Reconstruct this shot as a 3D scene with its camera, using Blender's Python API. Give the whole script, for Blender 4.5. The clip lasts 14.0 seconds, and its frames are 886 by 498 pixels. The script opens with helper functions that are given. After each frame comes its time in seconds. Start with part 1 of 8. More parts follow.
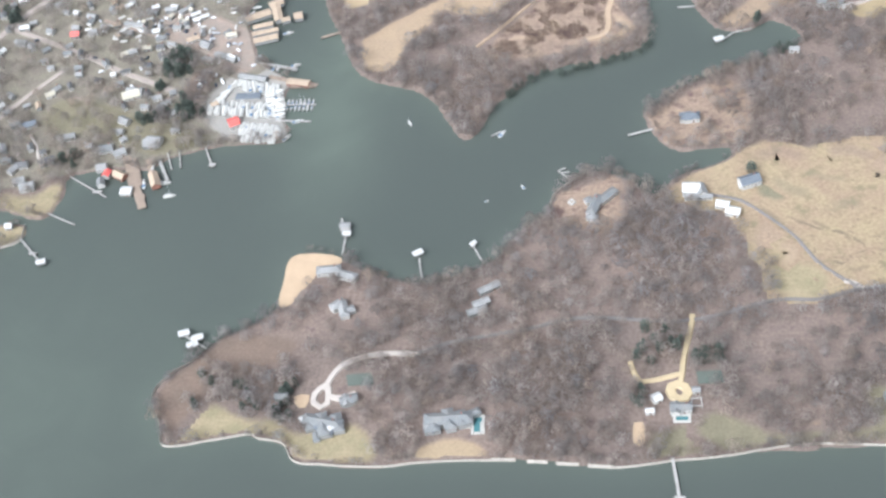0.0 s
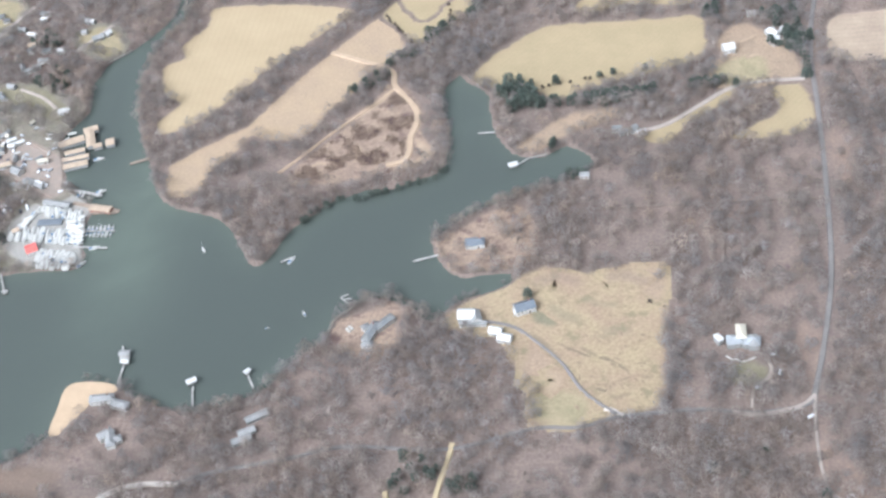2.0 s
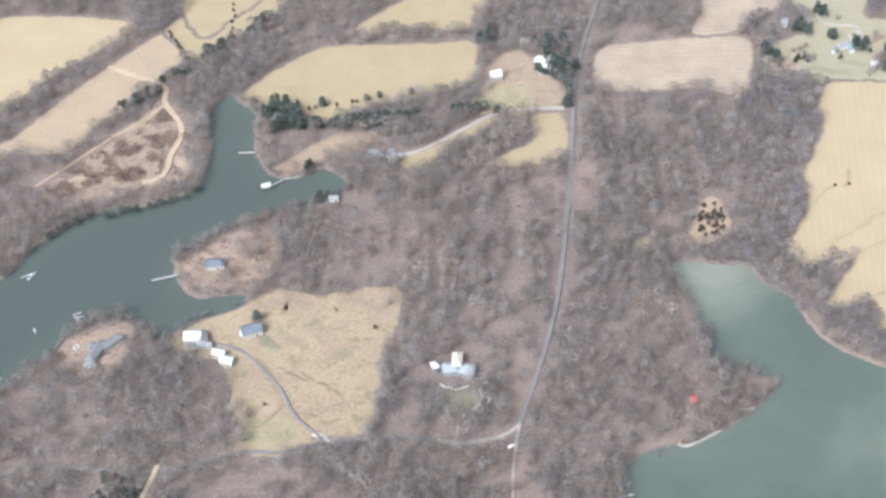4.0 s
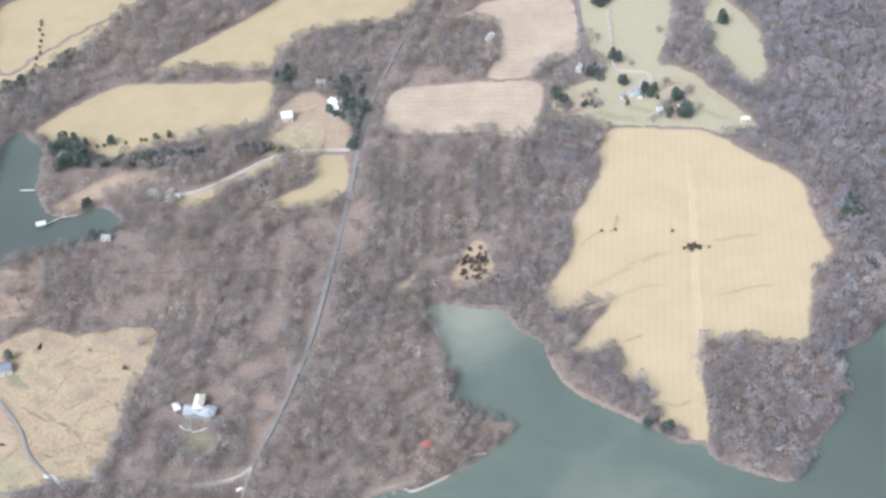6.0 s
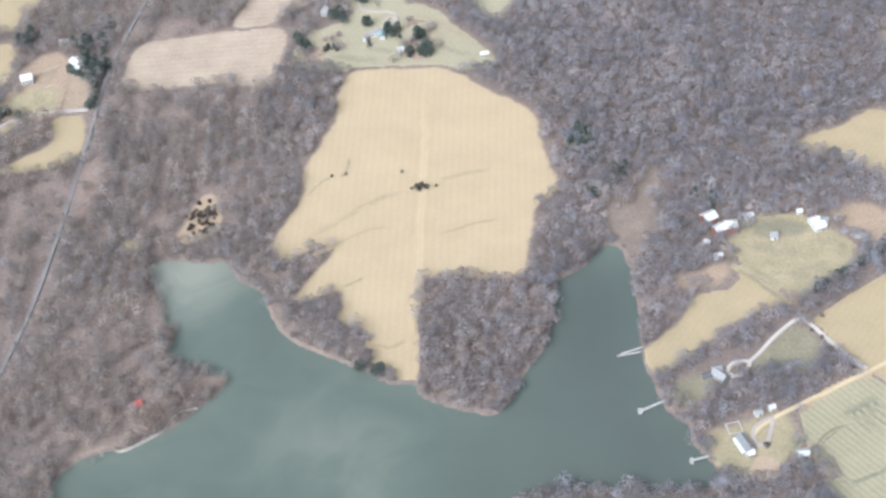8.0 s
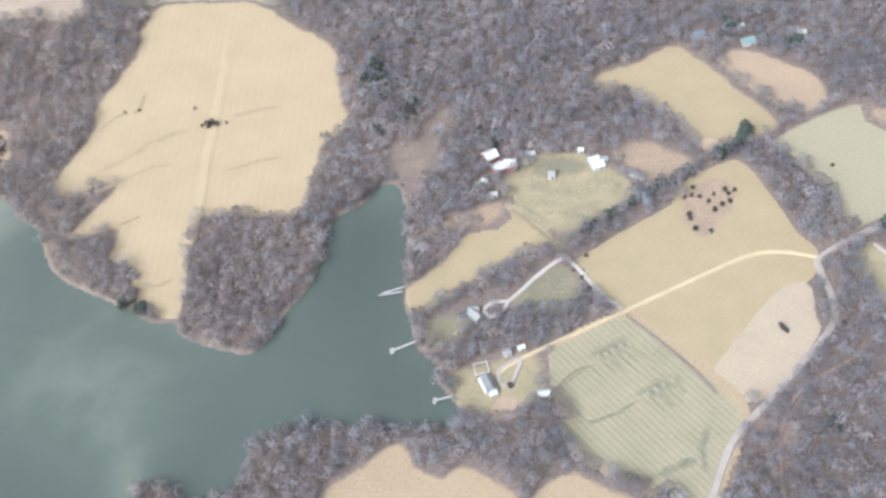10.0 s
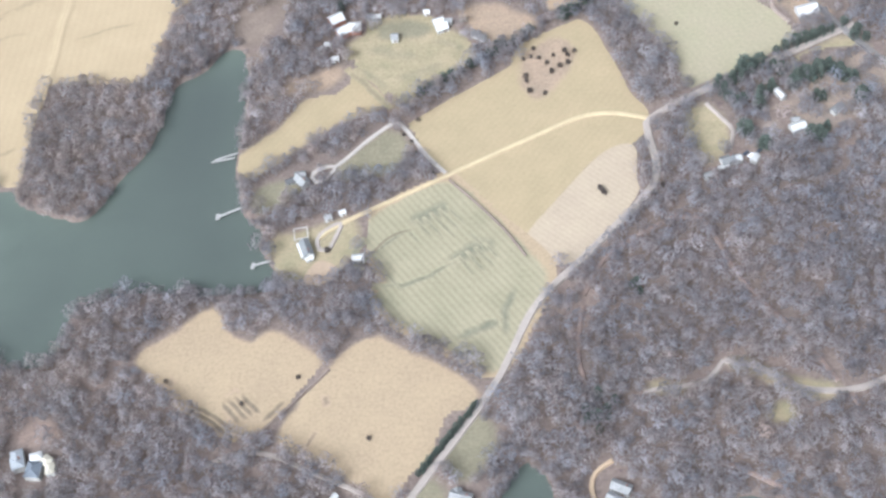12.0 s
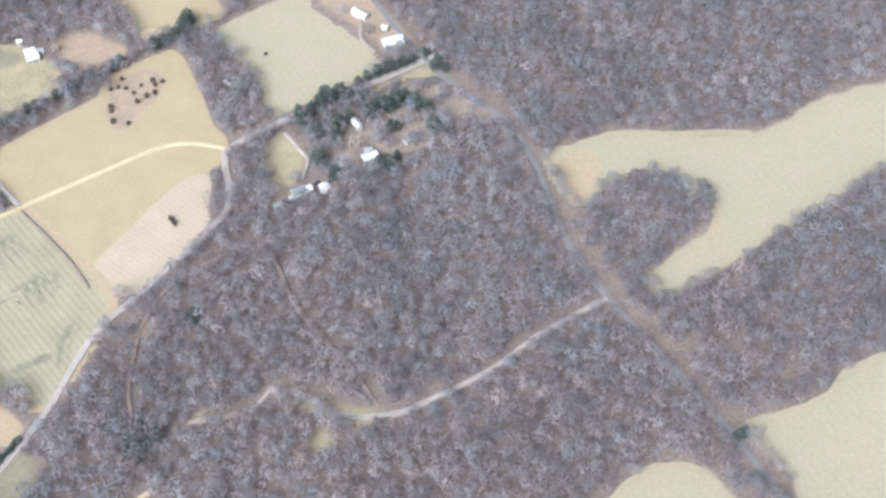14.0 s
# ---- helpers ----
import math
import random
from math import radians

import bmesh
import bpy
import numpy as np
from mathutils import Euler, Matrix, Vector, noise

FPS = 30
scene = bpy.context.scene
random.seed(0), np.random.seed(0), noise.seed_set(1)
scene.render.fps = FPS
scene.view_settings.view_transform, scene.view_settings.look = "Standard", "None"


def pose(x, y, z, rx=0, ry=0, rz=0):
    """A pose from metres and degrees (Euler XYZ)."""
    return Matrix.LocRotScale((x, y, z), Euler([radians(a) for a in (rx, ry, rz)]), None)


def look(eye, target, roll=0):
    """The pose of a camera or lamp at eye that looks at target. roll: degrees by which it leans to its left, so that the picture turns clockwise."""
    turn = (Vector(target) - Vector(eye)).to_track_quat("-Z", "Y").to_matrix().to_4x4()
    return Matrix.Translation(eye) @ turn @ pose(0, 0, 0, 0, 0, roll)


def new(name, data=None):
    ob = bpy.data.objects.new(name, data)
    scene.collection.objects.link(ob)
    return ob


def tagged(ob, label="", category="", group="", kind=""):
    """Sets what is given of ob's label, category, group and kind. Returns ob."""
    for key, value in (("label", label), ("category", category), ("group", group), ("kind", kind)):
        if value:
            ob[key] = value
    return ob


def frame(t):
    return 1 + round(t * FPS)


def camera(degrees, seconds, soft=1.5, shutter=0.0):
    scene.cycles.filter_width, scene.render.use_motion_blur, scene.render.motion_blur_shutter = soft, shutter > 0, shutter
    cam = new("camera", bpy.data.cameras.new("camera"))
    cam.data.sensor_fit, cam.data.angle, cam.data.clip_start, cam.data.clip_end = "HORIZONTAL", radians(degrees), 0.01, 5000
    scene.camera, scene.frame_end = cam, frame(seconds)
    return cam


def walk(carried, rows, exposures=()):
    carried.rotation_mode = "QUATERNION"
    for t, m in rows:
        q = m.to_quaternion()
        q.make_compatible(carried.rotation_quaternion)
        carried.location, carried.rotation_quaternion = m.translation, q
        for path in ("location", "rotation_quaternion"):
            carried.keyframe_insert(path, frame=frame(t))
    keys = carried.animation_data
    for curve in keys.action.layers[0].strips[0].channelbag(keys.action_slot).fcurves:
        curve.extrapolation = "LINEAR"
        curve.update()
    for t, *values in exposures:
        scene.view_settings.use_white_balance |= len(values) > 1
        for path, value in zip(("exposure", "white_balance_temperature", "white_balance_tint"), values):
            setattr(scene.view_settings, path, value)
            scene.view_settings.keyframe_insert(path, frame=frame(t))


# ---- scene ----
from mathutils.geometry import tessellate_polygon

cam = camera(34.15, 14.0, soft=2.7)
PATH = [
    (0, (-247.37, -29.57, 341.40), (-262.873, 37.603, 268.963), -9.96),
    (0.2, (-240.51, -28.40, 341.26), (-255.580, 38.468, 268.445), -9.87),
    (0.5, (-230.20, -26.68, 341.04), (-246.327, 40.751, 268.978), -10.22),
    (0.7, (-223.30, -25.56, 340.90), (-240.095, 43.425, 270.470), -10.23),
    (0.8, (-219.85, -25.00, 340.82), (-236.817, 44.370, 270.825), -10.23),
    (1, (-212.94, -23.91, 340.68), (-229.951, 46.123, 271.350), -10.09),
    (1.2, (-206.02, -22.83, 340.53), (-222.676, 47.994, 271.932), -10.05),
    (1.5, (-195.62, -21.25, 340.32), (-211.565, 50.550, 272.570), -9.66),
    (1.8, (-185.18, -19.72, 340.10), (-200.207, 52.639, 272.734), -9.30),
    (2, (-178.21, -18.72, 339.96), (-192.725, 53.634, 272.474), -9.04),
    (2.2, (-171.23, -17.74, 339.81), (-185.139, 54.345, 271.916), -8.55),
    (2.5, (-160.73, -16.31, 339.60), (-174.102, 54.426, 270.187), -7.59),
    (2.8, (-150.21, -14.92, 339.38), (-163.464, 53.299, 267.474), -7.13),
    (3, (-143.18, -14.02, 339.23), (-156.515, 53.748, 266.917), -7.19),
    (3.2, (-136.14, -13.14, 339.09), (-149.510, 55.734, 267.829), -7.37),
    (3.5, (-125.55, -11.85, 338.87), (-138.231, 58.676, 269.118), -6.66),
    (4, (-107.84, -9.79, 338.51), (-118.436, 63.211, 270.999), -5.48),
    (4.2, (-100.74, -9.01, 338.37), (-110.661, 64.523, 271.324), -5.05),
    (6.3, (-25.41, -1.90, 336.85), (-33.961, 72.807, 270.927), -3.62),
    (6.5, (-18.16, -1.33, 336.71), (-26.562, 73.390, 270.781), -3.94),
    (6.7, (-10.91, -0.79, 336.56), (-18.641, 74.079, 270.717), -3.84),
    (6.8, (-7.27, -0.52, 336.49), (-13.328, 74.219, 270.325), -3.40),
    (6.9, (-3.64, -0.26, 336.42), (-5.810, 74.196, 269.694), -2.58),
    (7, (0.00, 0.00, 336.34), (-0.055, 73.964, 269.045), -3.18),
    (7.1, (3.64, 0.25, 336.27), (-0.013, 73.981, 268.814), -4.64),
    (7.2, (7.29, 0.50, 336.20), (2.344, 74.388, 268.999), -4.39),
    (7.3, (10.93, 0.74, 336.13), (5.649, 74.860, 269.206), -4.55),
    (7.5, (18.24, 1.21, 335.98), (11.830, 75.312, 269.139), -5.92),
    (8, (36.56, 2.30, 335.62), (32.182, 74.152, 266.204), -5.38),
    (8.5, (54.95, 3.28, 335.26), (51.009, 73.749, 264.422), -5.28),
    (9, (73.41, 4.13, 334.90), (70.099, 73.662, 263.107), -5.03),
    (9.2, (80.82, 4.44, 334.76), (77.498, 73.760, 262.761), -4.95),
    (11.3, (159.34, 6.51, 333.24), (149.100, 69.875, 256.562), -10.04),
    (11.5, (166.89, 6.59, 333.09), (155.936, 68.906, 255.654), -10.81),
    (12, (185.82, 6.72, 332.73), (175.539, 66.924, 253.547), -10.60),
    (12.5, (204.82, 6.74, 332.37), (197.894, 64.985, 251.382), -7.71),
    (13, (223.89, 6.63, 332.01), (220.717, 64.573, 250.570), -4.48),
    (13.2, (231.54, 6.55, 331.87), (229.791, 65.971, 251.452), -3.84),
    (13.5, (243.04, 6.40, 331.65), (243.151, 66.458, 251.691), -2.79),
    (13.7, (250.73, 6.28, 331.50), (251.509, 66.804, 251.906), -2.88),
    (14, (262.27, 6.06, 331.29), (263.825, 67.108, 252.104), -2.59),
]
walk(cam, [(t, look(eye, target, roll)) for t, eye, target, roll in PATH], exposures=[(0, 0.83, 5750, 9), (1, 0.94, 5700, 9), (2, 0.82, 5600, 9), (3, 1.03, 5620, 9), (4.2, 0.83, 5600, 9), (6.5, 0.82, 5500, 9), (8, 0.80, 5550, 9), (9, 0.79, 5600, 9), (11.5, 0.80, 5580, 9), (12.5, 0.88, 5580, 9), (14, 0.90, 5520, 9)])

# ---- light: a bright, hazy overcast ----
SUN_EL, SUN_AZ = 46.0, 215.0
world = bpy.data.worlds.new("sky")
scene.world = world
world.use_nodes = True
wn = world.node_tree.nodes
sky = wn.new("ShaderNodeTexSky")
sky.sky_type = "NISHITA"
sky.sun_disc = False
sky.sun_elevation, sky.sun_rotation = radians(SUN_EL), radians(SUN_AZ)
sky.dust_density, sky.air_density, sky.ozone_density = 6.0, 1.0, 0.6
soften = wn.new("ShaderNodeHueSaturation")
soften.inputs["Saturation"].default_value = 0.2
world.node_tree.links.new(sky.outputs[0], soften.inputs["Color"])
world.node_tree.links.new(soften.outputs[0], wn["Background"].inputs[0])
wn["Background"].inputs[1].default_value = 0.15
lamp = bpy.data.lights.new("sun", "SUN")
lamp.energy, lamp.angle, lamp.color = 1.4, radians(24), (1.0, 0.98, 0.95)
sun = new("sun", lamp)
az, el = radians(SUN_AZ), radians(SUN_EL)
sun.matrix_world = look((0, 0, 300), (-math.sin(az) * math.cos(el), -math.cos(az) * math.cos(el), 300 - math.sin(el)))


# ---- materials ----
RECIPES = {}


def colour_nodes(nt, geo, base, spread=0.25, scale=0.5, fine=6.0, other=None, lines=None, spots=None):
    """Patches and grain round a base colour, placed by the world's metres. Gives the colour and the grain."""
    N, L = nt.nodes, nt.links
    big, small = N.new("ShaderNodeTexNoise"), N.new("ShaderNodeTexNoise")
    big.inputs["Scale"].default_value, big.inputs["Detail"].default_value = scale * 0.1, 5.0
    big.inputs["Roughness"].default_value = 0.62
    small.inputs["Scale"].default_value, small.inputs["Detail"].default_value = fine, 3.0
    for n in (big, small):
        L.new(geo.outputs["Position"], n.inputs["Vector"])
    blotch = N.new("ShaderNodeMapRange")
    blotch.inputs["From Min"].default_value, blotch.inputs["From Max"].default_value = 0.36, 0.66
    L.new(big.outputs["Fac"], blotch.inputs["Value"])
    mix = N.new("ShaderNodeMix")
    mix.data_type = "RGBA"
    L.new(blotch.outputs[0], mix.inputs["Factor"])
    mix.inputs["A"].default_value = (*base, 1)
    mix.inputs["B"].default_value = (*(other or [c * (1 - spread) for c in base]), 1)
    val = N.new("ShaderNodeHueSaturation")
    grain = N.new("ShaderNodeMapRange")
    grain.inputs["From Min"].default_value, grain.inputs["From Max"].default_value = 0.25, 0.75
    grain.inputs["To Min"].default_value, grain.inputs["To Max"].default_value = 1 - spread, 1 + spread
    L.new(small.outputs["Fac"], grain.inputs["Value"])
    value = grain.outputs[0]
    if lines:
        turn, width, depth = lines
        mp = N.new("ShaderNodeMapping")
        mp.inputs["Rotation"].default_value = (0, 0, radians(turn))
        wave = N.new("ShaderNodeTexWave")
        wave.inputs["Scale"].default_value = 0.314 / width
        wave.inputs["Distortion"].default_value, wave.inputs["Detail"].default_value = 1.6, 2.0
        wave.inputs["Detail Scale"].default_value = 0.4
        L.new(geo.outputs["Position"], mp.inputs["Vector"])
        L.new(mp.outputs[0], wave.inputs["Vector"])
        row = N.new("ShaderNodeMapRange")
        row.inputs["To Min"].default_value, row.inputs["To Max"].default_value = 1 - depth, 1 + depth
        L.new(wave.outputs["Fac"], row.inputs["Value"])
        mul = N.new("ShaderNodeMath")
        mul.operation = "MULTIPLY"
        L.new(value, mul.inputs[0])
        L.new(row.outputs[0], mul.inputs[1])
        value = mul.outputs[0]
    L.new(value, val.inputs["Value"])
    L.new(mix.outputs["Result"], val.inputs["Color"])
    out = val.outputs[0]
    if spots:
        hue, size, low = spots
        more = N.new("ShaderNodeTexNoise")
        more.inputs["Scale"].default_value, more.inputs["Detail"].default_value = size, 6.0
        more.inputs["Roughness"].default_value = 0.7
        L.new(geo.outputs["Position"], more.inputs["Vector"])
        cut = N.new("ShaderNodeMapRange")
        cut.inputs["From Min"].default_value, cut.inputs["From Max"].default_value = low, low + 0.1
        L.new(more.outputs["Fac"], cut.inputs["Value"])
        mx = N.new("ShaderNodeMix")
        mx.data_type = "RGBA"
        L.new(cut.outputs[0], mx.inputs["Factor"])
        L.new(out, mx.inputs["A"])
        mx.inputs["B"].default_value = (*hue, 1)
        out = mx.outputs["Result"]
    return out, small.outputs["Fac"]


def shade(name, base, rough=0.9, bump=0.3, metal=0.0, tint=False, under=None, cover=1.0, gloss=0.3, lace=0.0, **looks):
    """A matt surface. under: the surface that shows through towards the edges, where "fade" falls to 0."""
    m = bpy.data.materials.new(name)
    m.use_nodes = True
    nt = m.node_tree
    N, L = nt.nodes, nt.links
    b = N["Principled BSDF"]
    b.inputs["Roughness"].default_value, b.inputs["Metallic"].default_value = rough, metal
    b.inputs["Specular IOR Level"].default_value = 0.05 if tint else gloss
    geo = N.new("ShaderNodeNewGeometry")
    out, grain = colour_nodes(nt, geo, base, **looks)
    RECIPES[name] = dict(looks, base=base)
    if under:
        fade = N.new("ShaderNodeAttribute")
        fade.attribute_name = "fade"
        ragged = N.new("ShaderNodeTexNoise")
        ragged.inputs["Scale"].default_value, ragged.inputs["Detail"].default_value = 0.22, 6.0
        ragged.inputs["Roughness"].default_value = 0.68
        L.new(geo.outputs["Position"], ragged.inputs["Vector"])
        add = N.new("ShaderNodeMath")
        L.new(ragged.outputs["Fac"], add.inputs[0])
        L.new(fade.outputs["Fac"], add.inputs[1])
        share = N.new("ShaderNodeMapRange")
        share.inputs["From Min"].default_value, share.inputs["From Max"].default_value = 0.72, 1.28
        share.inputs["To Max"].default_value = cover
        L.new(add.outputs[0], share.inputs["Value"])
        mx = N.new("ShaderNodeMix")
        mx.data_type = "RGBA"
        L.new(share.outputs[0], mx.inputs["Factor"])
        L.new(colour_nodes(nt, geo, **RECIPES[under])[0], mx.inputs["A"])
        L.new(out, mx.inputs["B"])
        out = mx.outputs["Result"]
    if tint:
        att = N.new("ShaderNodeAttribute")
        att.attribute_name = "tint"
        mx = N.new("ShaderNodeMix")
        mx.data_type, mx.blend_type = "RGBA", "MULTIPLY"
        mx.inputs["Factor"].default_value = 1.0
        L.new(out, mx.inputs["A"])
        L.new(att.outputs["Color"], mx.inputs["B"])
        out = mx.outputs["Result"]
    L.new(out, b.inputs["Base Color"])
    if lace:
        # thin sprays let part of the light through
        back, both = N.new("ShaderNodeBsdfTranslucent"), N.new("ShaderNodeMixShader")
        both.inputs[0].default_value = lace
        L.new(out, back.inputs["Color"])
        L.new(b.outputs[0], both.inputs[1])
        L.new(back.outputs[0], both.inputs[2])
        L.new(both.outputs[0], N["Material Output"].inputs["Surface"])
    if bump:
        bp = N.new("ShaderNodeBump")
        bp.inputs["Strength"].default_value, bp.inputs["Distance"].default_value = bump, 0.2
        L.new(grain, bp.inputs["Height"])
        L.new(bp.outputs[0], b.inputs["Normal"])
    return m


def fading(top, under, cover=1.0):
    """A surface that turns into another one towards its edges."""
    name = top.name + "_on_" + under.name + ("" if cover == 1.0 else "_cover_%d" % round(cover * 100))
    if name not in RECIPES:
        shade(name, under=under.name, cover=cover, **RECIPES[top.name])
    return bpy.data.materials[name]


LITTER = shade("leaf_litter", (0.155, 0.123, 0.106), spread=0.3, scale=0.4, fine=0.9, other=(0.205, 0.156, 0.130), spots=((0.115, 0.085, 0.08), 0.25, 0.58))
TWIGS = shade("bare_twigs", (0.312, 0.278, 0.267), spread=0.06, scale=0.22, fine=0.3, other=(0.282, 0.256, 0.254), bump=0, tint=True, lace=0.42)
NEEDLES = shade("dark_needles", (0.084, 0.103, 0.088), spread=0.3, scale=2, fine=1.5, other=(0.098, 0.112, 0.093), bump=0, tint=True)
BARK = shade("bark", (0.11, 0.09, 0.08), spread=0.3, fine=3)
STRAW = shade("dry_straw_grass", (0.375, 0.292, 0.183), spread=0.06, scale=0.6, fine=1.2, other=(0.345, 0.267, 0.166), lines=(2, 2.6, 0.018))
STRAW_B = shade("pale_hay_grass", (0.332, 0.260, 0.158), spread=0.06, scale=0.9, fine=1.0, other=(0.296, 0.236, 0.142), lines=(35, 2.0, 0.015))
PEACH = shade("peach_dry_grass", (0.352, 0.263, 0.174), spread=0.14, scale=0.8, fine=1.0, other=(0.31, 0.232, 0.163), spots=((0.235, 0.18, 0.13), 0.2, 0.63))
TANGRASS = shade("tan_dry_grass", (0.342, 0.261, 0.168), spread=0.12, scale=0.8, fine=1.0, other=(0.31, 0.236, 0.155))
MEADOW = shade("rough_meadow", (0.322, 0.255, 0.160), spread=0.18, scale=0.8, fine=0.8, other=(0.278, 0.203, 0.142), spots=((0.215, 0.178, 0.112), 0.13, 0.54))
GREENROW = shade("green_winter_rows", (0.292, 0.258, 0.172), spread=0.08, scale=0.8, fine=1.0, other=(0.245, 0.222, 0.145), lines=(143, 1.9, 0.075))
GREENPALE = shade("pale_winter_green", (0.302, 0.262, 0.180), spread=0.10, scale=0.9, fine=1.0, other=(0.29, 0.26, 0.172), lines=(-28, 2.4, 0.014))
LAWN = shade("winter_lawn", (0.212, 0.188, 0.127), spread=0.18, scale=1.6, fine=1.0, other=(0.17, 0.152, 0.102))
TANLAWN = shade("tan_lawn", (0.31, 0.252, 0.16), spread=0.14, scale=1.6, fine=1.0, other=(0.235, 0.205, 0.125))
HEATH = shade("brown_marsh", (0.185, 0.135, 0.105), spread=0.2, scale=1.2, fine=1.0, other=(0.15, 0.115, 0.09))
SCRUB = shade("peach_scrub", (0.30, 0.225, 0.165), spread=0.22, scale=1.4, fine=0.9, other=(0.23, 0.168, 0.13), spots=((0.14, 0.095, 0.082), 0.16, 0.52))
PLOUGH = shade("ploughed_pink_soil", (0.37, 0.30, 0.215), spread=0.08, scale=1.0, fine=1.0, other=(0.34, 0.272, 0.20), lines=(-48, 1.6, 0.035))
BROWNF = shade("brown_stubble", (0.36, 0.285, 0.21), spread=0.12, scale=0.8, fine=1.0, other=(0.29, 0.225, 0.17), lines=(88, 3.0, 0.03))
PEACHYARD = shade("peach_yard_grass", (0.32, 0.235, 0.165), spread=0.16, scale=1.6, fine=1.0, other=(0.255, 0.195, 0.14), spots=((0.17, 0.135, 0.105), 0.3, 0.6))
PINKLITTER = shade("pink_leaf_litter", (0.240, 0.176, 0.140), spread=0.22, scale=1.6, fine=1.0, other=(0.195, 0.147, 0.122), spots=((0.155, 0.12, 0.10), 0.3, 0.56))
YARDLITTER = shade("yard_litter", (0.225, 0.180, 0.148), spread=0.22, scale=1.6, fine=1.0, other=(0.285, 0.218, 0.168), spots=((0.18, 0.15, 0.125), 0.3, 0.58))
SOFT = (YARDLITTER, MEADOW, LAWN, TANLAWN, HEATH, SCRUB, PEACHYARD, PINKLITTER, STRAW, STRAW_B, PEACH, BROWNF, TANGRASS, GREENPALE, GREENROW)
SAND = shade("pale_sand", (0.45, 0.335, 0.225), spread=0.1, scale=2, fine=2.0)
ASPHALT = shade("worn_asphalt", (0.170, 0.157, 0.148), rough=0.95, spread=0.15, scale=2, fine=2.5, other=(0.205, 0.188, 0.177))
GRAVEL = shade("pale_gravel", (0.36, 0.31, 0.27), spread=0.12, scale=2, fine=3.0, other=(0.30, 0.26, 0.23))
YELLOWGRAVEL = shade("yellow_gravel", (0.48, 0.385, 0.24), spread=0.1, scale=2, fine=3.0, other=(0.42, 0.34, 0.215))
PALEDRIVE = shade("pale_concrete_drive", (0.47, 0.42, 0.37), spread=0.1, scale=2, fine=3.0, other=(0.40, 0.36, 0.32))
SANDTRACK = shade("peach_sand_track", (0.42, 0.315, 0.22), spread=0.12, scale=2, fine=2.0, other=(0.36, 0.27, 0.19))
SANDPATCH = shade("bare_peach_sand", (0.38, 0.285, 0.20), spread=0.15, scale=2, fine=1.5, other=(0.31, 0.235, 0.17))
DIRT = shade("dirt_track", (0.21, 0.165, 0.138), spread=0.2, scale=2, fine=2.0)
FOOTPATH = shade("trodden_pinkish_path", (0.30, 0.225, 0.19), spread=0.2, scale=2, fine=2.0)


def water_material():
    """Calm turbid water: grey where deep, paler and greener where silt is stirred up."""
    m = bpy.data.materials.new("river_water")
    m.use_nodes = True
    N, L = m.node_tree.nodes, m.node_tree.links
    b = N["Principled BSDF"]
    b.inputs["Roughness"].default_value = 0.18
    b.inputs["IOR"].default_value = 1.33
    geo = N.new("ShaderNodeNewGeometry")
    n = N.new("ShaderNodeTexNoise")
    n.inputs["Scale"].default_value, n.inputs["Detail"].default_value = 0.035, 4.0
    n.inputs["Distortion"].default_value = 1.5
    L.new(geo.outputs["Position"], n.inputs["Vector"])
    silt = N.new("ShaderNodeAttribute")
    silt.attribute_name = "silt"
    swirl = N.new("ShaderNodeMapRange")
    swirl.inputs["From Min"].default_value, swirl.inputs["From Max"].default_value = 0.3, 0.7
    swirl.inputs["To Min"].default_value, swirl.inputs["To Max"].default_value = 0.75, 1.2
    L.new(n.outputs["Fac"], swirl.inputs["Value"])
    mul = N.new("ShaderNodeMath")
    mul.operation, mul.use_clamp = "MULTIPLY", True
    L.new(silt.outputs["Fac"], mul.inputs[0])
    L.new(swirl.outputs[0], mul.inputs[1])
    r = N.new("ShaderNodeValToRGB")
    r.color_ramp.elements[0].position, r.color_ramp.elements[0].color = 0.0, (0.069, 0.080, 0.071, 1)
    r.color_ramp.elements[1].position, r.color_ramp.elements[1].color = 1.0, (0.20, 0.205, 0.165, 1)
    e = r.color_ramp.elements.new(0.4)
    e.color = (0.100, 0.119, 0.099, 1)
    L.new(mul.outputs[0], r.inputs[0])
    L.new(r.outputs[0], b.inputs["Base Color"])
    w = N.new("ShaderNodeTexNoise")
    w.inputs["Scale"].default_value, w.inputs["Detail"].default_value = 1.2, 4.0
    L.new(geo.outputs["Position"], w.inputs["Vector"])
    bp = N.new("ShaderNodeBump")
    bp.inputs["Strength"].default_value, bp.inputs["Distance"].default_value = 0.12, 0.1
    L.new(w.outputs["Fac"], bp.inputs["Height"])
    L.new(bp.outputs[0], b.inputs["Normal"])
    return m


WATER = water_material()


# ---- plan geometry ----
def mesh_ob(name, verts, faces, material, parent=None):
    me = bpy.data.meshes.new(name)
    me.from_pydata(verts, [], faces)
    me.materials.append(material)
    ob = new(name, me)
    ob.parent = parent
    return ob


def part(name, bm, material, parent, label=""):
    me = bpy.data.meshes.new(name)
    bm.normal_update()
    bm.to_mesh(me)
    bm.free()
    me.materials.append(material)
    ob = new(name, me)
    ob.parent = parent
    return tagged(ob, label)


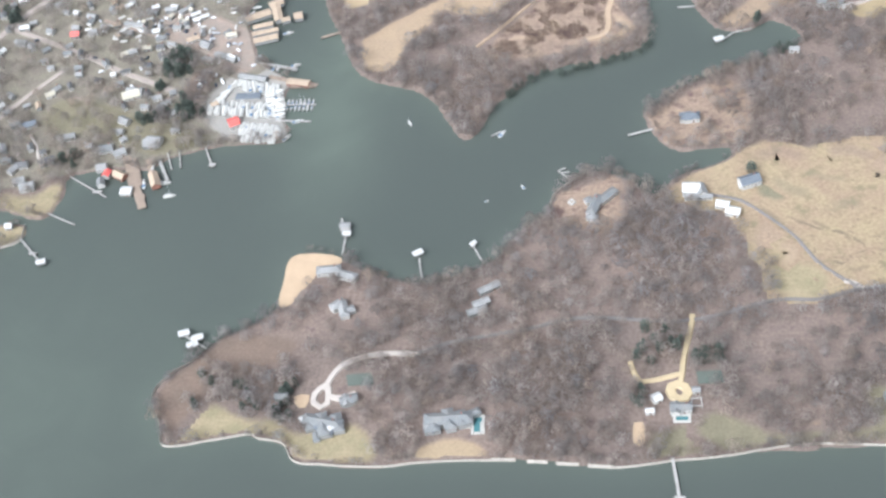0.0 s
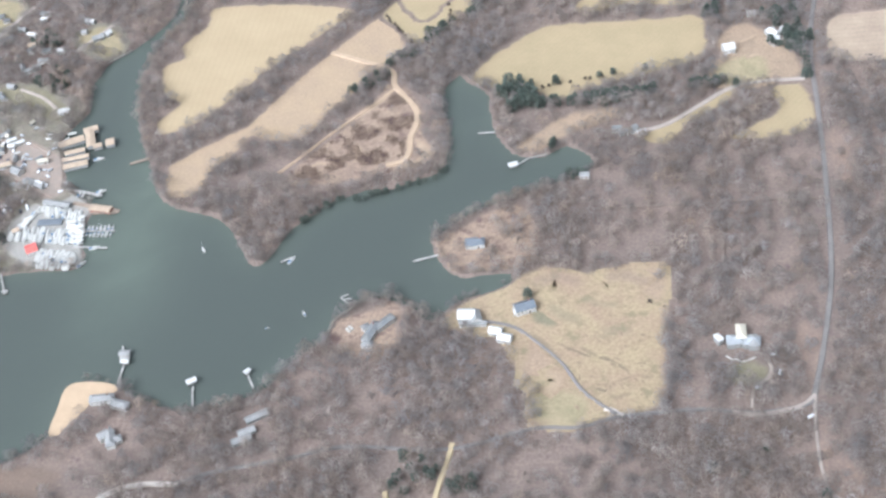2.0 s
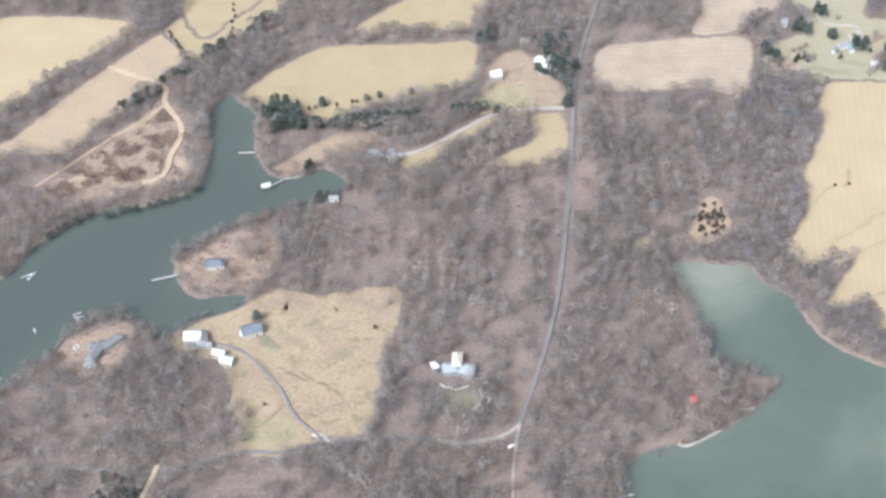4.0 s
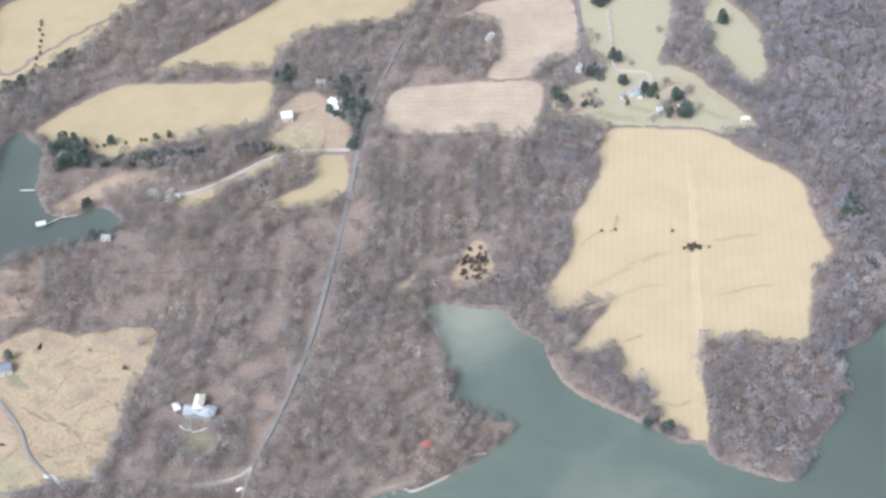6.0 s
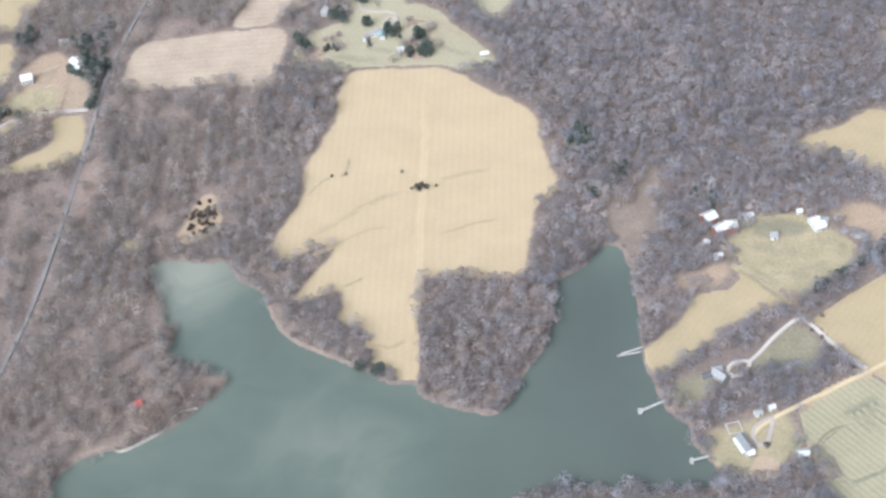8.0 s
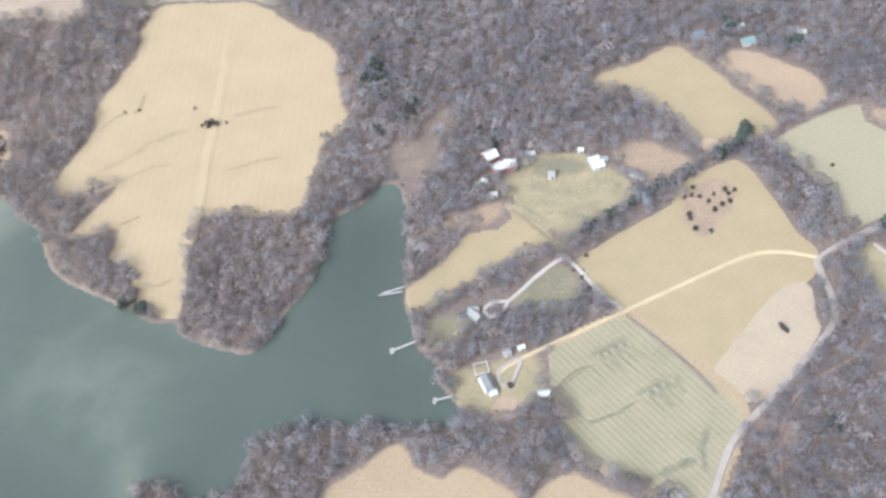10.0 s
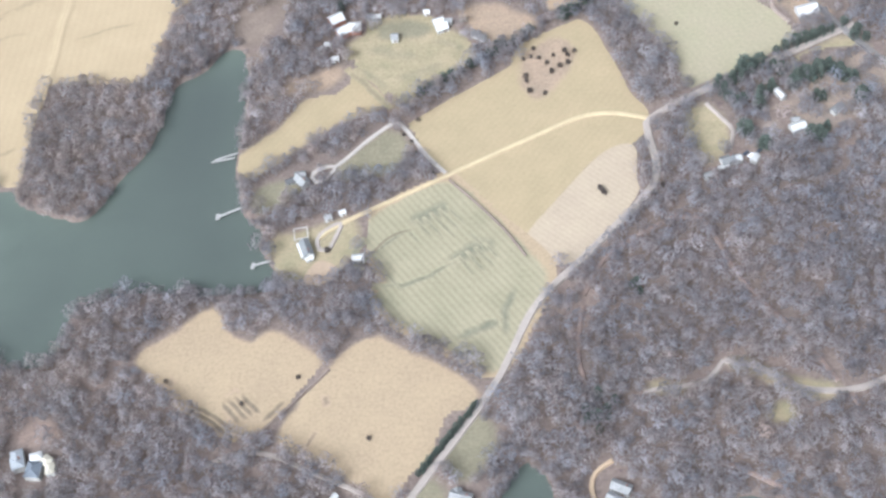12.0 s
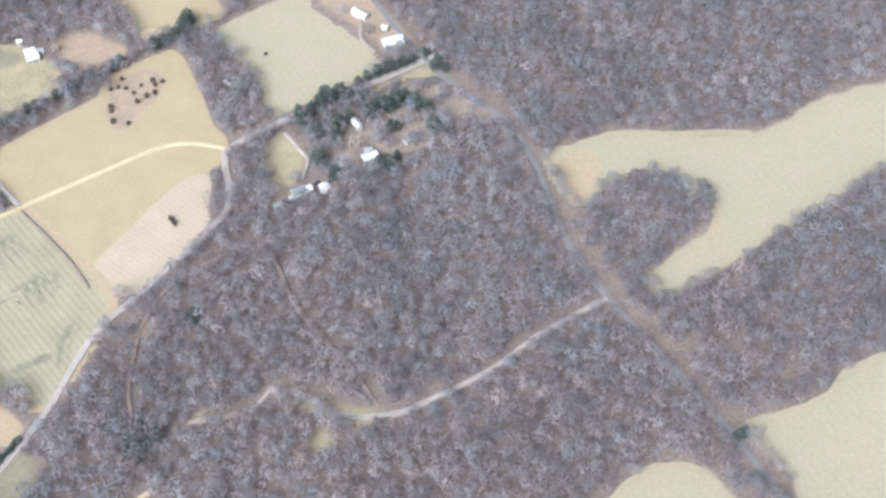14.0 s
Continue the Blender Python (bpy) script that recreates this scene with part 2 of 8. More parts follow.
def curve(pts, closed=True, step=2.0, rough=0.0, seed=0):
    """A smooth line through plan points, with a slightly uneven edge."""
    p = np.array(pts, float)
    n = len(p)
    out = []
    for i in range(n if closed else n - 1):
        a, b, c, d = (p[(i + k) % n] if closed else p[min(max(i + k, 0), n - 1)] for k in (-1, 0, 1, 2))
        m = max(1, int(np.linalg.norm(c - b) / step))
        for s in np.arange(m) / m:
            out.append(0.5 * (2 * b + (c - a) * s + (2 * a - 5 * b + 4 * c - d) * s * s + (3 * b - a - 3 * c + d) * s ** 3))
    if not closed:
        out.append(p[-1])
    out = np.array(out)
    if rough:
        for q in out:
            v = noise.noise_vector(Vector((q[0] * 0.16, q[1] * 0.16, seed * 7.1)))
            w = noise.noise_vector(Vector((q[0] * 0.5, q[1] * 0.5, seed * 3.3)))
            q += rough * np.array([v.x + 0.5 * w.x, v.y + 0.5 * w.y])
    return out


def inside(poly, X, Y):
    r = np.zeros(X.shape, bool)
    x0, y0 = poly.min(0)
    x1, y1 = poly.max(0)
    box = (X >= x0) & (X <= x1) & (Y >= y0) & (Y <= y1)
    x, y = X[box], Y[box]
    q = np.zeros(x.shape, bool)
    for (ax, ay), (bx, by) in zip(poly, np.roll(poly, -1, 0)):
        if ay != by:
            q ^= ((ay > y) != (by > y)) & (x < (bx - ax) * (y - ay) / (by - ay) + ax)
    r[box] = q
    return r


X0, X1, Y0, Y1, CELL = -700.0, 560.0, -140.0, 760.0, 1.0
GX, GY = np.meshgrid(np.arange(X0, X1, CELL), np.arange(Y0, Y1, CELL), indexing="ij")
CLEAR = np.zeros(GX.shape, bool)  # where no wood stands
THIN = np.ones(GX.shape)  # how thickly the wood stands


def blur(a, r):
    for axis in (0, 1):
        c = np.cumsum(np.pad(a, [(r + 1, r) if k == axis else (0, 0) for k in (0, 1)], mode="edge"), axis)
        hi = np.take(c, range(2 * r + 1, c.shape[axis]), axis)
        lo = np.take(c, range(0, c.shape[axis] - 2 * r - 1), axis)
        a = (hi - lo) / (2 * r + 1)
    return a


# ---- shores ----
SHORE_TOWN = [(-387.9, 529.9), (-384.7, 502.2), (-396.8, 476.5), (-405.7, 466.4), (-408.3, 449.8), (-405.7, 432.3), (-409.3, 423.2), (-411.3, 415.3), (-405.2, 396.3), (-400.5, 385.9), (-393.0, 379.0), (-386.8, 372.2), (-388.2, 358.0), (-383.6, 348.7), (-383.6, 340.3), (-396.7, 339.5), (-411.2, 337.5), (-425.4, 334.4)] + [(-412.8, 337.1), (-424.5, 332.7), (-431.1, 327.0), (-444.4, 327.3), (-460.2, 324.2), (-459.5, 314.8), (-463.8, 302.9), (-481.1, 307.6), (-495.1, 311.2), (-491.7, 301.4), (-469.5, 300.2), (-468.8, 292.9), (-475.2, 289.5), (-489.0, 281.2)]
SHORE_FAR = [(-560.0, 292.0), (-640.0, 318.0), (-820.0, 325.0), (-820.0, -300.0), (-170.0, -300.0), (-150.0, -120.0), (-112.0, -48.0), (-66.0, 6.0), (-42.0, 66.0), (-16.0, 104.0), (-14.0, 142.0), (2.0, 168.0)]
SHORE_SOUTH = [(7.5, 192.7), (8.1, 201.3), (4.0, 215.8), (2.2, 230.0), (7.6, 232.2), (19.0, 224.8), (28.8, 225.5), (32.8, 233.3), (32.3, 240.1), (38.9, 246.3), (52.0, 249.3), (68.9, 247.9), (85.6, 247.0), (93.3, 249.0)]
SHORE_INLET = [(93.6, 251.5), (91.5, 257.7), (87.0, 264.1), (88.3, 268.7), (81.4, 276.6), (79.6, 284.0), (78.2, 289.7), (76.0, 298.3), (77.7, 312.4), (77.1, 322.3), (76.7, 329.9), (75.9, 339.0), (74.0, 346.3), (70.7, 348.7), (65.9, 345.9), (62.2, 338.2), (55.5, 334.6), (51.4, 328.7), (50.2, 316.8), (46.6, 302.7), (41.1, 294.9), (35.7, 282.9), (32.7, 278.3), (23.3, 278.9), (8.4, 285.6), (6.0, 291.1), (-2.4, 291.7), (-8.1, 296.6), (-14.6, 300.3), (-28.9, 308.4), (-37.0, 315.7), (-42.0, 326.0), (-43.8, 333.7), (-53.4, 340.4), (-57.5, 348.7), (-62.8, 351.5)]
SHORE_COVE = [(-59.8, 347.2), (-66.3, 349.6), (-77.6, 350.7), (-83.7, 350.1), (-84.9, 347.3), (-82.5, 342.4), (-78.1, 333.5), (-75.2, 323.1), (-70.8, 316.3), (-72.7, 306.9), (-64.2, 302.6), (-58.3, 299.4), (-52.4, 297.6), (-54.1, 291.5), (-60.0, 285.5), (-68.9, 276.8), (-80.2, 270.5), (-90.3, 267.2), (-97.0, 263.3)]
SHORE_POINT = [(-80.7, 269.4), (-83.8, 271.5), (-95.3, 266.8), (-99.6, 260.6), (-100.4, 255.3), (-99.0, 248.1), (-100.5, 239.9), (-99.2, 230.1), (-96.1, 220.8), (-94.6, 211.6), (-101.3, 198.9), (-131.1, 192.2), (-153.8, 201.6), (-169.7, 209.6), (-185.6, 211.5), (-200.1, 212.0), (-212.9, 211.4), (-225.5, 208.6)]
SHORE_WALL = [(-188.4, 211.7), (-207.9, 211.7), (-222.0, 209.6), (-232.9, 207.3), (-247.0, 205.4), (-261.1, 203.0), (-270.7, 203.4), (-293.2, 205.1), (-319.3, 203.5), (-330.6, 201.7), (-345.7, 202.2), (-356.1, 203.4), (-360.6, 209.6), (-368.6, 211.3), (-371.5, 212.7), (-383.2, 210.2), (-396.6, 208.2), (-399.5, 215.0), (-404.8, 226.6), (-401.2, 234.3), (-393.8, 242.2), (-388.0, 249.5), (-379.7, 254.2), (-371.8, 261.9), (-371.5, 270.3), (-371.9, 280.2), (-370.2, 284.8), (-362.7, 286.0), (-354.7, 283.9), (-346.5, 279.0), (-334.7, 274.5), (-326.2, 272.8), (-316.2, 274.4), (-307.5, 279.7), (-302.3, 282.8), (-298.8, 290.8), (-292.2, 298.4)]
SHORE_CREEK = [(-287.2, 304.1), (-284.8, 312.4), (-278.3, 319.8), (-270.9, 322.9), (-260.9, 318.6), (-254.2, 311.3), (-250.8, 311.8), (-245.6, 318.3), (-240.1, 322.2), (-232.6, 324.7), (-225.2, 330.0)] + [(-227.1, 333.9), (-236.7, 332.3), (-246.7, 333.0), (-252.2, 340.3), (-256.4, 351.1), (-252.2, 355.3), (-241.5, 365.5), (-230.0, 371.7), (-220.3, 377.2), (-210.4, 381.0)]
SHORE_BRANCH = [(-211.1, 382.4), (-203.0, 384.3), (-199.4, 391.0), (-204.0, 397.8), (-211.9, 400.8), (-217.4, 394.9), (-228.4, 396.6), (-232.5, 401.5), (-236.9, 410.0), (-240.0, 423.9), (-240.6, 432.9), (-246.4, 439.9), (-251.6, 444.0), (-253.8, 450.5), (-255.7, 446.0), (-259.1, 440.4), (-258.7, 427.6), (-254.6, 413.5), (-254.3, 396.6), (-255.7, 388.5), (-266.3, 383.4), (-273.7, 378.6), (-283.9, 376.7), (-293.0, 371.1), (-301.8, 364.9), (-310.1, 357.4)]
SHORE_NECK = [(-276.8, 382.3), (-288.8, 376.4), (-296.8, 371.9), (-306.0, 362.6), (-310.3, 352.5), (-313.1, 343.7), (-317.4, 338.6), (-323.1, 345.4), (-327.8, 354.5), (-333.4, 362.4), (-340.8, 367.3), (-352.3, 370.9), (-360.0, 376.0), (-364.8, 382.7), (-373.3, 403.4), (-378.5, 414.3), (-383.3, 429.1), (-387.3, 448.4), (-387.9, 468.5), (-384.8, 484.9), (-378.9, 501.7), (-381.1, 529.2)]
RIVER = curve(SHORE_TOWN + SHORE_FAR + SHORE_SOUTH + SHORE_INLET + SHORE_COVE + SHORE_POINT + SHORE_WALL + SHORE_CREEK + SHORE_BRANCH + SHORE_NECK, step=3.0, rough=0.35)
POND_A = curve([(166.1, 189.4), (172.5, 181.8), (172.5, 172.1), (176.8, 161.0), (152.8, 161.8), (158.8, 177.3), (162.7, 185.4)], step=3.0, rough=0.5)
POND_B = curve([(201.2, 158.8), (204.7, 171.1), (212.6, 173.7), (221.4, 177.6), (231.3, 173.1), (242.6, 170.2), (248.8, 157.4)], step=3.0, rough=0.5)
WET = inside(RIVER, GX, GY) | inside(POND_A, GX, GY) | inside(POND_B, GX, GY)
DEPTH = blur(blur(WET.astype(float), 1), 1)
CLEAR |= DEPTH > 0.64


def ground_sheet():
    far = np.array([60.0, 160, 400, 900, 1800, 3600])
    xs = np.concatenate([X0 - far[::-1], np.arange(X0, X1 - 1, 2.0), X1 + far])
    ys = np.concatenate([Y0 - far[::-1], np.arange(Y0, 140, 6.0), np.arange(140, 570, 2.0), np.arange(570, Y1 - 1, 6.0), Y1 + far])
    ix = np.clip(((xs - X0) / CELL).astype(int), 0, GX.shape[0] - 1)
    iy = np.clip(((ys - Y0) / CELL).astype(int), 0, GX.shape[1] - 1)
    z = 0.9 * np.clip(1 - 2 * DEPTH[np.ix_(ix, iy)], -1, 0.45) - 0.405
    vx, vy = np.meshgrid(xs, ys, indexing="ij")
    v = np.stack([vx, vy, z], -1).reshape(-1, 3)
    n, m = len(xs), len(ys)
    a = (np.arange(n - 1)[:, None] * m + np.arange(m - 1)[None]).ravel()
    f = np.stack([a, a + m, a + m + 1, a + 1], 1)
    me = bpy.data.meshes.new("ground")
    me.from_pydata(v.tolist(), [], f.tolist())
    me.materials.append(LITTER)
    me.polygons.foreach_set("use_smooth", np.ones(len(f), bool))
    return tagged(new("ground", me), "flat brown land covered in leaf litter", "ground", kind="structure")


ground_sheet()


def water_sheet():
    """The river's surface, with the silt that lies in plumes and along the shallows."""
    far = np.array([60.0, 400, 1500, 3600])
    xs = np.concatenate([X0 - far[::-1], np.arange(X0, X1, 6.0), X1 + far])
    ys = np.concatenate([Y0 - far[::-1], np.arange(Y0, Y1, 6.0), Y1 + far])
    vx, vy = np.meshgrid(xs, ys, indexing="ij")
    shallow = blur(blur(1.0 - WET, 7), 7)
    ix = np.clip(((xs - X0) / CELL).astype(int), 0, GX.shape[0] - 1)
    iy = np.clip(((ys - Y0) / CELL).astype(int), 0, GX.shape[1] - 1)
    silt = 0.35 * np.clip(shallow[np.ix_(ix, iy)], 0, 1)
    for (cx, cy), rx, ry, turn, amount in PLUMES:
        c, q = math.cos(radians(turn)), math.sin(radians(turn))
        u, v = (vx - cx) * c + (vy - cy) * q, (vy - cy) * c - (vx - cx) * q
        silt += amount * np.exp(-(u / rx) ** 2 - (v / ry) ** 2)
    n, m = len(xs), len(ys)
    a = (np.arange(n - 1)[:, None] * m + np.arange(m - 1)[None]).ravel()
    me = bpy.data.meshes.new("water")
    me.from_pydata(np.stack([vx, vy, 0 * vx - 0.45], -1).reshape(-1, 3).tolist(), [], np.stack([a, a + m, a + m + 1, a + 1], 1).tolist())
    me.attributes.new("silt", "FLOAT", "POINT").data.foreach_set("value", np.clip(silt, 0, 1).astype(np.float32).ravel())
    me.materials.append(WATER)
    return tagged(new("water", me), "calm grey-green tidal river with side creeks", "water", kind="structure")


PLUMES = [
    ((-365.0, 351.8), 14, 40, 10, 0.25), ((-368.2, 319.9), 16, 30, 0, 0.15), ((-71.6, 341.9), 19, 17, 0, 0.85), ((-57.8, 319.9), 14, 26, 25, 0.25),
    ((1.8, 259.5), 22, 18, 0, 0.10), ((-41.4, 270.5), 60, 30, 0, 0.14), ((-15.5, 268.6), 22, 45, 0, 0.28), ((-1.4, 227.3), 8, 26, 0, 0.4), ((36.1, 265.5), 45, 30, 0, 0.16), ((-450.9, 226.2), 60, 60, 0, 0.22),
    ((-56.8, 272.7), 40, 40, 0, 0.17), ((-85.0, 256.9), 30, 50, 0, 0.17), ((70.5, 343.4), 6, 10, 0, 0.22), ((-372.3, 369.8), 30, 30, 0, 0.17),
]
water_sheet()
LAYER = [0.03]


def patch(pts, material, label, name="field", rough=0.9, clear=True, category="field", under=None, edge=2):
    """Open ground that fades into what lies round it."""
    p = curve(pts, step=1.6, rough=rough, seed=len(label))
    LAYER[0] += 0.0015
    i0, j0 = (np.floor(p.min(0) - 5 - (X0, Y0)) / CELL).astype(int)
    i1, j1 = (np.ceil(p.max(0) + 6 - (X0, Y0)) / CELL).astype(int)
    i0, j0, i1, j1 = max(i0, 0), max(j0, 0), min(i1, GX.shape[0]), min(j1, GX.shape[1])
    gx, gy = GX[i0:i1, j0:j1], GY[i0:i1, j0:j1]
    fade = blur(inside(p, gx, gy).astype(float), edge)
    n, m = fade.shape
    use = (np.maximum.reduce([fade[:-1, :-1], fade[1:, :-1], fade[1:, 1:], fade[:-1, 1:]]) > 0.02)
    a = (np.arange(n - 1)[:, None] * m + np.arange(m - 1)[None])[use]
    quads = np.stack([a, a + m, a + m + 1, a + 1], 1)
    used, flat = np.unique(quads, return_inverse=True)
    wet = blur(WET[i0:i1, j0:j1].astype(float), 1).ravel()[used]
    v = np.stack([gx.ravel()[used], gy.ravel()[used], LAYER[0] - 2.0 * np.clip(wet * 1.4 - 0.2, 0, 1)], 1)
    ob = mesh_ob(name, v.tolist(), flat.reshape(-1, 4).tolist(), fading(material, under or LITTER))
    ob.data.attributes.new("fade", "FLOAT", "POINT").data.foreach_set("value", fade.ravel()[used].astype(np.float32))
    if clear:
        CLEAR[i0:i1, j0:j1] |= blur(fade, 1) > (0.3 if edge == 1 else 0.6)
    return tagged(ob, label, category, kind="structure")


def stain(pts, width, material, label, name="damp_hollow", category="field", under=None, cover=1.0):
    """A soft-edged streak along a line."""
    p = curve(pts, closed=False, step=1.0, rough=0.3 * min(width, 3.0), seed=len(pts))
    LAYER[0] += 0.0012
    d = np.gradient(p, axis=0)
    d /= np.linalg.norm(d, axis=1)[:, None] + 1e-9
    s = np.stack([-d[:, 1], d[:, 0]], 1)
    n = len(p)
    ends = np.clip(np.minimum(np.arange(n), np.arange(n)[::-1]) / max(1.0, 0.25 * n), 0, 1)
    v, fade = [], []
    for u, w in ((-0.5, 0.0), (-0.25, 0.5), (0.0, 0.9), (0.25, 0.5), (0.5, 0.0)):
        v.append(np.c_[p + s * width * u, np.full(n, LAYER[0] + 0.02)])
        fade.append(w * ends)
    f = [((k + 1) * n + i, (k + 1) * n + i + 1, k * n + i + 1, k * n + i) for k in range(4) for i in range(n - 1)]
    ob = mesh_ob(name, np.concatenate(v).tolist(), f, fading(material, under or LITTER, cover))
    ob.data.attributes.new("fade", "FLOAT", "POINT").data.foreach_set("value", np.concatenate(fade).astype(np.float32))
    return tagged(ob, label, category, kind="structure")


def field(pts, material, label, name="field", rough=0.9, clear=True, category="field", under=None, hard=False):
    """A patch of open ground with an uneven edge, a little above the soil."""
    if material in SOFT and not hard:
        return patch(pts, material, label, name, rough, clear, category, under, 1 if material in (STRAW, STRAW_B, PEACH, BROWNF, TANGRASS, GREENPALE, GREENROW) else 2)
    p = curve(pts, step=1.6, rough=rough, seed=len(label) + LAYER[0] * 50)
    LAYER[0] += 0.0015
    n = len(p)
    tris = tessellate_polygon([[Vector((x, y, 0)) for x, y in p]])
    faces = [t if np.cross(p[t[1]] - p[t[0]], p[t[2]] - p[t[0]]) > 0 else t[::-1] for t in map(tuple, tris)]
    faces += [(i, (i + 1) % n, n + (i + 1) % n, n + i) for i in range(n)]
    ob = mesh_ob(name, [(x, y, LAYER[0]) for x, y in p] + [(x, y, -0.15) for x, y in p], faces, material)
    if clear:
        CLEAR[inside(p, GX, GY)] = True
    return tagged(ob, label, category, kind="structure")


def thin(pts, share):
    THIN[inside(curve(pts, step=3.0), GX, GY)] = share


def road(pts, width, material, label, name="road", clear=1.0, closed=False):
    p = curve(pts, closed=closed, step=1.5)
    LAYER[0] += 0.0012
    d = np.gradient(p, axis=0) if not closed else np.roll(p, -1, 0) - np.roll(p, 1, 0)
    d /= np.linalg.norm(d, axis=1)[:, None] + 1e-9
    s = np.stack([-d[:, 1], d[:, 0]], 1)
    wob = np.array([1 + 0.14 * noise.noise(Vector((x * 0.4, y * 0.4, width))) for x, y in p])[:, None] * width / 2
    l, r = p + s * wob, p - s * wob
    n = len(p)
    z = LAYER[0] + 0.36
    v = [(x, y, z) for x, y in l] + [(x, y, z) for x, y in r] + [(x, y, 0.0) for x, y in l + s * 0.25] + [(x, y, 0.0) for x, y in r - s * 0.25]
    f = []
    for i in range(n if closed else n - 1):
        j = (i + 1) % n
        f += [(i, n + i, n + j, j), (i, j, 2 * n + j, 2 * n + i), (n + j, n + i, 3 * n + i, 3 * n + j)]
    ob = mesh_ob(name, v, f, material)
    for x, y in p:
        rr = width / 2 + clear
        i0, i1, j0, j1 = int((x - rr - X0) / CELL), int((x + rr - X0) / CELL) + 2, int((y - rr - Y0) / CELL), int((y + rr - Y0) / CELL) + 2
        if i0 > 0 and j0 > 0 and i1 < GX.shape[0] and j1 < GX.shape[1]:
            CLEAR[i0:i1, j0:j1] |= (GX[i0:i1, j0:j1] - x) ** 2 + (GY[i0:i1, j0:j1] - y) ** 2 < rr * rr
    return tagged(ob, label, "road", kind="structure")


# ---- open ground: southern peninsula ----
field([(-371.6, 262.9), (-371.7, 271.6), (-371.8, 279.7), (-369.7, 284.3), (-362.6, 285.4), (-353.7, 283.3), (-354.5, 280.1), (-360.3, 277.2), (-362.7, 272.3), (-365.4, 267.9), (-367.9, 263.1)], SAND, "pale tan sand spit by the river", rough=0.4)
field([(-396.6, 209.0), (-392.0, 218.2), (-384.5, 223.0), (-374.3, 218.0), (-365.1, 217.5), (-355.9, 212.1), (-349.3, 214.2), (-340.8, 216.4), (-335.5, 213.2), (-332.6, 203.7), (-345.8, 202.8), (-355.8, 204.0), (-360.3, 210.0), (-369.3, 211.9), (-383.4, 210.9)], TANLAWN, "yellowish lawn along the sea wall", rough=0.5)
field([(-320.5, 206.6), (-316.7, 210.2), (-310.2, 211.5), (-303.1, 210.3), (-299.5, 205.8), (-309.5, 204.8), (-319.0, 204.3)], TANGRASS, "dry tan lawn above the shore", rough=0.5)
field([(-403.7, 226.6), (-399.3, 233.9), (-393.1, 240.8), (-387.3, 248.1), (-377.1, 250.5), (-361.2, 248.6), (-362.1, 246.4), (-369.2, 237.8), (-382.7, 234.7), (-385.5, 239.5), (-390.1, 238.8), (-388.2, 226.8), (-392.1, 218.6), (-396.1, 210.7), (-399.0, 216.0)], HEATH, "reddish brown marsh field", clear=False)
thin([(-403.7, 226.6), (-399.3, 233.9), (-393.1, 240.8), (-387.3, 248.1), (-377.1, 250.5), (-361.2, 248.6), (-362.1, 246.4), (-369.2, 237.8), (-382.7, 234.7), (-385.5, 239.5), (-390.1, 238.8), (-388.2, 226.8), (-392.1, 218.6), (-396.1, 210.7), (-399.0, 216.0)], 0.05)
field([(-253.3, 212.4), (-244.5, 217.0), (-231.1, 215.8), (-218.3, 214.1), (-220.1, 210.6), (-231.3, 208.5), (-245.4, 206.3), (-251.7, 207.0)], LAWN, "dull green lawn running down to the shore")
field([(-257.8, 218.3), (-255.3, 218.5), (-254.7, 211.0), (-257.9, 211.2)], SAND, "tan sandy riding ring", rough=0.1)
field([(-218.2, 214.1), (-210.7, 216.9), (-205.0, 218.2), (-204.3, 212.6), (-214.1, 211.8)], PEACHYARD, "peach bare bank", rough=0.5)
field([(-352.3, 267.8), (-342.2, 275.1), (-330.6, 271.3), (-327.5, 260.6), (-334.0, 254.9), (-343.6, 258.3)], LITTER, "bare ground round the point houses", clear=False)
thin([(-352.3, 267.8), (-342.2, 275.1), (-330.6, 271.3), (-327.5, 260.6), (-334.0, 254.9), (-343.6, 258.3)], 0.5)
field([(-192.9, 229.2), (-187.4, 232.1), (-182.0, 226.7), (-172.2, 225.2), (-164.5, 215.9), (-166.7, 211.6), (-184.1, 212.7), (-200.1, 212.8), (-219.4, 211.1), (-232.1, 209.4), (-239.9, 216.4), (-234.3, 222.6), (-220.0, 215.3), (-200.5, 215.8), (-189.5, 218.6)], LAWN, "dull lawn between shore and woods")
# ---- farm and creek ----
field([(-249.8, 311.3), (-240.0, 320.3), (-223.3, 330.8), (-215.8, 335.3), (-204.4, 332.2), (-176.3, 333.7), (-175.4, 320.8), (-176.2, 295.5), (-177.8, 274.4), (-189.1, 269.5), (-204.4, 265.5), (-216.4, 267.3), (-214.8, 274.6), (-219.8, 281.6), (-222.2, 290.7), (-231.4, 295.7), (-239.2, 305.9), (-248.7, 308.6)], MEADOW, "rough yellow meadow of the farm")
field([(-220.1, 293.6), (-213.4, 297.2), (-208.0, 291.0), (-208.3, 283.4), (-215.8, 281.5), (-220.3, 286.3)], PEACHYARD, "bare patch in the meadow", under=MEADOW)
field([(-218.3, 316.4), (-211.8, 317.6), (-208.4, 309.7), (-213.5, 307.0), (-217.6, 309.9)], LAWN, "green patch in the meadow", under=MEADOW)
field([(-215.8, 282.7), (-206.2, 279.6), (-199.3, 274.5), (-204.4, 266.6), (-215.0, 268.2)], TANLAWN, "dull grass corner of the meadow", under=MEADOW)
field([(-187.5, 333.2), (-176.4, 332.9), (-176.4, 315.6), (-179.6, 320.9), (-185.8, 326.3)], PEACHYARD, "reddish edge of the meadow", under=MEADOW)
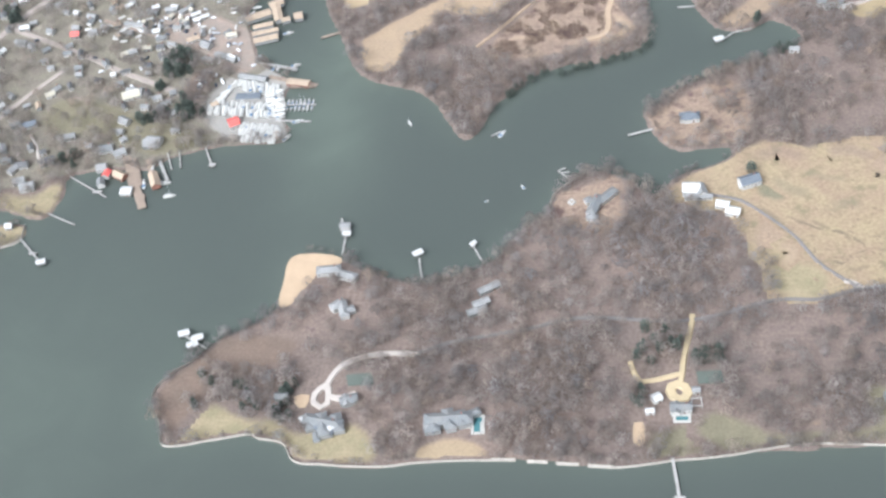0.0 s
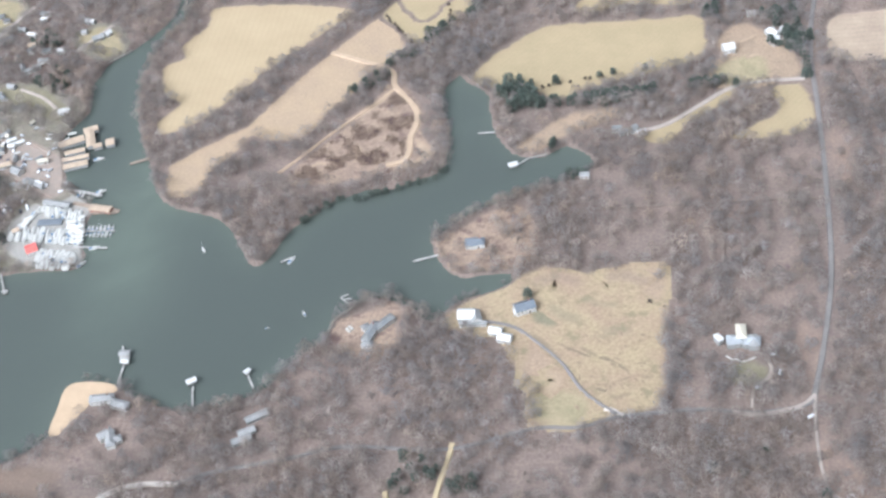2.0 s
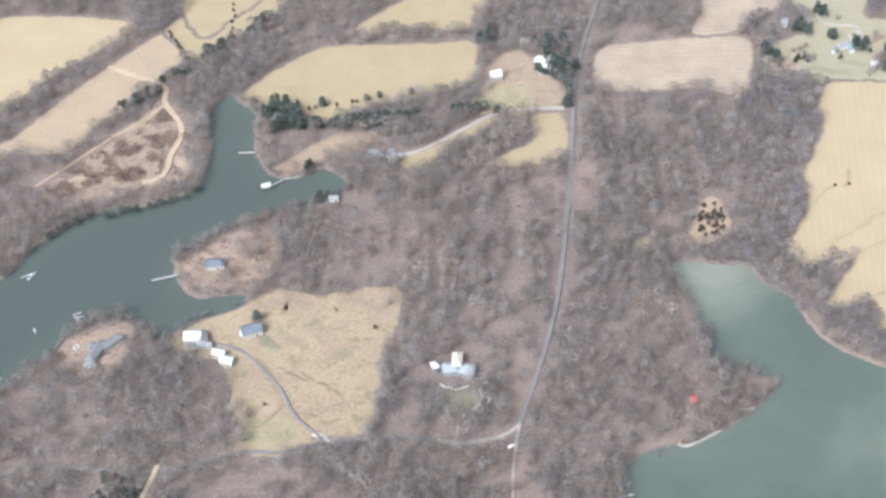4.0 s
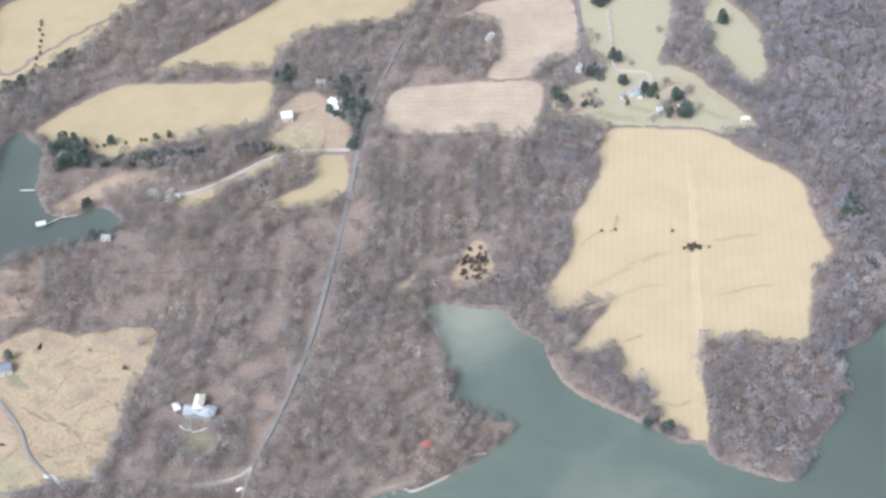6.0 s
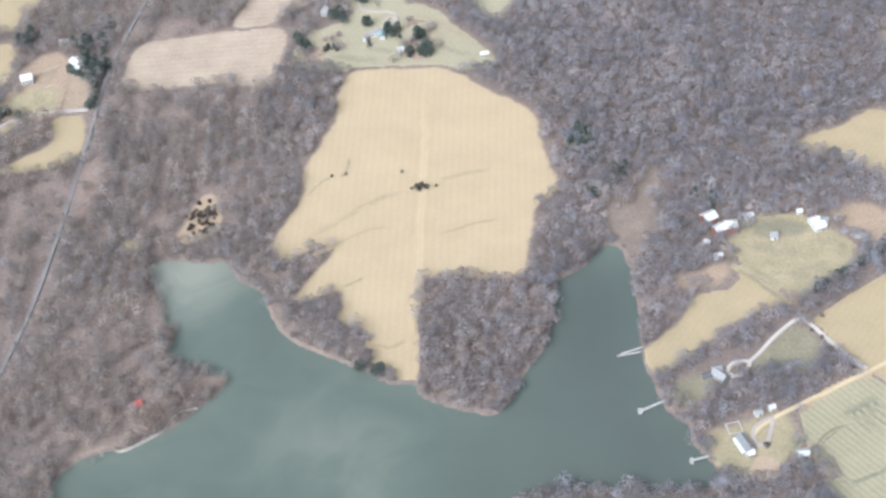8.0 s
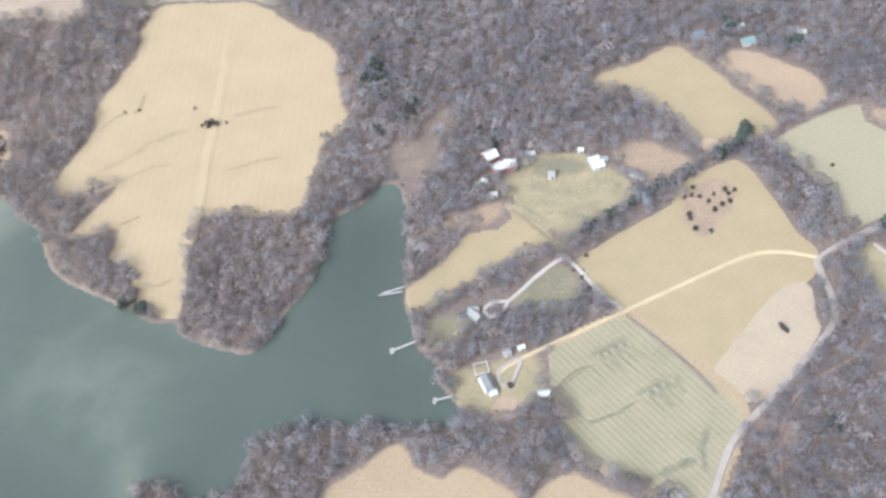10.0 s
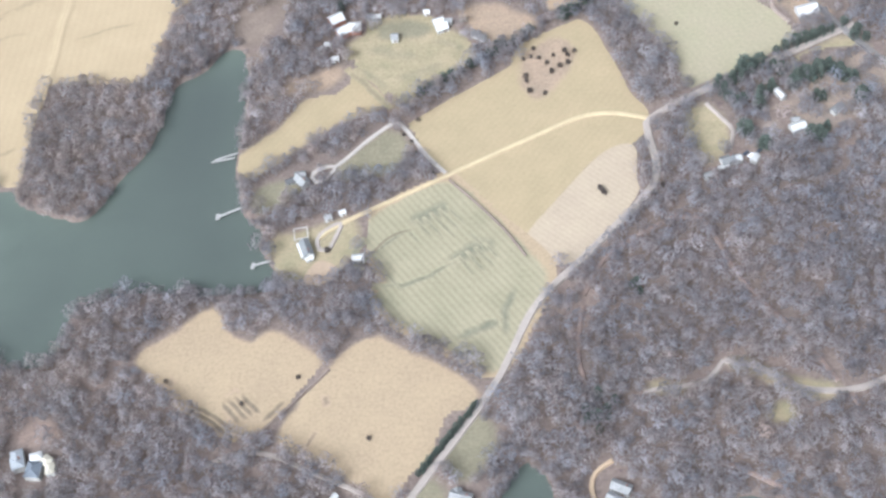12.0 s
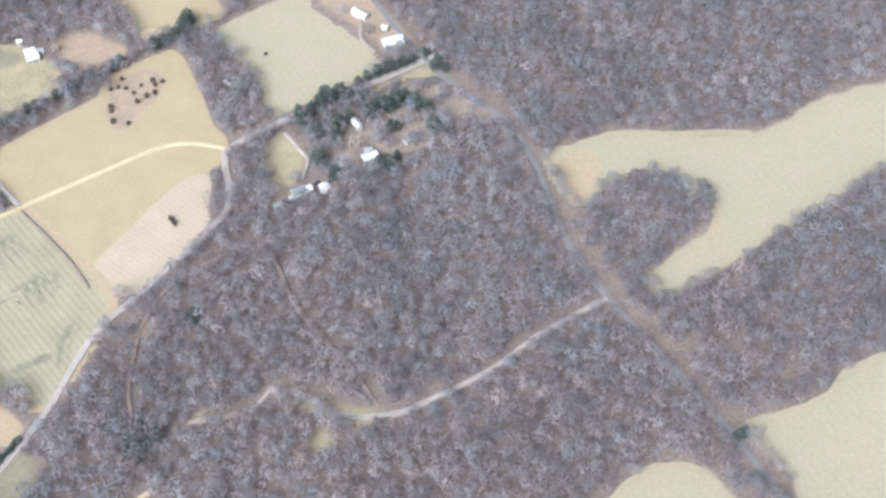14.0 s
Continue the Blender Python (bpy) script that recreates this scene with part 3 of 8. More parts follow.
field([(-238.9, 298.8), (-231.6, 300.0), (-228.5, 290.0), (-233.7, 286.5), (-238.5, 292.6)], PINKLITTER, "reddish ground under trees by the farm", clear=False)
field([(-133.9, 262.7), (-128.9, 263.9), (-124.8, 255.4), (-124.1, 240.0), (-129.8, 236.8), (-132.2, 251.0)], PINKLITTER, "reddish strip beside the road", clear=False)
thin([(-133.9, 262.7), (-128.9, 263.9), (-124.8, 255.4), (-124.1, 240.0), (-129.8, 236.8), (-132.2, 251.0)], 0.25)
field([(-135.8, 300.6), (-132.2, 308.1), (-126.9, 305.7), (-130.5, 286.4), (-134.8, 279.4)], PINKLITTER, "reddish strip beside the road", clear=False)
thin([(-135.8, 300.6), (-132.2, 308.1), (-126.9, 305.7), (-130.5, 286.4), (-134.8, 279.4)], 0.4)
field([(-255.5, 350.1), (-245.9, 355.7), (-234.4, 365.8), (-224.4, 367.6), (-218.0, 349.5), (-223.5, 336.3), (-240.7, 333.7), (-250.1, 335.4), (-252.0, 341.9)], SCRUB, "peach bare ground on the wooded point", clear=False)
thin([(-255.5, 350.1), (-245.9, 355.7), (-234.4, 365.8), (-224.4, 367.6), (-218.0, 349.5), (-223.5, 336.3), (-240.7, 333.7), (-250.1, 335.4), (-252.0, 341.9)], 0.4)
field([(-286.7, 304.6), (-283.2, 311.8), (-272.2, 317.0), (-264.8, 319.5), (-262.2, 312.0), (-262.9, 299.1), (-269.9, 294.2), (-277.7, 296.8)], SCRUB, "bare brown yard on a small point", clear=False)
thin([(-286.7, 304.6), (-283.2, 311.8), (-272.2, 317.0), (-264.8, 319.5), (-262.2, 312.0), (-262.9, 299.1), (-269.9, 294.2), (-277.7, 296.8)], 0.15)
field([(-156.4, 288.7), (-150.7, 291.2), (-144.8, 289.4), (-144.0, 285.7), (-147.8, 282.3), (-153.0, 281.3), (-156.6, 284.0)], LAWN, "oval green lawn before a white house", rough=0.3)
# ---- north fields ----
field([(-372.9, 424.9), (-367.6, 435.7), (-376.6, 443.9), (-379.7, 461.8), (-372.3, 467.3), (-375.3, 475.8), (-367.2, 492.1), (-364.6, 505.0), (-308.3, 500.2), (-313.6, 483.6), (-332.0, 460.5), (-350.6, 431.0), (-360.3, 420.5), (-371.1, 416.8)], STRAW, "tan hay field in the woods")
field([(-359.9, 380.9), (-361.9, 395.3), (-358.3, 399.9), (-350.7, 407.2), (-338.9, 417.2), (-333.2, 424.1), (-320.6, 448.0), (-309.0, 466.9), (-292.4, 490.4), (-286.4, 490.7), (-278.1, 471.9), (-286.4, 455.4), (-292.8, 450.0), (-296.2, 438.8), (-305.7, 424.0), (-310.9, 412.5), (-323.9, 409.3), (-333.5, 412.6), (-338.4, 401.7), (-345.4, 391.2), (-347.4, 381.4), (-353.6, 377.1)], PEACH, "long peach field above the creek")
field([(-313.9, 387.1), (-301.5, 408.5), (-279.9, 440.8), (-270.6, 433.6), (-266.1, 422.4), (-266.6, 411.9), (-260.9, 400.6), (-267.5, 396.3), (-271.5, 393.1), (-285.6, 385.2), (-306.6, 381.6)], SCRUB, "triangular scrub clearing with brown brush", clear=False)
thin([(-313.9, 387.1), (-301.5, 408.5), (-279.9, 440.8), (-270.6, 433.6), (-266.1, 422.4), (-266.6, 411.9), (-260.9, 400.6), (-267.5, 396.3), (-271.5, 393.1), (-285.6, 385.2), (-306.6, 381.6)], 0.03)
BRUSHY = [(-314.3, 388.6), (-300.8, 406.9), (-285.1, 424.3), (-279.6, 437.3), (-271.9, 427.8), (-268.7, 419.9), (-271.6, 410.2), (-268.8, 399.4), (-277.2, 392.8), (-294.0, 390.2), (-305.0, 383.1)]
field([(-290.3, 494.6), (-275.0, 516.0), (-259.7, 528.3), (-240.2, 533.3), (-240.0, 519.6), (-247.3, 504.3), (-259.3, 487.6), (-266.9, 477.4), (-274.5, 470.3), (-281.9, 481.8)], STRAW_B, "pale field beyond the creek")
field([(-247.9, 447.4), (-240.0, 461.0), (-221.6, 478.2), (-202.9, 480.3), (-179.4, 480.6), (-158.4, 481.0), (-156.0, 467.5), (-158.6, 454.1), (-171.5, 446.4), (-188.9, 441.1), (-205.9, 434.3), (-214.1, 429.0), (-223.7, 436.0), (-235.8, 437.6), (-244.9, 440.2)], STRAW_B, "large pale hay field above the cove")
field([(-229.0, 399.9), (-219.9, 409.9), (-208.2, 419.4), (-186.7, 422.8), (-194.4, 414.5), (-210.6, 406.5), (-220.0, 397.8)], PEACHYARD, "narrow peach field above the water")
field([(-181.4, 404.3), (-172.6, 412.3), (-160.6, 422.5), (-146.0, 431.5), (-150.9, 423.1), (-165.0, 410.9), (-171.0, 400.9), (-175.7, 401.0)], STRAW_B, "small hay field by the lane")
field([(-150.4, 401.5), (-140.4, 409.4), (-131.0, 417.8), (-132.9, 431.4), (-122.1, 433.1), (-119.2, 419.4), (-120.2, 409.3), (-129.6, 402.4)], STRAW_B, "hay field beside the road")
field([(-208.6, 493.7), (-189.9, 514.4), (-169.6, 539.3), (-159.6, 555.9), (-129.3, 560.5), (-103.1, 555.5), (-106.3, 536.7), (-115.2, 527.6), (-134.4, 523.2), (-148.5, 517.9), (-159.9, 501.4), (-162.8, 490.9), (-185.4, 492.9), (-200.9, 488.7)], STRAW_B, "long hay field in the distance")
field([(-274.5, 488.5), (-263.7, 501.3), (-247.4, 523.4), (-225.1, 546.6), (-247.3, 561.4), (-279.1, 551.8), (-292.5, 528.1)], STRAW_B, "far tan field")
field([(-152.1, 463.5), (-139.5, 475.1), (-122.7, 451.7), (-122.3, 438.5), (-135.3, 435.0), (-150.2, 435.9), (-148.9, 449.8)], PEACHYARD, "farmyard of dry grass round a white barn")
field([(-106.9, 474.5), (-89.2, 479.7), (-49.5, 482.1), (-48.8, 454.3), (-52.5, 443.8), (-70.0, 448.0), (-105.8, 448.5)], BROWNF, "brown stubble field", rough=0.5)
field([(-98.9, 532.9), (-82.2, 534.5), (-70.5, 544.0), (-35.8, 544.3), (-33.5, 507.9), (-35.9, 501.6), (-48.4, 491.4), (-55.1, 485.3), (-69.0, 485.5), (-65.4, 501.9), (-64.6, 519.9), (-71.8, 527.1)], BROWNF, "far brown stubble field")
field([(-29.8, 555.0), (3.8, 554.4), (5.3, 518.1), (0.1, 497.1), (11.5, 490.8), (26.2, 469.1), (36.3, 455.9), (33.7, 448.7), (18.6, 448.3), (5.8, 452.0), (-18.2, 450.2), (-42.6, 458.1), (-41.9, 469.5), (-32.0, 481.2), (-20.6, 489.1), (-27.9, 509.9)], GREENPALE, "pale green farmyard meadow")
field([(22.3, 554.0), (33.7, 539.9), (42.9, 517.6), (41.6, 480.6), (30.0, 488.6), (23.5, 505.1)], GREENPALE, "narrow hay strip in the woods")
field([(1.0, 480.9), (10.7, 481.6), (13.1, 461.6), (3.3, 456.4)], SCRUB, "brown brush in the farmyard meadow", under=GREENPALE, clear=False)
field([(-40.6, 463.7), (-29.6, 477.2), (-21.7, 472.5), (-24.9, 459.9), (-33.7, 456.2)], SCRUB, "rough brushy corner by the farm", under=GREENPALE, clear=False)
field([(-20.4, 448.8), (5.7, 450.5), (19.0, 447.6), (30.7, 436.2), (48.3, 420.5), (51.4, 399.8), (55.7, 381.5), (53.7, 373.9), (47.2, 366.3), (44.5, 347.5), (40.7, 335.6), (24.4, 336.1), (7.9, 335.1), (4.7, 321.0), (7.2, 293.0), (1.2, 293.8), (-6.9, 299.2), (-8.9, 313.4), (-18.5, 319.4), (-17.5, 332.6), (-31.5, 327.5), (-32.2, 331.9), (-20.8, 353.8), (-31.2, 351.4), (-38.6, 346.4), (-41.9, 357.4), (-33.9, 380.8), (-35.0, 393.1), (-25.5, 419.1)], STRAW, "big straw-coloured field on a headland")
# ---- eastern farms ----
field([(140.0, 393.1), (159.5, 403.8), (172.6, 410.3), (182.6, 398.6), (197.8, 376.1), (201.1, 364.5), (182.6, 357.3), (173.7, 359.8), (169.7, 369.7), (158.2, 382.4)], STRAW_B, "tan field behind the farm")
field([(187.5, 403.2), (199.9, 405.3), (219.8, 387.9), (216.4, 373.3), (201.9, 377.5), (189.9, 395.2)], PEACH, "dry pasture behind houses")
field([(184.8, 457.8), (195.6, 435.5), (210.2, 435.5), (232.6, 442.3), (235.9, 456.3)], PEACH, "far bare field")
field([(108.5, 345.2), (115.1, 351.2), (124.0, 356.0), (139.7, 351.4), (147.6, 346.7), (151.3, 337.1), (143.9, 327.6), (132.2, 319.5), (125.5, 317.2), (116.7, 327.4), (109.5, 337.8)], TANLAWN, "worn green paddock below white barns")
for pts, w in (([(114.0, 344.0), (124.0, 341.0), (134.0, 338.0)], 8.0), ([(124.0, 330.0), (133.0, 331.0), (142.0, 336.0)], 7.0), ([(113.0, 336.0), (119.0, 330.0), (124.0, 324.0)], 4.0), ([(136.0, 347.0), (144.0, 343.0), (149.0, 338.0)], 5.0)):
    stain(pts, w, LAWN, "duller grass in a paddock", "grass_patch", under=TANLAWN, cover=0.45)
field([(118.2, 354.5), (127.8, 355.7), (136.9, 353.0), (134.3, 347.8), (121.2, 347.5)], LAWN, "lawn round the barns", under=TANLAWN)
field([(145.2, 359.3), (156.9, 361.1), (169.0, 354.6), (171.5, 347.5), (157.4, 340.6), (151.1, 347.8)], PEACHYARD, "brown yard by the sheds")
field([(76.3, 298.3), (89.0, 311.6), (98.9, 324.4), (107.5, 334.0), (113.3, 332.8), (117.6, 327.3), (124.0, 318.3), (114.1, 314.1), (105.3, 309.0), (92.5, 298.1), (82.5, 290.7), (78.5, 291.7)], STRAW_B, "hay strip running down to the inlet")
field([(77.9, 320.2), (95.8, 332.3), (109.1, 336.7), (104.6, 327.8), (86.2, 323.6), (78.5, 314.8)], PEACHYARD, "brown strip of rough grass")
field([(129.8, 308.5), (163.8, 332.7), (169.7, 341.9), (181.0, 349.3), (188.3, 348.6), (197.2, 326.9), (200.2, 316.9), (205.4, 307.4), (200.4, 296.3), (190.0, 292.5), (176.2, 275.9), (166.0, 262.9), (159.4, 268.5), (143.5, 286.8), (135.5, 298.7)], STRAW_B, "large tan field cut by a yellow lane", rough=0.4, hard=True)
field([(165.4, 327.5), (168.0, 337.4), (177.0, 343.1), (183.0, 338.2), (182.5, 331.1), (173.7, 317.5), (168.1, 318.7)], PEACHYARD, "rough patch with round bushes", under=STRAW_B)
field([(166.9, 262.4), (176.2, 275.9), (190.0, 292.5), (199.5, 295.6), (200.2, 282.9), (199.1, 274.4), (182.8, 254.3), (171.2, 253.0)], PLOUGH, "pinkish ploughed strip", rough=0.3)
field([(139.5, 287.5), (146.0, 288.0), (156.0, 275.5), (168.0, 263.0), (174.5, 254.0), (175.0, 246.0), (169.5, 243.0), (165.0, 254.0), (153.0, 270.0), (143.0, 281.0)], TANGRASS, "tan grass seam between two fields", rough=0.1, hard=True)
field([(119.5, 270.6), (143.1, 284.6), (160.9, 266.3), (171.5, 251.4), (171.9, 243.5), (159.1, 217.6), (149.8, 221.7), (131.3, 233.7), (123.5, 243.8), (126.4, 248.0), (121.7, 258.3)], GREENROW, "green winter crop field with sowing rows", rough=0.4, under=TANGRASS)
field([(110.0, 293.6), (125.4, 307.3), (131.5, 297.9), (125.7, 290.3), (111.4, 287.6)], LAWN, "dark lawn inside a drive")
field([(90.3, 266.0), (103.0, 269.9), (116.6, 272.8), (116.9, 260.6), (109.3, 251.0), (99.6, 249.6), (93.7, 252.3), (92.1, 257.7)], TANLAWN, "tan lawn round a waterside house")
field([(84.0, 286.3), (94.4, 288.8), (99.2, 284.2), (92.0, 279.2), (85.1, 276.4)], LAWN, "lawn by a waterside house")
field([(106.0, 257.6), (111.4, 255.0), (110.6, 250.6), (104.8, 248.6), (102.0, 251.2)], SANDPATCH, "patch of bare orange earth", rough=0.5)
field([(56.3, 227.2), (66.8, 235.5), (76.0, 242.8), (80.9, 234.7), (88.4, 229.6), (93.0, 233.0), (101.2, 229.9), (109.8, 219.9), (95.0, 201.4), (88.8, 201.3), (79.4, 203.7), (67.6, 213.1), (60.4, 220.3)], TANGRASS, "tan field in the southern woods")
field([(99.0, 200.8), (110.2, 218.3), (116.1, 225.5), (123.4, 229.9), (130.1, 226.8), (153.4, 208.5), (131.2, 178.1), (126.3, 179.6), (113.3, 189.6), (102.0, 194.6)], TANGRASS, "peach-tan field by the road", rough=0.5)
field([(200.2, 359.5), (229.5, 374.6), (241.9, 358.2), (253.2, 337.6), (222.5, 318.9), (217.4, 319.3), (213.7, 333.5), (203.0, 351.2)], GREENPALE, "pale green crop field", rough=0.4)
field([(304.3, 292.2), (319.1, 300.2), (331.5, 301.4), (365.9, 298.5), (389.5, 310.7), (411.9, 316.3), (436.0, 317.9), (428.1, 289.8), (403.0, 280.6), (370.4, 261.6), (333.8, 239.8), (325.4, 245.6), (339.9, 257.5), (348.0, 264.3), (348.1, 274.2), (343.9, 281.2), (332.8, 286.6), (316.6, 280.2), (309.3, 276.2)], GREENPALE, "green field curling round a wood")
field([(343.6, 196.7), (365.4, 201.9), (374.9, 210.1), (386.5, 215.0), (408.1, 218.8), (391.6, 160.7), (356.9, 163.3), (353.2, 179.5)], GREENPALE, "green striped field beyond the road")
field([(299.4, 167.6), (309.7, 180.9), (319.2, 186.0), (326.6, 186.1), (333.6, 182.3), (340.1, 164.6)], GREENPALE, "pale green field in the near woods")
field([(249.5, 324.9), (257.8, 331.2), (269.0, 335.8), (275.7, 328.1), (268.2, 322.3), (260.0, 319.6), (252.0, 318.8)], TANLAWN, "grass strip below a row of evergreens", clear=False)
thin([(249.5, 324.9), (257.8, 331.2), (269.0, 335.8), (275.7, 328.1), (268.2, 322.3), (260.0, 319.6), (252.0, 318.8)], 0.1)
field([(214.9, 305.4), (223.6, 309.8), (228.9, 299.6), (225.4, 289.0), (220.3, 286.8)], TANLAWN, "grass yard by the road")
field([(257.6, 326.2), (273.9, 327.3), (287.3, 310.2), (274.6, 311.3), (267.0, 300.9), (254.6, 295.1), (242.6, 293.8), (234.0, 296.8), (239.4, 308.4), (248.2, 310.1)], YARDLITTER, "yard of leaf litter among evergreens", clear=False)
thin([(257.6, 326.2), (273.9, 327.3), (287.3, 310.2), (274.6, 311.3), (267.0, 300.9), (254.6, 295.1), (242.6, 293.8), (234.0, 296.8), (239.4, 308.4), (248.2, 310.1)], 0.3)
field([(232.9, 370.4), (249.4, 352.6), (256.4, 341.5), (265.7, 343.3), (258.9, 357.1), (248.1, 371.8)], PEACHYARD, "farmyard round white sheds")
field([(197.4, 208.9), (201.6, 211.9), (209.0, 210.8), (209.8, 208.7), (203.5, 207.2)], TANLAWN, "tan grass verge along a track")
field([(217.5, 218.2), (222.4, 218.7), (229.5, 215.7), (234.2, 211.9), (240.7, 211.1), (247.7, 208.6), (248.6, 205.1), (241.3, 204.6), (234.4, 207.5), (227.6, 211.7)], TANLAWN, "tan grass verge along a track")
field([(228.3, 202.3), (233.3, 203.8), (238.0, 201.4), (235.5, 198.1), (229.0, 198.4)], TANLAWN, "tan grass clearing below a track")
field([(147.7, 200.8), (154.9, 203.3), (159.1, 196.1), (155.5, 187.7), (149.8, 183.8), (143.9, 186.9)], LAWN, "rough grass beside the road", clear=False)
thin([(147.7, 200.8), (154.9, 203.3), (159.1, 196.1), (155.5, 187.7), (149.8, 183.8), (143.9, 186.9)], 0.25)
field([(139.0, 184.5), (145.3, 181.0), (145.1, 167.9), (132.0, 168.3)], LAWN, "grass verge by the road")

# ---- roads ----
road([(-89.4, 560.9), (-101.9, 533.0), (-111.5, 489.9), (-116.3, 454.6), (-116.9, 418.9), (-118.1, 377.1), (-120.8, 331.8), (-126.2, 299.1), (-131.6, 276.0)], 1.4, ASPHALT, "straight grey asphalt country road", clear=1.5)
road([(-131.3, 275.0), (-137.3, 272.1), (-150.9, 270.3), (-164.7, 271.7), (-181.9, 270.1), (-191.4, 268.6), (-202.4, 264.9), (-216.4, 264.3)] + [(-241.8, 256.6), (-273.2, 257.6), (-290.3, 253.2), (-302.3, 250.5), (-316.0, 247.1), (-325.0, 242.7)] + [(-323.7, 242.5)], 0.9, ASPHALT, "winding grey lane through the woods", clear=0.9)
road([(-131.0, 277.2), (-131.9, 268.2), (-132.2, 255.2), (-131.5, 245.9), (-129.3, 237.2), (-125.8, 233.4), (-122.4, 229.2), (-119.3, 226.4), (-115.6, 225.8), (-113.4, 227.2)], 0.7, GRAVEL, "narrow pale lane to the point houses", clear=0.7)
road([(-129.3, 237.2), (-133.8, 235.1), (-138.6, 232.2), (-142.5, 227.5)], 0.8, DIRT, "brown lane to a point house")
field([(-109.4, 241.1), (-105.7, 242.4), (-102.8, 239.7), (-104.4, 236.1), (-108.7, 236.5)], PINKLITTER, "orange leaf litter by the shore", clear=True)
field([(-106.9, 260.2), (-100.7, 262.9), (-101.4, 256.1), (-106.1, 251.8)], PINKLITTER, "reddish bank by the shore", clear=False)
road([(-155.7, 270.5), (-150.9, 269.7), (-144.1, 270.1), (-135.6, 272.8), (-131.0, 277.2)], 1.1, GRAVEL, "pale lane joining the straight road", clear=1.7)
road([(-194.5, 272.2), (-191.6, 271.3), (-188.8, 269.0)], 1.2, PALEDRIVE, "pale gateway of the farm drive")
road([(-190.8, 269.9), (-200.9, 279.1), (-208.0, 291.0), (-217.1, 301.0), (-224.5, 307.5), (-233.9, 310.2)], 0.8, ASPHALT, "dark grey farm drive")
road([(-120.1, 436.3), (-135.3, 435.4), (-148.2, 431.9), (-160.5, 421.5), (-172.5, 411.3), (-184.8, 406.3)], 1.5, GRAVEL, "pale lane to a waterside farm")
road([(-318.3, 389.6), (-310.0, 400.2), (-298.7, 415.6), (-286.5, 429.7), (-279.7, 439.5)], 0.8, SANDTRACK, "sandy track along the scrub")
road([(-309.0, 466.9), (-297.9, 461.2), (-288.4, 456.3), (-281.3, 451.2), (-279.7, 442.5), (-274.3, 434.3), (-269.2, 425.9), (-268.1, 417.1), (-269.6, 408.5), (-269.1, 400.7), (-270.8, 394.7), (-277.1, 392.1)], 2.0, SANDTRACK, "sandy track round the scrub")
stain([(-269.1, 411.9), (-264.8, 402.7), (-261.4, 399.3), (-264.3, 395.0), (-271.6, 391.8), (-278.8, 390.2)], 6.0, SANDPATCH, "bare sandy corner of the scrub", "bare_patch", under=SCRUB)
stain([(-295.4, 420.1), (-289.9, 425.0), (-283.9, 433.3), (-280.4, 442.5)], 5.0, SANDPATCH, "bare sandy strip beside the track", "bare_patch", under=SCRUB)
stain([(-292.3, 406.9), (-289.2, 400.8), (-288.9, 394.1)], 5.0, SANDPATCH, "bare sandy gap in the brush", "bare_patch", under=SCRUB)
stain([(-307.6, 391.9), (-302.0, 395.1), (-293.4, 391.8)], 4.0, SANDPATCH, "bare sandy gap in the brush", "bare_patch", under=SCRUB)
road([(-240.6, 258.8), (-241.0, 254.3), (-242.4, 247.3), (-243.5, 240.9), (-244.0, 235.5), (-244.6, 232.0)], 1.3, YELLOWGRAVEL, "straight yellow gravel drive")
road([(-245.5, 232.1), (-243.2, 231.2), (-242.3, 229.0), (-243.2, 227.1), (-244.8, 226.7), (-246.6, 227.6), (-247.4, 229.6), (-247.0, 231.3)], 2.6, YELLOWGRAVEL, "round yellow gravel turning circle", closed=True, clear=3.0)
road([(-244.3, 236.1), (-249.0, 234.5), (-253.1, 233.3), (-255.8, 233.0), (-257.7, 235.7), (-259.2, 240.4)], 1.2, YELLOWGRAVEL, "side drive of yellow gravel")
road([(-350.6, 231.0), (-349.5, 228.2), (-349.2, 224.0), (-351.0, 222.5), (-353.4, 224.1), (-353.6, 227.5), (-352.2, 229.7)], 1.6, PALEDRIVE, "pale loop drive", closed=True, clear=3.0)
road([(-323.7, 242.9), (-332.6, 243.3), (-339.5, 242.2), (-345.4, 239.5), (-348.4, 236.4), (-350.1, 232.3), (-351.0, 228.8)], 1.5, PALEDRIVE, "pale curving drive")
road([(-349.6, 226.7), (-345.1, 225.9), (-341.0, 227.9)], 1.8, PALEDRIVE, "pale forecourt drive")
road([(-489.0, 439.7), (-503.4, 421.6), (-515.5, 398.7)], 3.0, GRAVEL, "wide pale town road")
road([(-509.6, 410.2), (-498.2, 404.6), (-484.2, 397.6), (-466.2, 387.8), (-455.3, 381.3), (-441.0, 374.1), (-426.9, 366.5)], 2.2, GRAVEL, "pale town street")
road([(-479.2, 382.3), (-487.7, 370.4), (-499.9, 351.5)], 2.2, GRAVEL, "pale town street")
road([(-453.3, 512.4), (-467.6, 480.5), (-484.4, 452.6)], 2.2, GRAVEL, "pale road along the creek")
road([(105.3, 265.5), (112.7, 271.4), (143.2, 287.3), (169.3, 300.8), (183.5, 307.7), (193.9, 308.8), (205.2, 305.6)], 1.0, YELLOWGRAVEL, "yellow gravel farm lane")
road([(111.7, 271.0), (107.0, 268.5), (105.1, 265.5), (105.9, 261.7), (108.4, 261.1), (110.6, 266.2)], 1.1, GRAVEL, "pale loop of a house drive", closed=True)
road([(143.0, 288.2), (136.5, 296.4), (129.3, 308.0), (126.0, 309.9), (118.3, 303.5), (112.4, 296.9), (108.6, 293.3)], 1.0, PALEDRIVE, "pale drive along the paddock")
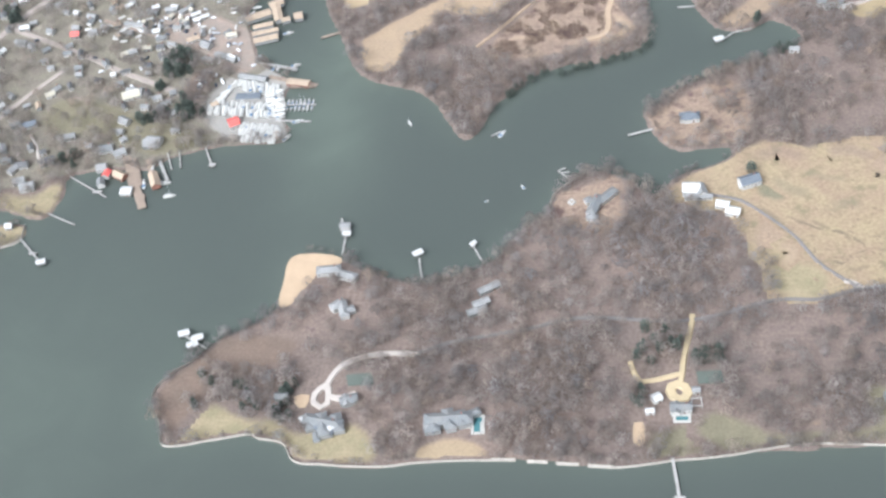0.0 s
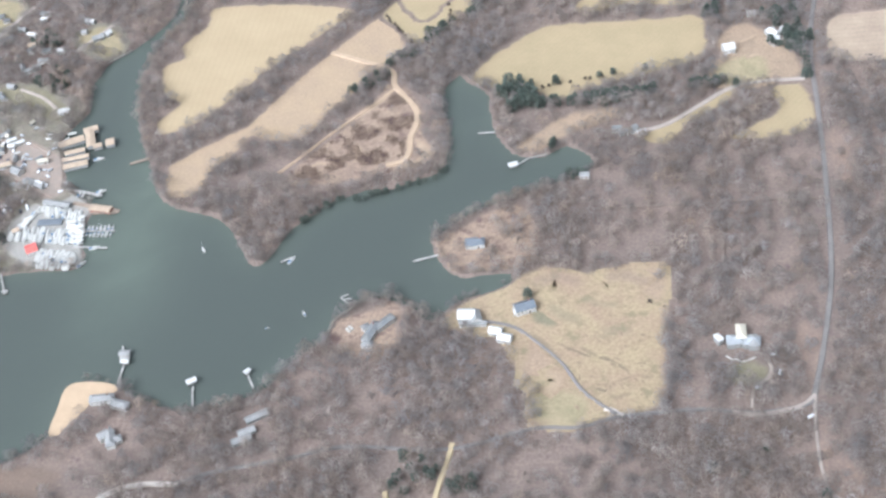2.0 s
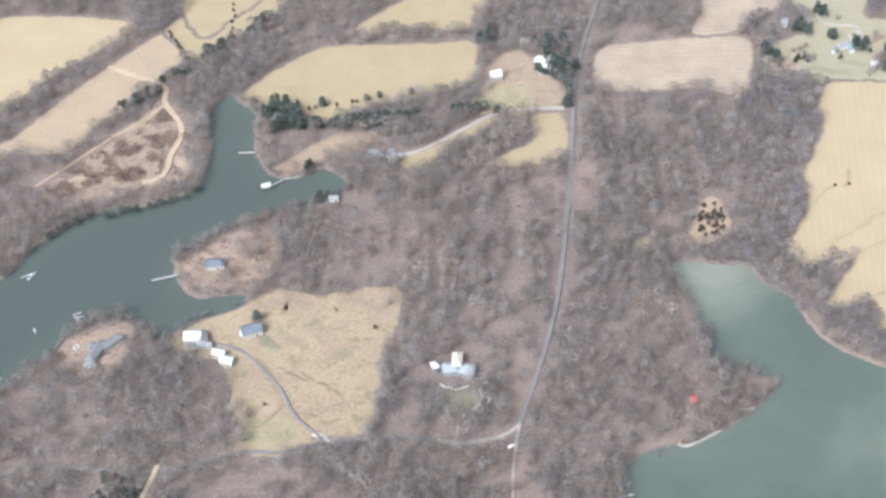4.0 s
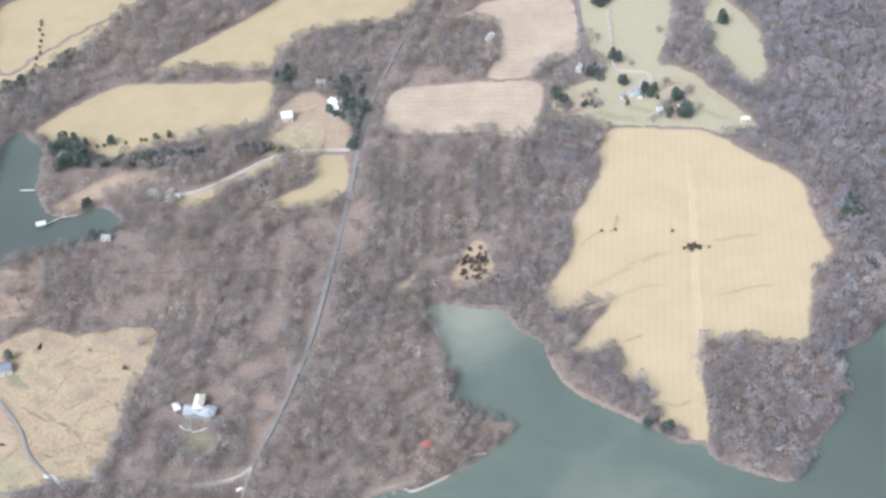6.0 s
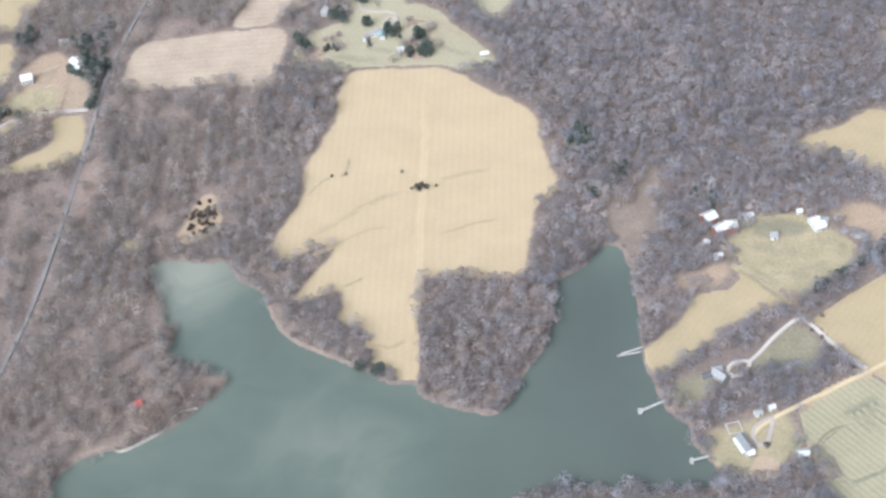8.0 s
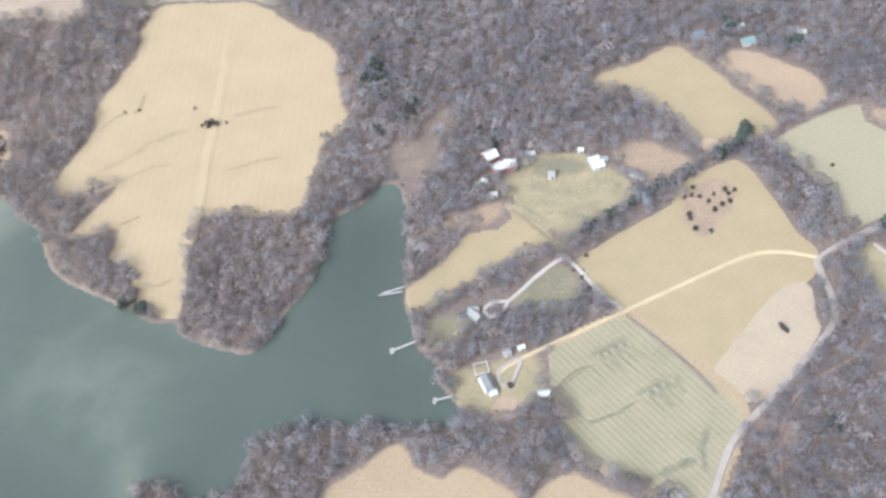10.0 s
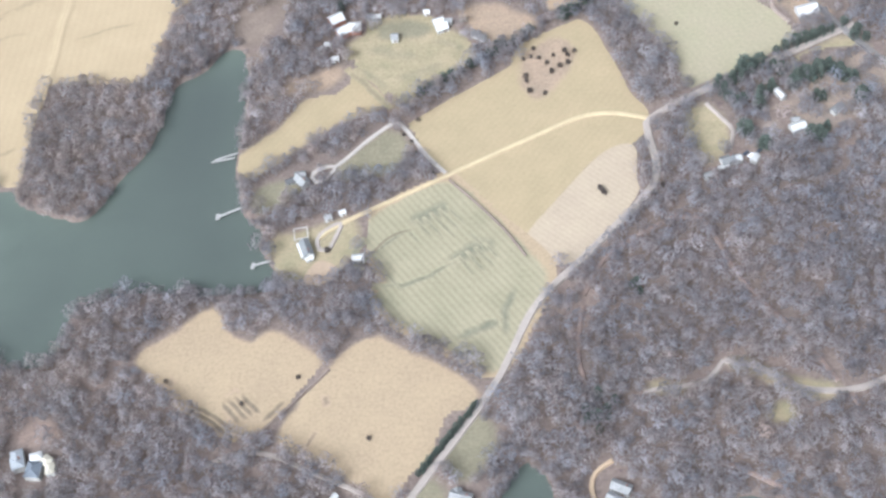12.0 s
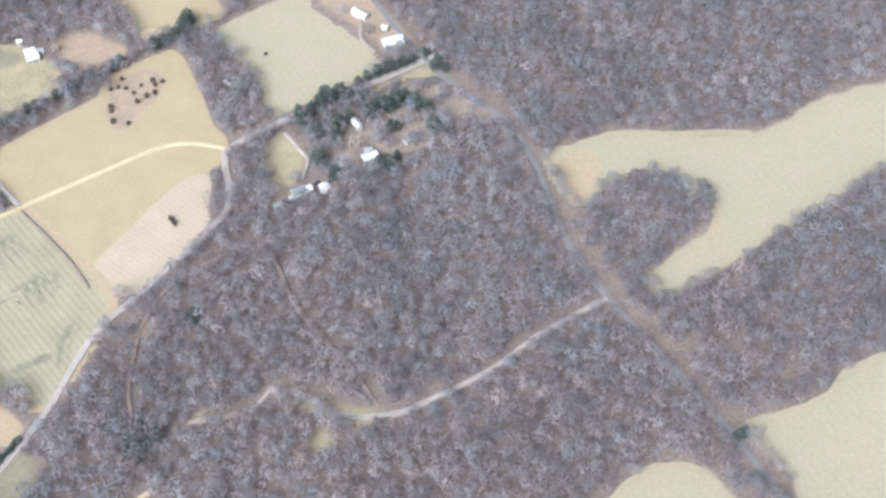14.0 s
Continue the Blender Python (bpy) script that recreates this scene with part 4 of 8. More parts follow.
road([(108.6, 293.3), (103.4, 292.9), (101.4, 289.7), (102.9, 287.8), (106.1, 288.9)], 1.0, PALEDRIVE, "pale loop drive by the inlet", closed=True)
road([(271.5, 340.5), (253.2, 331.3), (222.1, 316.0), (205.9, 306.0), (204.4, 300.5), (206.1, 286.9), (202.5, 276.3), (182.8, 253.7), (169.1, 237.8), (158.7, 214.4), (146.1, 194.3)] + [(127.4, 166.7)], 1.9, GRAVEL, "pale grey country road")
road([(240.8, 392.5), (248.2, 377.4), (258.8, 354.4), (275.7, 327.1), (292.0, 308.6), (298.9, 289.5), (304.5, 262.9), (313.3, 241.8), (327.2, 217.9), (338.9, 197.4), (351.5, 171.6)], 1.8, ASPHALT, "grey main road through the woods", clear=1.6)
road([(313.7, 239.9), (294.4, 229.8), (279.4, 218.9), (262.0, 210.4), (251.2, 206.8), (239.2, 207.8), (228.6, 214.4), (219.4, 217.3)], 1.5, GRAVEL, "pale track curving through the woods")
road([(248.3, 209.3), (241.0, 222.9), (227.1, 242.9), (218.9, 263.7), (212.3, 266.8), (205.7, 264.8), (189.9, 253.9), (182.7, 240.7)], 0.9, FOOTPATH, "narrow pinkish footpath", clear=0.6)
road([(251.2, 205.9), (255.2, 195.3), (258.6, 188.4)], 0.9, FOOTPATH, "narrow pinkish footpath", clear=0.6)
road([(79.5, 190.8), (88.2, 193.9), (97.5, 193.6), (108.9, 188.1), (120.0, 182.7), (129.4, 177.5)], 0.9, GRAVEL, "pale lane curving below a field", clear=0.4)
road([(182.2, 236.9), (181.2, 229.4), (180.7, 220.3), (182.0, 211.3), (181.3, 205.3), (179.0, 201.2), (180.9, 197.0)], 0.9, FOOTPATH, "narrow pinkish footpath", clear=0.8)
road([(215.5, 186.8), (220.1, 185.0), (224.9, 182.3), (232.1, 177.9)], 0.9, FOOTPATH, "narrow pinkish footpath", clear=0.7)
road([(197.4, 208.2), (202.6, 209.4), (207.4, 209.7), (214.2, 211.2), (219.4, 217.3)], 1.1, GRAVEL, "faint pale end of the woodland track", clear=0.7)
road([(328.7, 217.8), (342.0, 223.2)], 0.8, DIRT, "narrow brown track", clear=0.5)


# ---- woods ----
def tree_points(spacing, seed, keep):
    rng = np.random.default_rng(seed)
    xs, ys = np.meshgrid(np.arange(X0 + 4, X1 - 4, spacing), np.arange(Y0 + 4, Y1 - 4, spacing), indexing="ij")
    x, y = (xs + rng.uniform(-0.45, 0.45, xs.shape) * spacing).ravel(), (ys + rng.uniform(-0.45, 0.45, xs.shape) * spacing).ravel()
    ok = keep(x, y) & ~CLEAR[((x - X0) / CELL).astype(int), ((y - Y0) / CELL).astype(int)]
    return np.stack([x[ok], y[ok]], 1)


def bare_trees(p, height, rng, twigs=96, stout=1.0, lift=0.56):
    """Bare broadleaf trees: a tapered trunk, limbs and a domed, lobed crown of twig sprays. Gives corners, triangles and tints."""
    n = len(p)
    h = height * rng.uniform(0.68, 1.22, n)
    r = h * rng.uniform(0.38, 0.52, n)
    base = np.c_[p, np.zeros(n)]
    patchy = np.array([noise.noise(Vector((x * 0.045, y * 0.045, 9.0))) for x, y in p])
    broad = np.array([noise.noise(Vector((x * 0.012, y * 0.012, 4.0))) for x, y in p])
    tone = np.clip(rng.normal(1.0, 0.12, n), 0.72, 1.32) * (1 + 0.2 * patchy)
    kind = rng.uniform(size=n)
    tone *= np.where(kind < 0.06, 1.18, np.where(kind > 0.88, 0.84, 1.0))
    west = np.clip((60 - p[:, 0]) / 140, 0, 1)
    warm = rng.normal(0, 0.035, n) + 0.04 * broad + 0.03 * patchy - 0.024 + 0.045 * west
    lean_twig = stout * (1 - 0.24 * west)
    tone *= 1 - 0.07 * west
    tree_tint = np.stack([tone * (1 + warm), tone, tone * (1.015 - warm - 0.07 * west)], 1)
    out_v, out_t = [], []
    lean = rng.normal(0, 0.05, (n, 2)) * h[:, None]
    fork = base + np.c_[lean * 0.5, h * 0.42]
    ang = rng.uniform(0, 6.28, n)
    for k in range(3):
        a0, a1 = ang + k * 2.094, ang + (k + 1) * 2.094
        ring = lambda a, c, w: c + np.c_[np.cos(a) * w, np.sin(a) * w, 0 * w]
        out_v.append(np.stack([ring(a0, base, h * 0.03), ring(a1, base, h * 0.03), ring((a0 + a1) / 2, fork, h * 0.012)], 1))
        out_t.append(tree_tint)
    for k in range(5):
        az, up = ang + k * 1.257 + rng.normal(0, 0.2, n), rng.uniform(0.35, 0.75, n)
        tip = fork + np.c_[np.cos(az) * r * 0.7, np.sin(az) * r * 0.7, h * 0.5 * up]
        side = np.c_[-np.sin(az), np.cos(az), 0 * az] * (h * 0.016)[:, None]
        out_v.append(np.stack([fork - side, fork + side, tip], 1))
        out_t.append(tree_tint)
    mid = base + np.c_[lean, h * lift]
    lobes = rng.integers(3, 6, n)
    for k in range(twigs):
        az, z = rng.uniform(0, 6.283, n), rng.uniform(-0.15, 1.0, n)
        flat = np.sqrt(1 - z * z)
        d = np.c_[np.cos(az) * flat, np.sin(az) * flat, z]
        swell = 1 + 0.2 * np.sin(lobes * az + ang) + 0.12 * np.sin(5 * z + 2 * az)
        s = (rng.uniform(0.55, 1.0, n) ** 0.7 * swell)[:, None]
        at = mid + d * s * np.c_[r, r, h * 0.4]
        facing = d + rng.normal(0, 0.33, (n, 3))
        facing /= np.linalg.norm(facing, axis=1)[:, None]
        way = rng.normal(0, 1, (n, 3)) + 0.6 * d
        way -= facing * (0.9 * np.sum(way * facing, 1))[:, None]
        way /= np.linalg.norm(way, axis=1)[:, None] + 1e-6
        side = np.cross(facing, way)
        side *= (h * lean_twig * rng.uniform(0.014, 0.032, n) / (np.linalg.norm(side, axis=1) + 1e-6))[:, None]
        long = (h * rng.uniform(0.12, 0.26, n))[:, None]
        out_v.append(np.stack([at - side - way * long * 0.3, at + side - way * long * 0.3, at + way * long * 0.7], 1))
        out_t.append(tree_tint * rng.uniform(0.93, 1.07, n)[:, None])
    return np.concatenate(out_v), np.concatenate(out_t)


def soup(name, tris, tints, material):
    """One mesh of loose triangles with a tint for each."""
    n = len(tris)
    me = bpy.data.meshes.new(name)
    me.vertices.add(3 * n)
    me.vertices.foreach_set("co", tris.astype(np.float32).ravel())
    me.loops.add(3 * n)
    me.loops.foreach_set("vertex_index", np.arange(3 * n, dtype=np.int32))
    me.polygons.add(n)
    me.polygons.foreach_set("loop_start", np.arange(0, 3 * n, 3, dtype=np.int32))
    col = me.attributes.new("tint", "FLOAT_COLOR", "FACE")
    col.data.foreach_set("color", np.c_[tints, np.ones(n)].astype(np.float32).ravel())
    me.update()
    me.materials.append(material)
    return new(name, me)


def seen_area(x, y):
    """The stretch of country that the flight passes."""
    top = np.where(x < 110, 566.0, np.where(x < 285, 566 - (x - 110) * 0.92, 405.0))
    return (x > -560) & (x < 455) & (y > 146) & (y < top)


def far_area(x, y):
    return ~seen_area(x, y)


def planted(p):
    """Two blocks of the woods stand in planted rows."""
    block = ((p[:, 0] > -214) & (p[:, 0] < -122) & (p[:, 1] > 318) & (p[:, 1] < 398)) | ((p[:, 0] > -112) & (p[:, 0] < -52) & (p[:, 1] > 366) & (p[:, 1] < 442))
    lean = p[:, 0] + 0.05 * p[:, 1]
    row = np.round(lean / 3.3)
    p[:, 0] = np.where(block, p[:, 0] + 0.85 * (row * 3.3 - lean), p[:, 0])
    return ~(block & (row % 4 == 0) & (np.sin(p[:, 1] * 7.7) > -0.3))


def openness(p):
    """Woods stand in denser and thinner patches, more so in the west."""
    west = np.clip((20 - p[:, 0]) / 120, 0.05, 1.0)
    n = np.array([noise.noise(Vector((x * 0.03, y * 0.03, 1.0))) + 0.6 * noise.noise(Vector((x * 0.09, y * 0.09, 5.0))) for x, y in p])
    return np.clip(1.0 - 0.22 * west + 0.75 * west * n, 0.3, 1.0)


def share(p):
    return THIN[((p[:, 0] - X0) / CELL).astype(int), ((p[:, 1] - Y0) / CELL).astype(int)]


def woods():
    rng = np.random.default_rng(5)
    deep = lambda x, y: DEPTH[((x - X0) / CELL).astype(int), ((y - Y0) / CELL).astype(int)]
    p = tree_points(3.1, 11, lambda x, y: seen_area(x, y) & (deep(x, y) < 0.45))
    p = p[planted(p)]
    p = p[rng.uniform(size=len(p)) < share(p) * openness(p)]
    v, t = bare_trees(p, 5.3, rng, 104, 1.2)
    # lower growth along the shores
    q = tree_points(1.9, 12, lambda x, y: seen_area(x, y) & (deep(x, y) > 0.03))
    q = q[rng.uniform(size=len(q)) < np.clip(share(q) + 0.08, 0, 1.0)]
    v2, t2 = bare_trees(q, 3.0, rng, 50, 1.7, 0.34)
    area = inside(curve(BRUSHY, step=3.0), GX, GY)
    b = tree_points(0.75, 13, lambda x, y: area[((x - X0) / CELL).astype(int), ((y - Y0) / CELL).astype(int)])
    b = np.array([c for c in b if noise.noise(Vector((c[0] * 0.14, c[1] * 0.14, 8.0))) + 0.4 * noise.noise(Vector((c[0] * 0.4, c[1] * 0.4, 2.0))) > -0.06])
    v3, t3 = bare_trees(b, 1.5, rng, 34, 1.3)
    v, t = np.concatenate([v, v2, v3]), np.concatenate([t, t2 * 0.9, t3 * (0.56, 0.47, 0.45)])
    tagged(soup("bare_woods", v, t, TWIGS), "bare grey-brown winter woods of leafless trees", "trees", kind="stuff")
    w = tree_points(8.5, 14, far_area)
    tagged(soup("far_woods", *bare_trees(w, 10.5, rng, 20, 2.4), TWIGS), "bare grey-brown woods beyond the river country", "trees", kind="stuff")


# ---- paints and roofs ----
WHITEROOF = shade("white_metal_roof", (0.52, 0.515, 0.495), rough=0.5, spread=0.05, scale=3, fine=3, bump=0.1, lines=(30, 0.3, 0.03))
GREYROOF = shade("grey_shingle_roof", (0.205, 0.203, 0.195), spread=0.2, scale=4, fine=2.5, other=(0.17, 0.18, 0.185))
PALEROOF = shade("pale_grey_roof", (0.285, 0.282, 0.275), spread=0.2, scale=4, fine=2.5, other=(0.22, 0.22, 0.216))
DARKROOF = shade("dark_slate_roof", (0.13, 0.13, 0.13), spread=0.2, scale=4, fine=5)
BLUEROOF = shade("blue_grey_roof", (0.15, 0.168, 0.19), spread=0.15, scale=4, fine=5)
REDROOF = shade("red_metal_roof", (0.62, 0.13, 0.11), rough=0.6, spread=0.08, scale=3, fine=3, lines=(20, 0.4, 0.04))
TANROOF = shade("tan_metal_roof", (0.42, 0.33, 0.24), rough=0.6, spread=0.14, scale=5, fine=3, other=(0.34, 0.265, 0.20), lines=(70, 0.5, 0.05))
TEALROOF = shade("teal_metal_roof", (0.17, 0.25, 0.245), rough=0.6, spread=0.08, scale=3, fine=3)
CREAMROOF = shade("cream_roof", (0.50, 0.46, 0.37), spread=0.1, scale=3, fine=4)
WHITEWALL = shade("white_siding", (0.47, 0.46, 0.43), spread=0.05, scale=3, fine=5)
GREYWALL = shade("grey_siding", (0.28, 0.28, 0.27), spread=0.08, scale=3, fine=5)
BRICKWALL = shade("brick_wall", (0.30, 0.15, 0.11), spread=0.12, scale=3, fine=6)
PANE = shade("window_glass", (0.04, 0.05, 0.06), rough=0.12, gloss=0.5, spread=0.1, bump=0)
DOOR = shade("painted_door", (0.16, 0.10, 0.07), rough=0.5, spread=0.1)
CHIM = shade("chimney_brick", (0.26, 0.14, 0.11), spread=0.2, fine=8)
DECK = shade("weathered_dock_boards", (0.40, 0.385, 0.36), spread=0.15, scale=4, fine=6, other=(0.32, 0.31, 0.29))
BROWNDECK = shade("brown_dock_boards", (0.30, 0.235, 0.185), spread=0.2, scale=4, fine=5)
PILE = shade("wet_piles", (0.14, 0.125, 0.11), spread=0.2, fine=6)
GEL = shade("white_boat_paint", (0.52, 0.51, 0.475), rough=0.3, spread=0.03, bump=0)
CANVAS = shade("blue_canvas", (0.13, 0.21, 0.32), spread=0.1, bump=0)
MAST = shade("bright_mast", (0.7, 0.7, 0.7), rough=0.35, metal=0.6, spread=0.05, bump=0)
TYRE = shade("black_rubber", (0.03, 0.03, 0.03), spread=0.1, bump=0)
CARS = [shade("car_paint_" + n, c, rough=0.3, spread=0.02, bump=0) for n, c in (("white", (0.78, 0.78, 0.78)), ("silver", (0.45, 0.46, 0.47)), ("dark", (0.06, 0.07, 0.09)), ("red", (0.4, 0.05, 0.04)))]
STONE = shade("pale_riprap_stone", (0.41, 0.375, 0.325), spread=0.28, scale=6, fine=3.0, other=(0.35, 0.32, 0.28), bump=0.6)
POOL = shade("pool_water", (0.07, 0.17, 0.18), rough=0.08, spread=0.05, bump=0.05)
COURT = shade("tennis_court_green", (0.115, 0.135, 0.115), spread=0.08, scale=3, fine=3)
PAVING = shade("pale_paving", (0.46, 0.44, 0.40), spread=0.1, scale=4, fine=5)
SHRUB = shade("dark_brown_shrub", (0.115, 0.096, 0.084), spread=0.3, scale=2, fine=2, bump=0, tint=True)
TOWNGROUND = shade("town_grass_and_dirt", (0.20, 0.182, 0.138), spread=0.22, scale=1.6, fine=0.9, other=(0.17, 0.145, 0.12), spots=((0.30, 0.27, 0.215), 0.14, 0.59))
YARD = shade("grey_yard_gravel", (0.27, 0.26, 0.238), spread=0.12, scale=2, fine=2, other=(0.33, 0.305, 0.272))
REDYARD = shade("reddish_dirt_yard", (0.29, 0.225, 0.185), spread=0.2, scale=2, fine=2, other=(0.25, 0.215, 0.185))
HOLLOW = shade("damp_dark_grass", (0.255, 0.205, 0.13), spread=0.15, scale=2, fine=0.8)
DAMPGREEN = shade("damp_green_crop", (0.155, 0.148, 0.105), spread=0.2, scale=2, fine=0.8, other=(0.205, 0.19, 0.132))
TRAMLINE = shade("worn_field_track", (0.455, 0.36, 0.225), spread=0.08, scale=2, fine=1.5)
DITCH = shade("wet_ditch", (0.175, 0.14, 0.10), spread=0.2, scale=2, fine=1.2)
REED = shade("reed_marsh", (0.205, 0.16, 0.128), spread=0.2, scale=1.5, fine=1.5)

SOFT += (TOWNGROUND, YARD, REDYARD, HOLLOW, REED)
PALEBLUE = shade("pale_blue_roof", (0.31, 0.325, 0.335), spread=0.1, scale=4, fine=3)


# ---- shaped pieces ----
def box(bm, x, y, z, sx, sy, sz, bevel=0.0):
    g = bmesh.ops.create_cube(bm, size=1, matrix=Matrix.Translation((x, y, z)) @ Matrix.Diagonal((sx, sy, sz, 1)))
    if bevel:
        edges = list({e for v in g["verts"] for e in v.link_edges})
        bmesh.ops.bevel(bm, geom=edges, offset=bevel, segments=2, affect="EDGES")
    return bm


def boxed(*a, **k):
    return box(bmesh.new(), *a, **k)


def tube(x, y, z0, z1, r0, r1, sides=6):
    bm = bmesh.new()
    bmesh.ops.create_cone(bm, cap_ends=True, segments=sides, radius1=r0, radius2=r1, depth=z1 - z0, matrix=Matrix.Translation((x, y, (z0 + z1) / 2)))
    return bm


def shared(name, bm, material):
    me = bpy.data.meshes.new(name)
    bm.normal_update()
    bm.to_mesh(me)
    bm.free()
    me.materials.append(material)
    return me


def place(kind, x, y, turn, label, category, parts, size=1.0, z=0.0, group=""):
    """A thing of shared part meshes, at a place on the plan."""
    root = new(kind, None)
    root.empty_display_size = 0.5
    root.matrix_world = pose(x, y, z, 0, 0, turn) @ Matrix.Scale(size, 4)
    last = root
    for name, me in parts:
        ob = new(name.lstrip(">"), me)
        ob.parent = last if name[0] == ">" else root
        last = last if name[0] == ">" else ob
    return tagged(root, label, category, group)


def gable(bm, l, w, h, rise):
    """A wall shell with two gable ends, along x."""
    x, y = l / 2, w / 2
    v = [bm.verts.new(c) for c in ((-x, -y, 0), (x, -y, 0), (x, y, 0), (-x, y, 0), (-x, -y, h), (x, -y, h), (x, y, h), (-x, y, h), (-x, 0, h + rise), (x, 0, h + rise))]
    for f in ((0, 1, 5, 4), (2, 3, 7, 6), (1, 2, 6, 9, 5), (3, 0, 4, 8, 7), (3, 2, 1, 0)):
        bm.faces.new([v[i] for i in f])
    return bm


def roof_slabs(l, w, h, rise, over=0.18, thick=0.1):
    bm = bmesh.new()
    x = l / 2 + over
    for s in (-1, 1):
        y = (w / 2 + over) * s
        lo = h - rise * over / (w / 2)
        c = [(-x, 0, h + rise), (x, 0, h + rise), (x, y, lo), (-x, y, lo)]
        a = [bm.verts.new(p) for p in c]
        b = [bm.verts.new((p[0], p[1], p[2] + thick)) for p in c]
        bm.faces.new(b)
        bm.faces.new(a[::-1])
        for i in range(4):
            bm.faces.new((a[i], a[(i + 1) % 4], b[(i + 1) % 4], b[i]))
    bmesh.ops.recalc_face_normals(bm, faces=bm.faces)
    return bm


def hip_roof(l, w, h, rise, over=0.18, thick=0.1):
    """A roof with four slopes over a rectangle, along x."""
    bm = bmesh.new()
    x, y = l / 2 + over, w / 2 + over
    r = max(l / 2 - w * 0.42, l * 0.12)
    c = [(-x, -y, h), (x, -y, h), (x, y, h), (-x, y, h)]
    a = [bm.verts.new(p) for p in c]
    b = [bm.verts.new((p[0], p[1], p[2] + thick)) for p in c]
    t = [bm.verts.new((s * r, 0, h + rise)) for s in (-1, 1)]
    for f in ((b[0], b[1], t[1], t[0]), (b[1], b[2], t[1]), (b[2], b[3], t[0], t[1]), (b[3], b[0], t[0]), tuple(a[::-1])):
        bm.faces.new(f)
    for i in range(4):
        bm.faces.new((a[i], a[(i + 1) % 4], b[(i + 1) % 4], b[i]))
    return bm


RNG = np.random.default_rng(21)
WINFRAME = shared("window", boxed(0, 0, 0, 0.5, 0.07, 0.58), WHITEWALL)
WINPANE = shared("pane", boxed(0, 0, 0, 0.4, 0.09, 0.46), PANE)


def house(label, wings, roof=None, wall=None, category="house", name="house", storey=1.7, clear=2.0, chimney=True, pitch=0.42, openings=True, hip=False):
    """A gabled house. wings: (two ends of a ridge on the plan, width[, wall height[, roof]])."""
    roof, wall = roof or GREYROOF, wall or WHITEWALL
    c = np.mean([np.mean(w[0], 0) for w in wings], 0)
    root = new(name, None)
    root.location = (c[0], c[1], 0.0)
    for k, (ends, width, *more) in enumerate(wings):
        (ax, ay), (bx, by) = ends
        h = more[0] if more else storey
        cover = more[1] if len(more) > 1 else roof
        l, rise = math.hypot(bx - ax, by - ay), width / 2 * pitch * 1.6
        m = pose((ax + bx) / 2 - c[0], (ay + by) / 2 - c[1], 0, 0, 0, math.degrees(math.atan2(by - ay, bx - ax)))
        w = part("wall", boxed(0, 0, (h + 0.013 * k) / 2, l, width, h + 0.013 * k) if hip else gable(bmesh.new(), l, width, h + 0.013 * k, rise), wall, root)
        r = part("roof", (hip_roof if hip else roof_slabs)(l, width, h + 0.013 * k, rise), cover, root)
        w.matrix_local = r.matrix_local = m
        if openings:
            for s in (-1, 1):
                n = max(1, int(l / 1.3))
                for i in range(n):
                    x = (i + 0.5) * l / n - l / 2
                    o = new("window", WINFRAME)
                    o.parent = root
                    o.matrix_local = m @ pose(x, s * (width / 2 + 0.01), h * 0.55)
                    new("pane", WINPANE).parent = o
            if k == 0:
                o = part("door", boxed(0.18 * l, -width / 2 - 0.02, 0.5, 0.45, 0.07, 1.0), DOOR, root)
                o.matrix_local = m
        if k == 0 and chimney:
            o = part("chimney", boxed(l * 0.28, 0.12 * width, h + rise * 0.9 + 0.25, 0.4, 0.4, 1.0, bevel=0.03), CHIM, root)
            o.matrix_local = m
        for t in np.linspace(0, 1, max(2, int(l))):
            x, y, rr = ax + (bx - ax) * t, ay + (by - ay) * t, width / 2 + clear
            CLEAR[(GX - x) ** 2 + (GY - y) ** 2 < rr * rr] = True
    return tagged(root, label, category)


def hut(x, y, l, w, turn, roof, label, wall=None, **more):
    d = np.array([math.cos(radians(turn)), math.sin(radians(turn))]) * l / 2
    return house(label, [((np.array([x, y]) - d, np.array([x, y]) + d), w)], roof, wall, chimney=more.pop("chimney", False), **more)


# ---- boats, cars, docks ----
def hull_mesh(sail=False):
    bm = bmesh.new()
    rows = []
    for x, w, z in ((-1.0, 0.26, 0.02), (-0.5, 0.33, 0.0), (0.1, 0.34, 0.0), (0.6, 0.22, 0.03), (1.0, 0.02, 0.10)):
        rows.append([bm.verts.new(c) for c in ((x, -w, 0.30 + z), (x, -w * 0.75, 0.05 + z), (x, 0, -0.08 + z), (x, w * 0.75, 0.05 + z), (x, w, 0.30 + z))])
    for a, b in zip(rows, rows[1:]):
        for i in range(4):
            bm.faces.new((a[i], a[i + 1], b[i + 1], b[i]))
        bm.faces.new((a[4], a[0], b[0], b[4]))
    bm.faces.new(rows[0])
    bmesh.ops.recalc_face_normals(bm, faces=bm.faces)
    return bm


HULL = shared("hull", hull_mesh(), GEL)
CABIN = shared("cabin", boxed(0.05, 0, 0.42, 0.8, 0.4, 0.26, bevel=0.06), GEL)
SCREEN = shared("windscreen", boxed(0.47, 0, 0.42, 0.06, 0.36, 0.18), PANE)
COVER = shared("cover", boxed(-0.55, 0, 0.36, 0.7, 0.5, 0.10, bevel=0.04), CANVAS)
POLE = shared("mast", tube(0.15, 0, 0.3, 2.6, 0.025, 0.015), MAST)
BOOM = shared("boom", boxed(-0.3, 0, 0.75, 0.9, 0.05, 0.05), MAST)
WRAP = shared("winter_cover", roof_slabs(1.7, 0.62, 0.34, 0.2, over=0.04, thick=0.03), GEL)


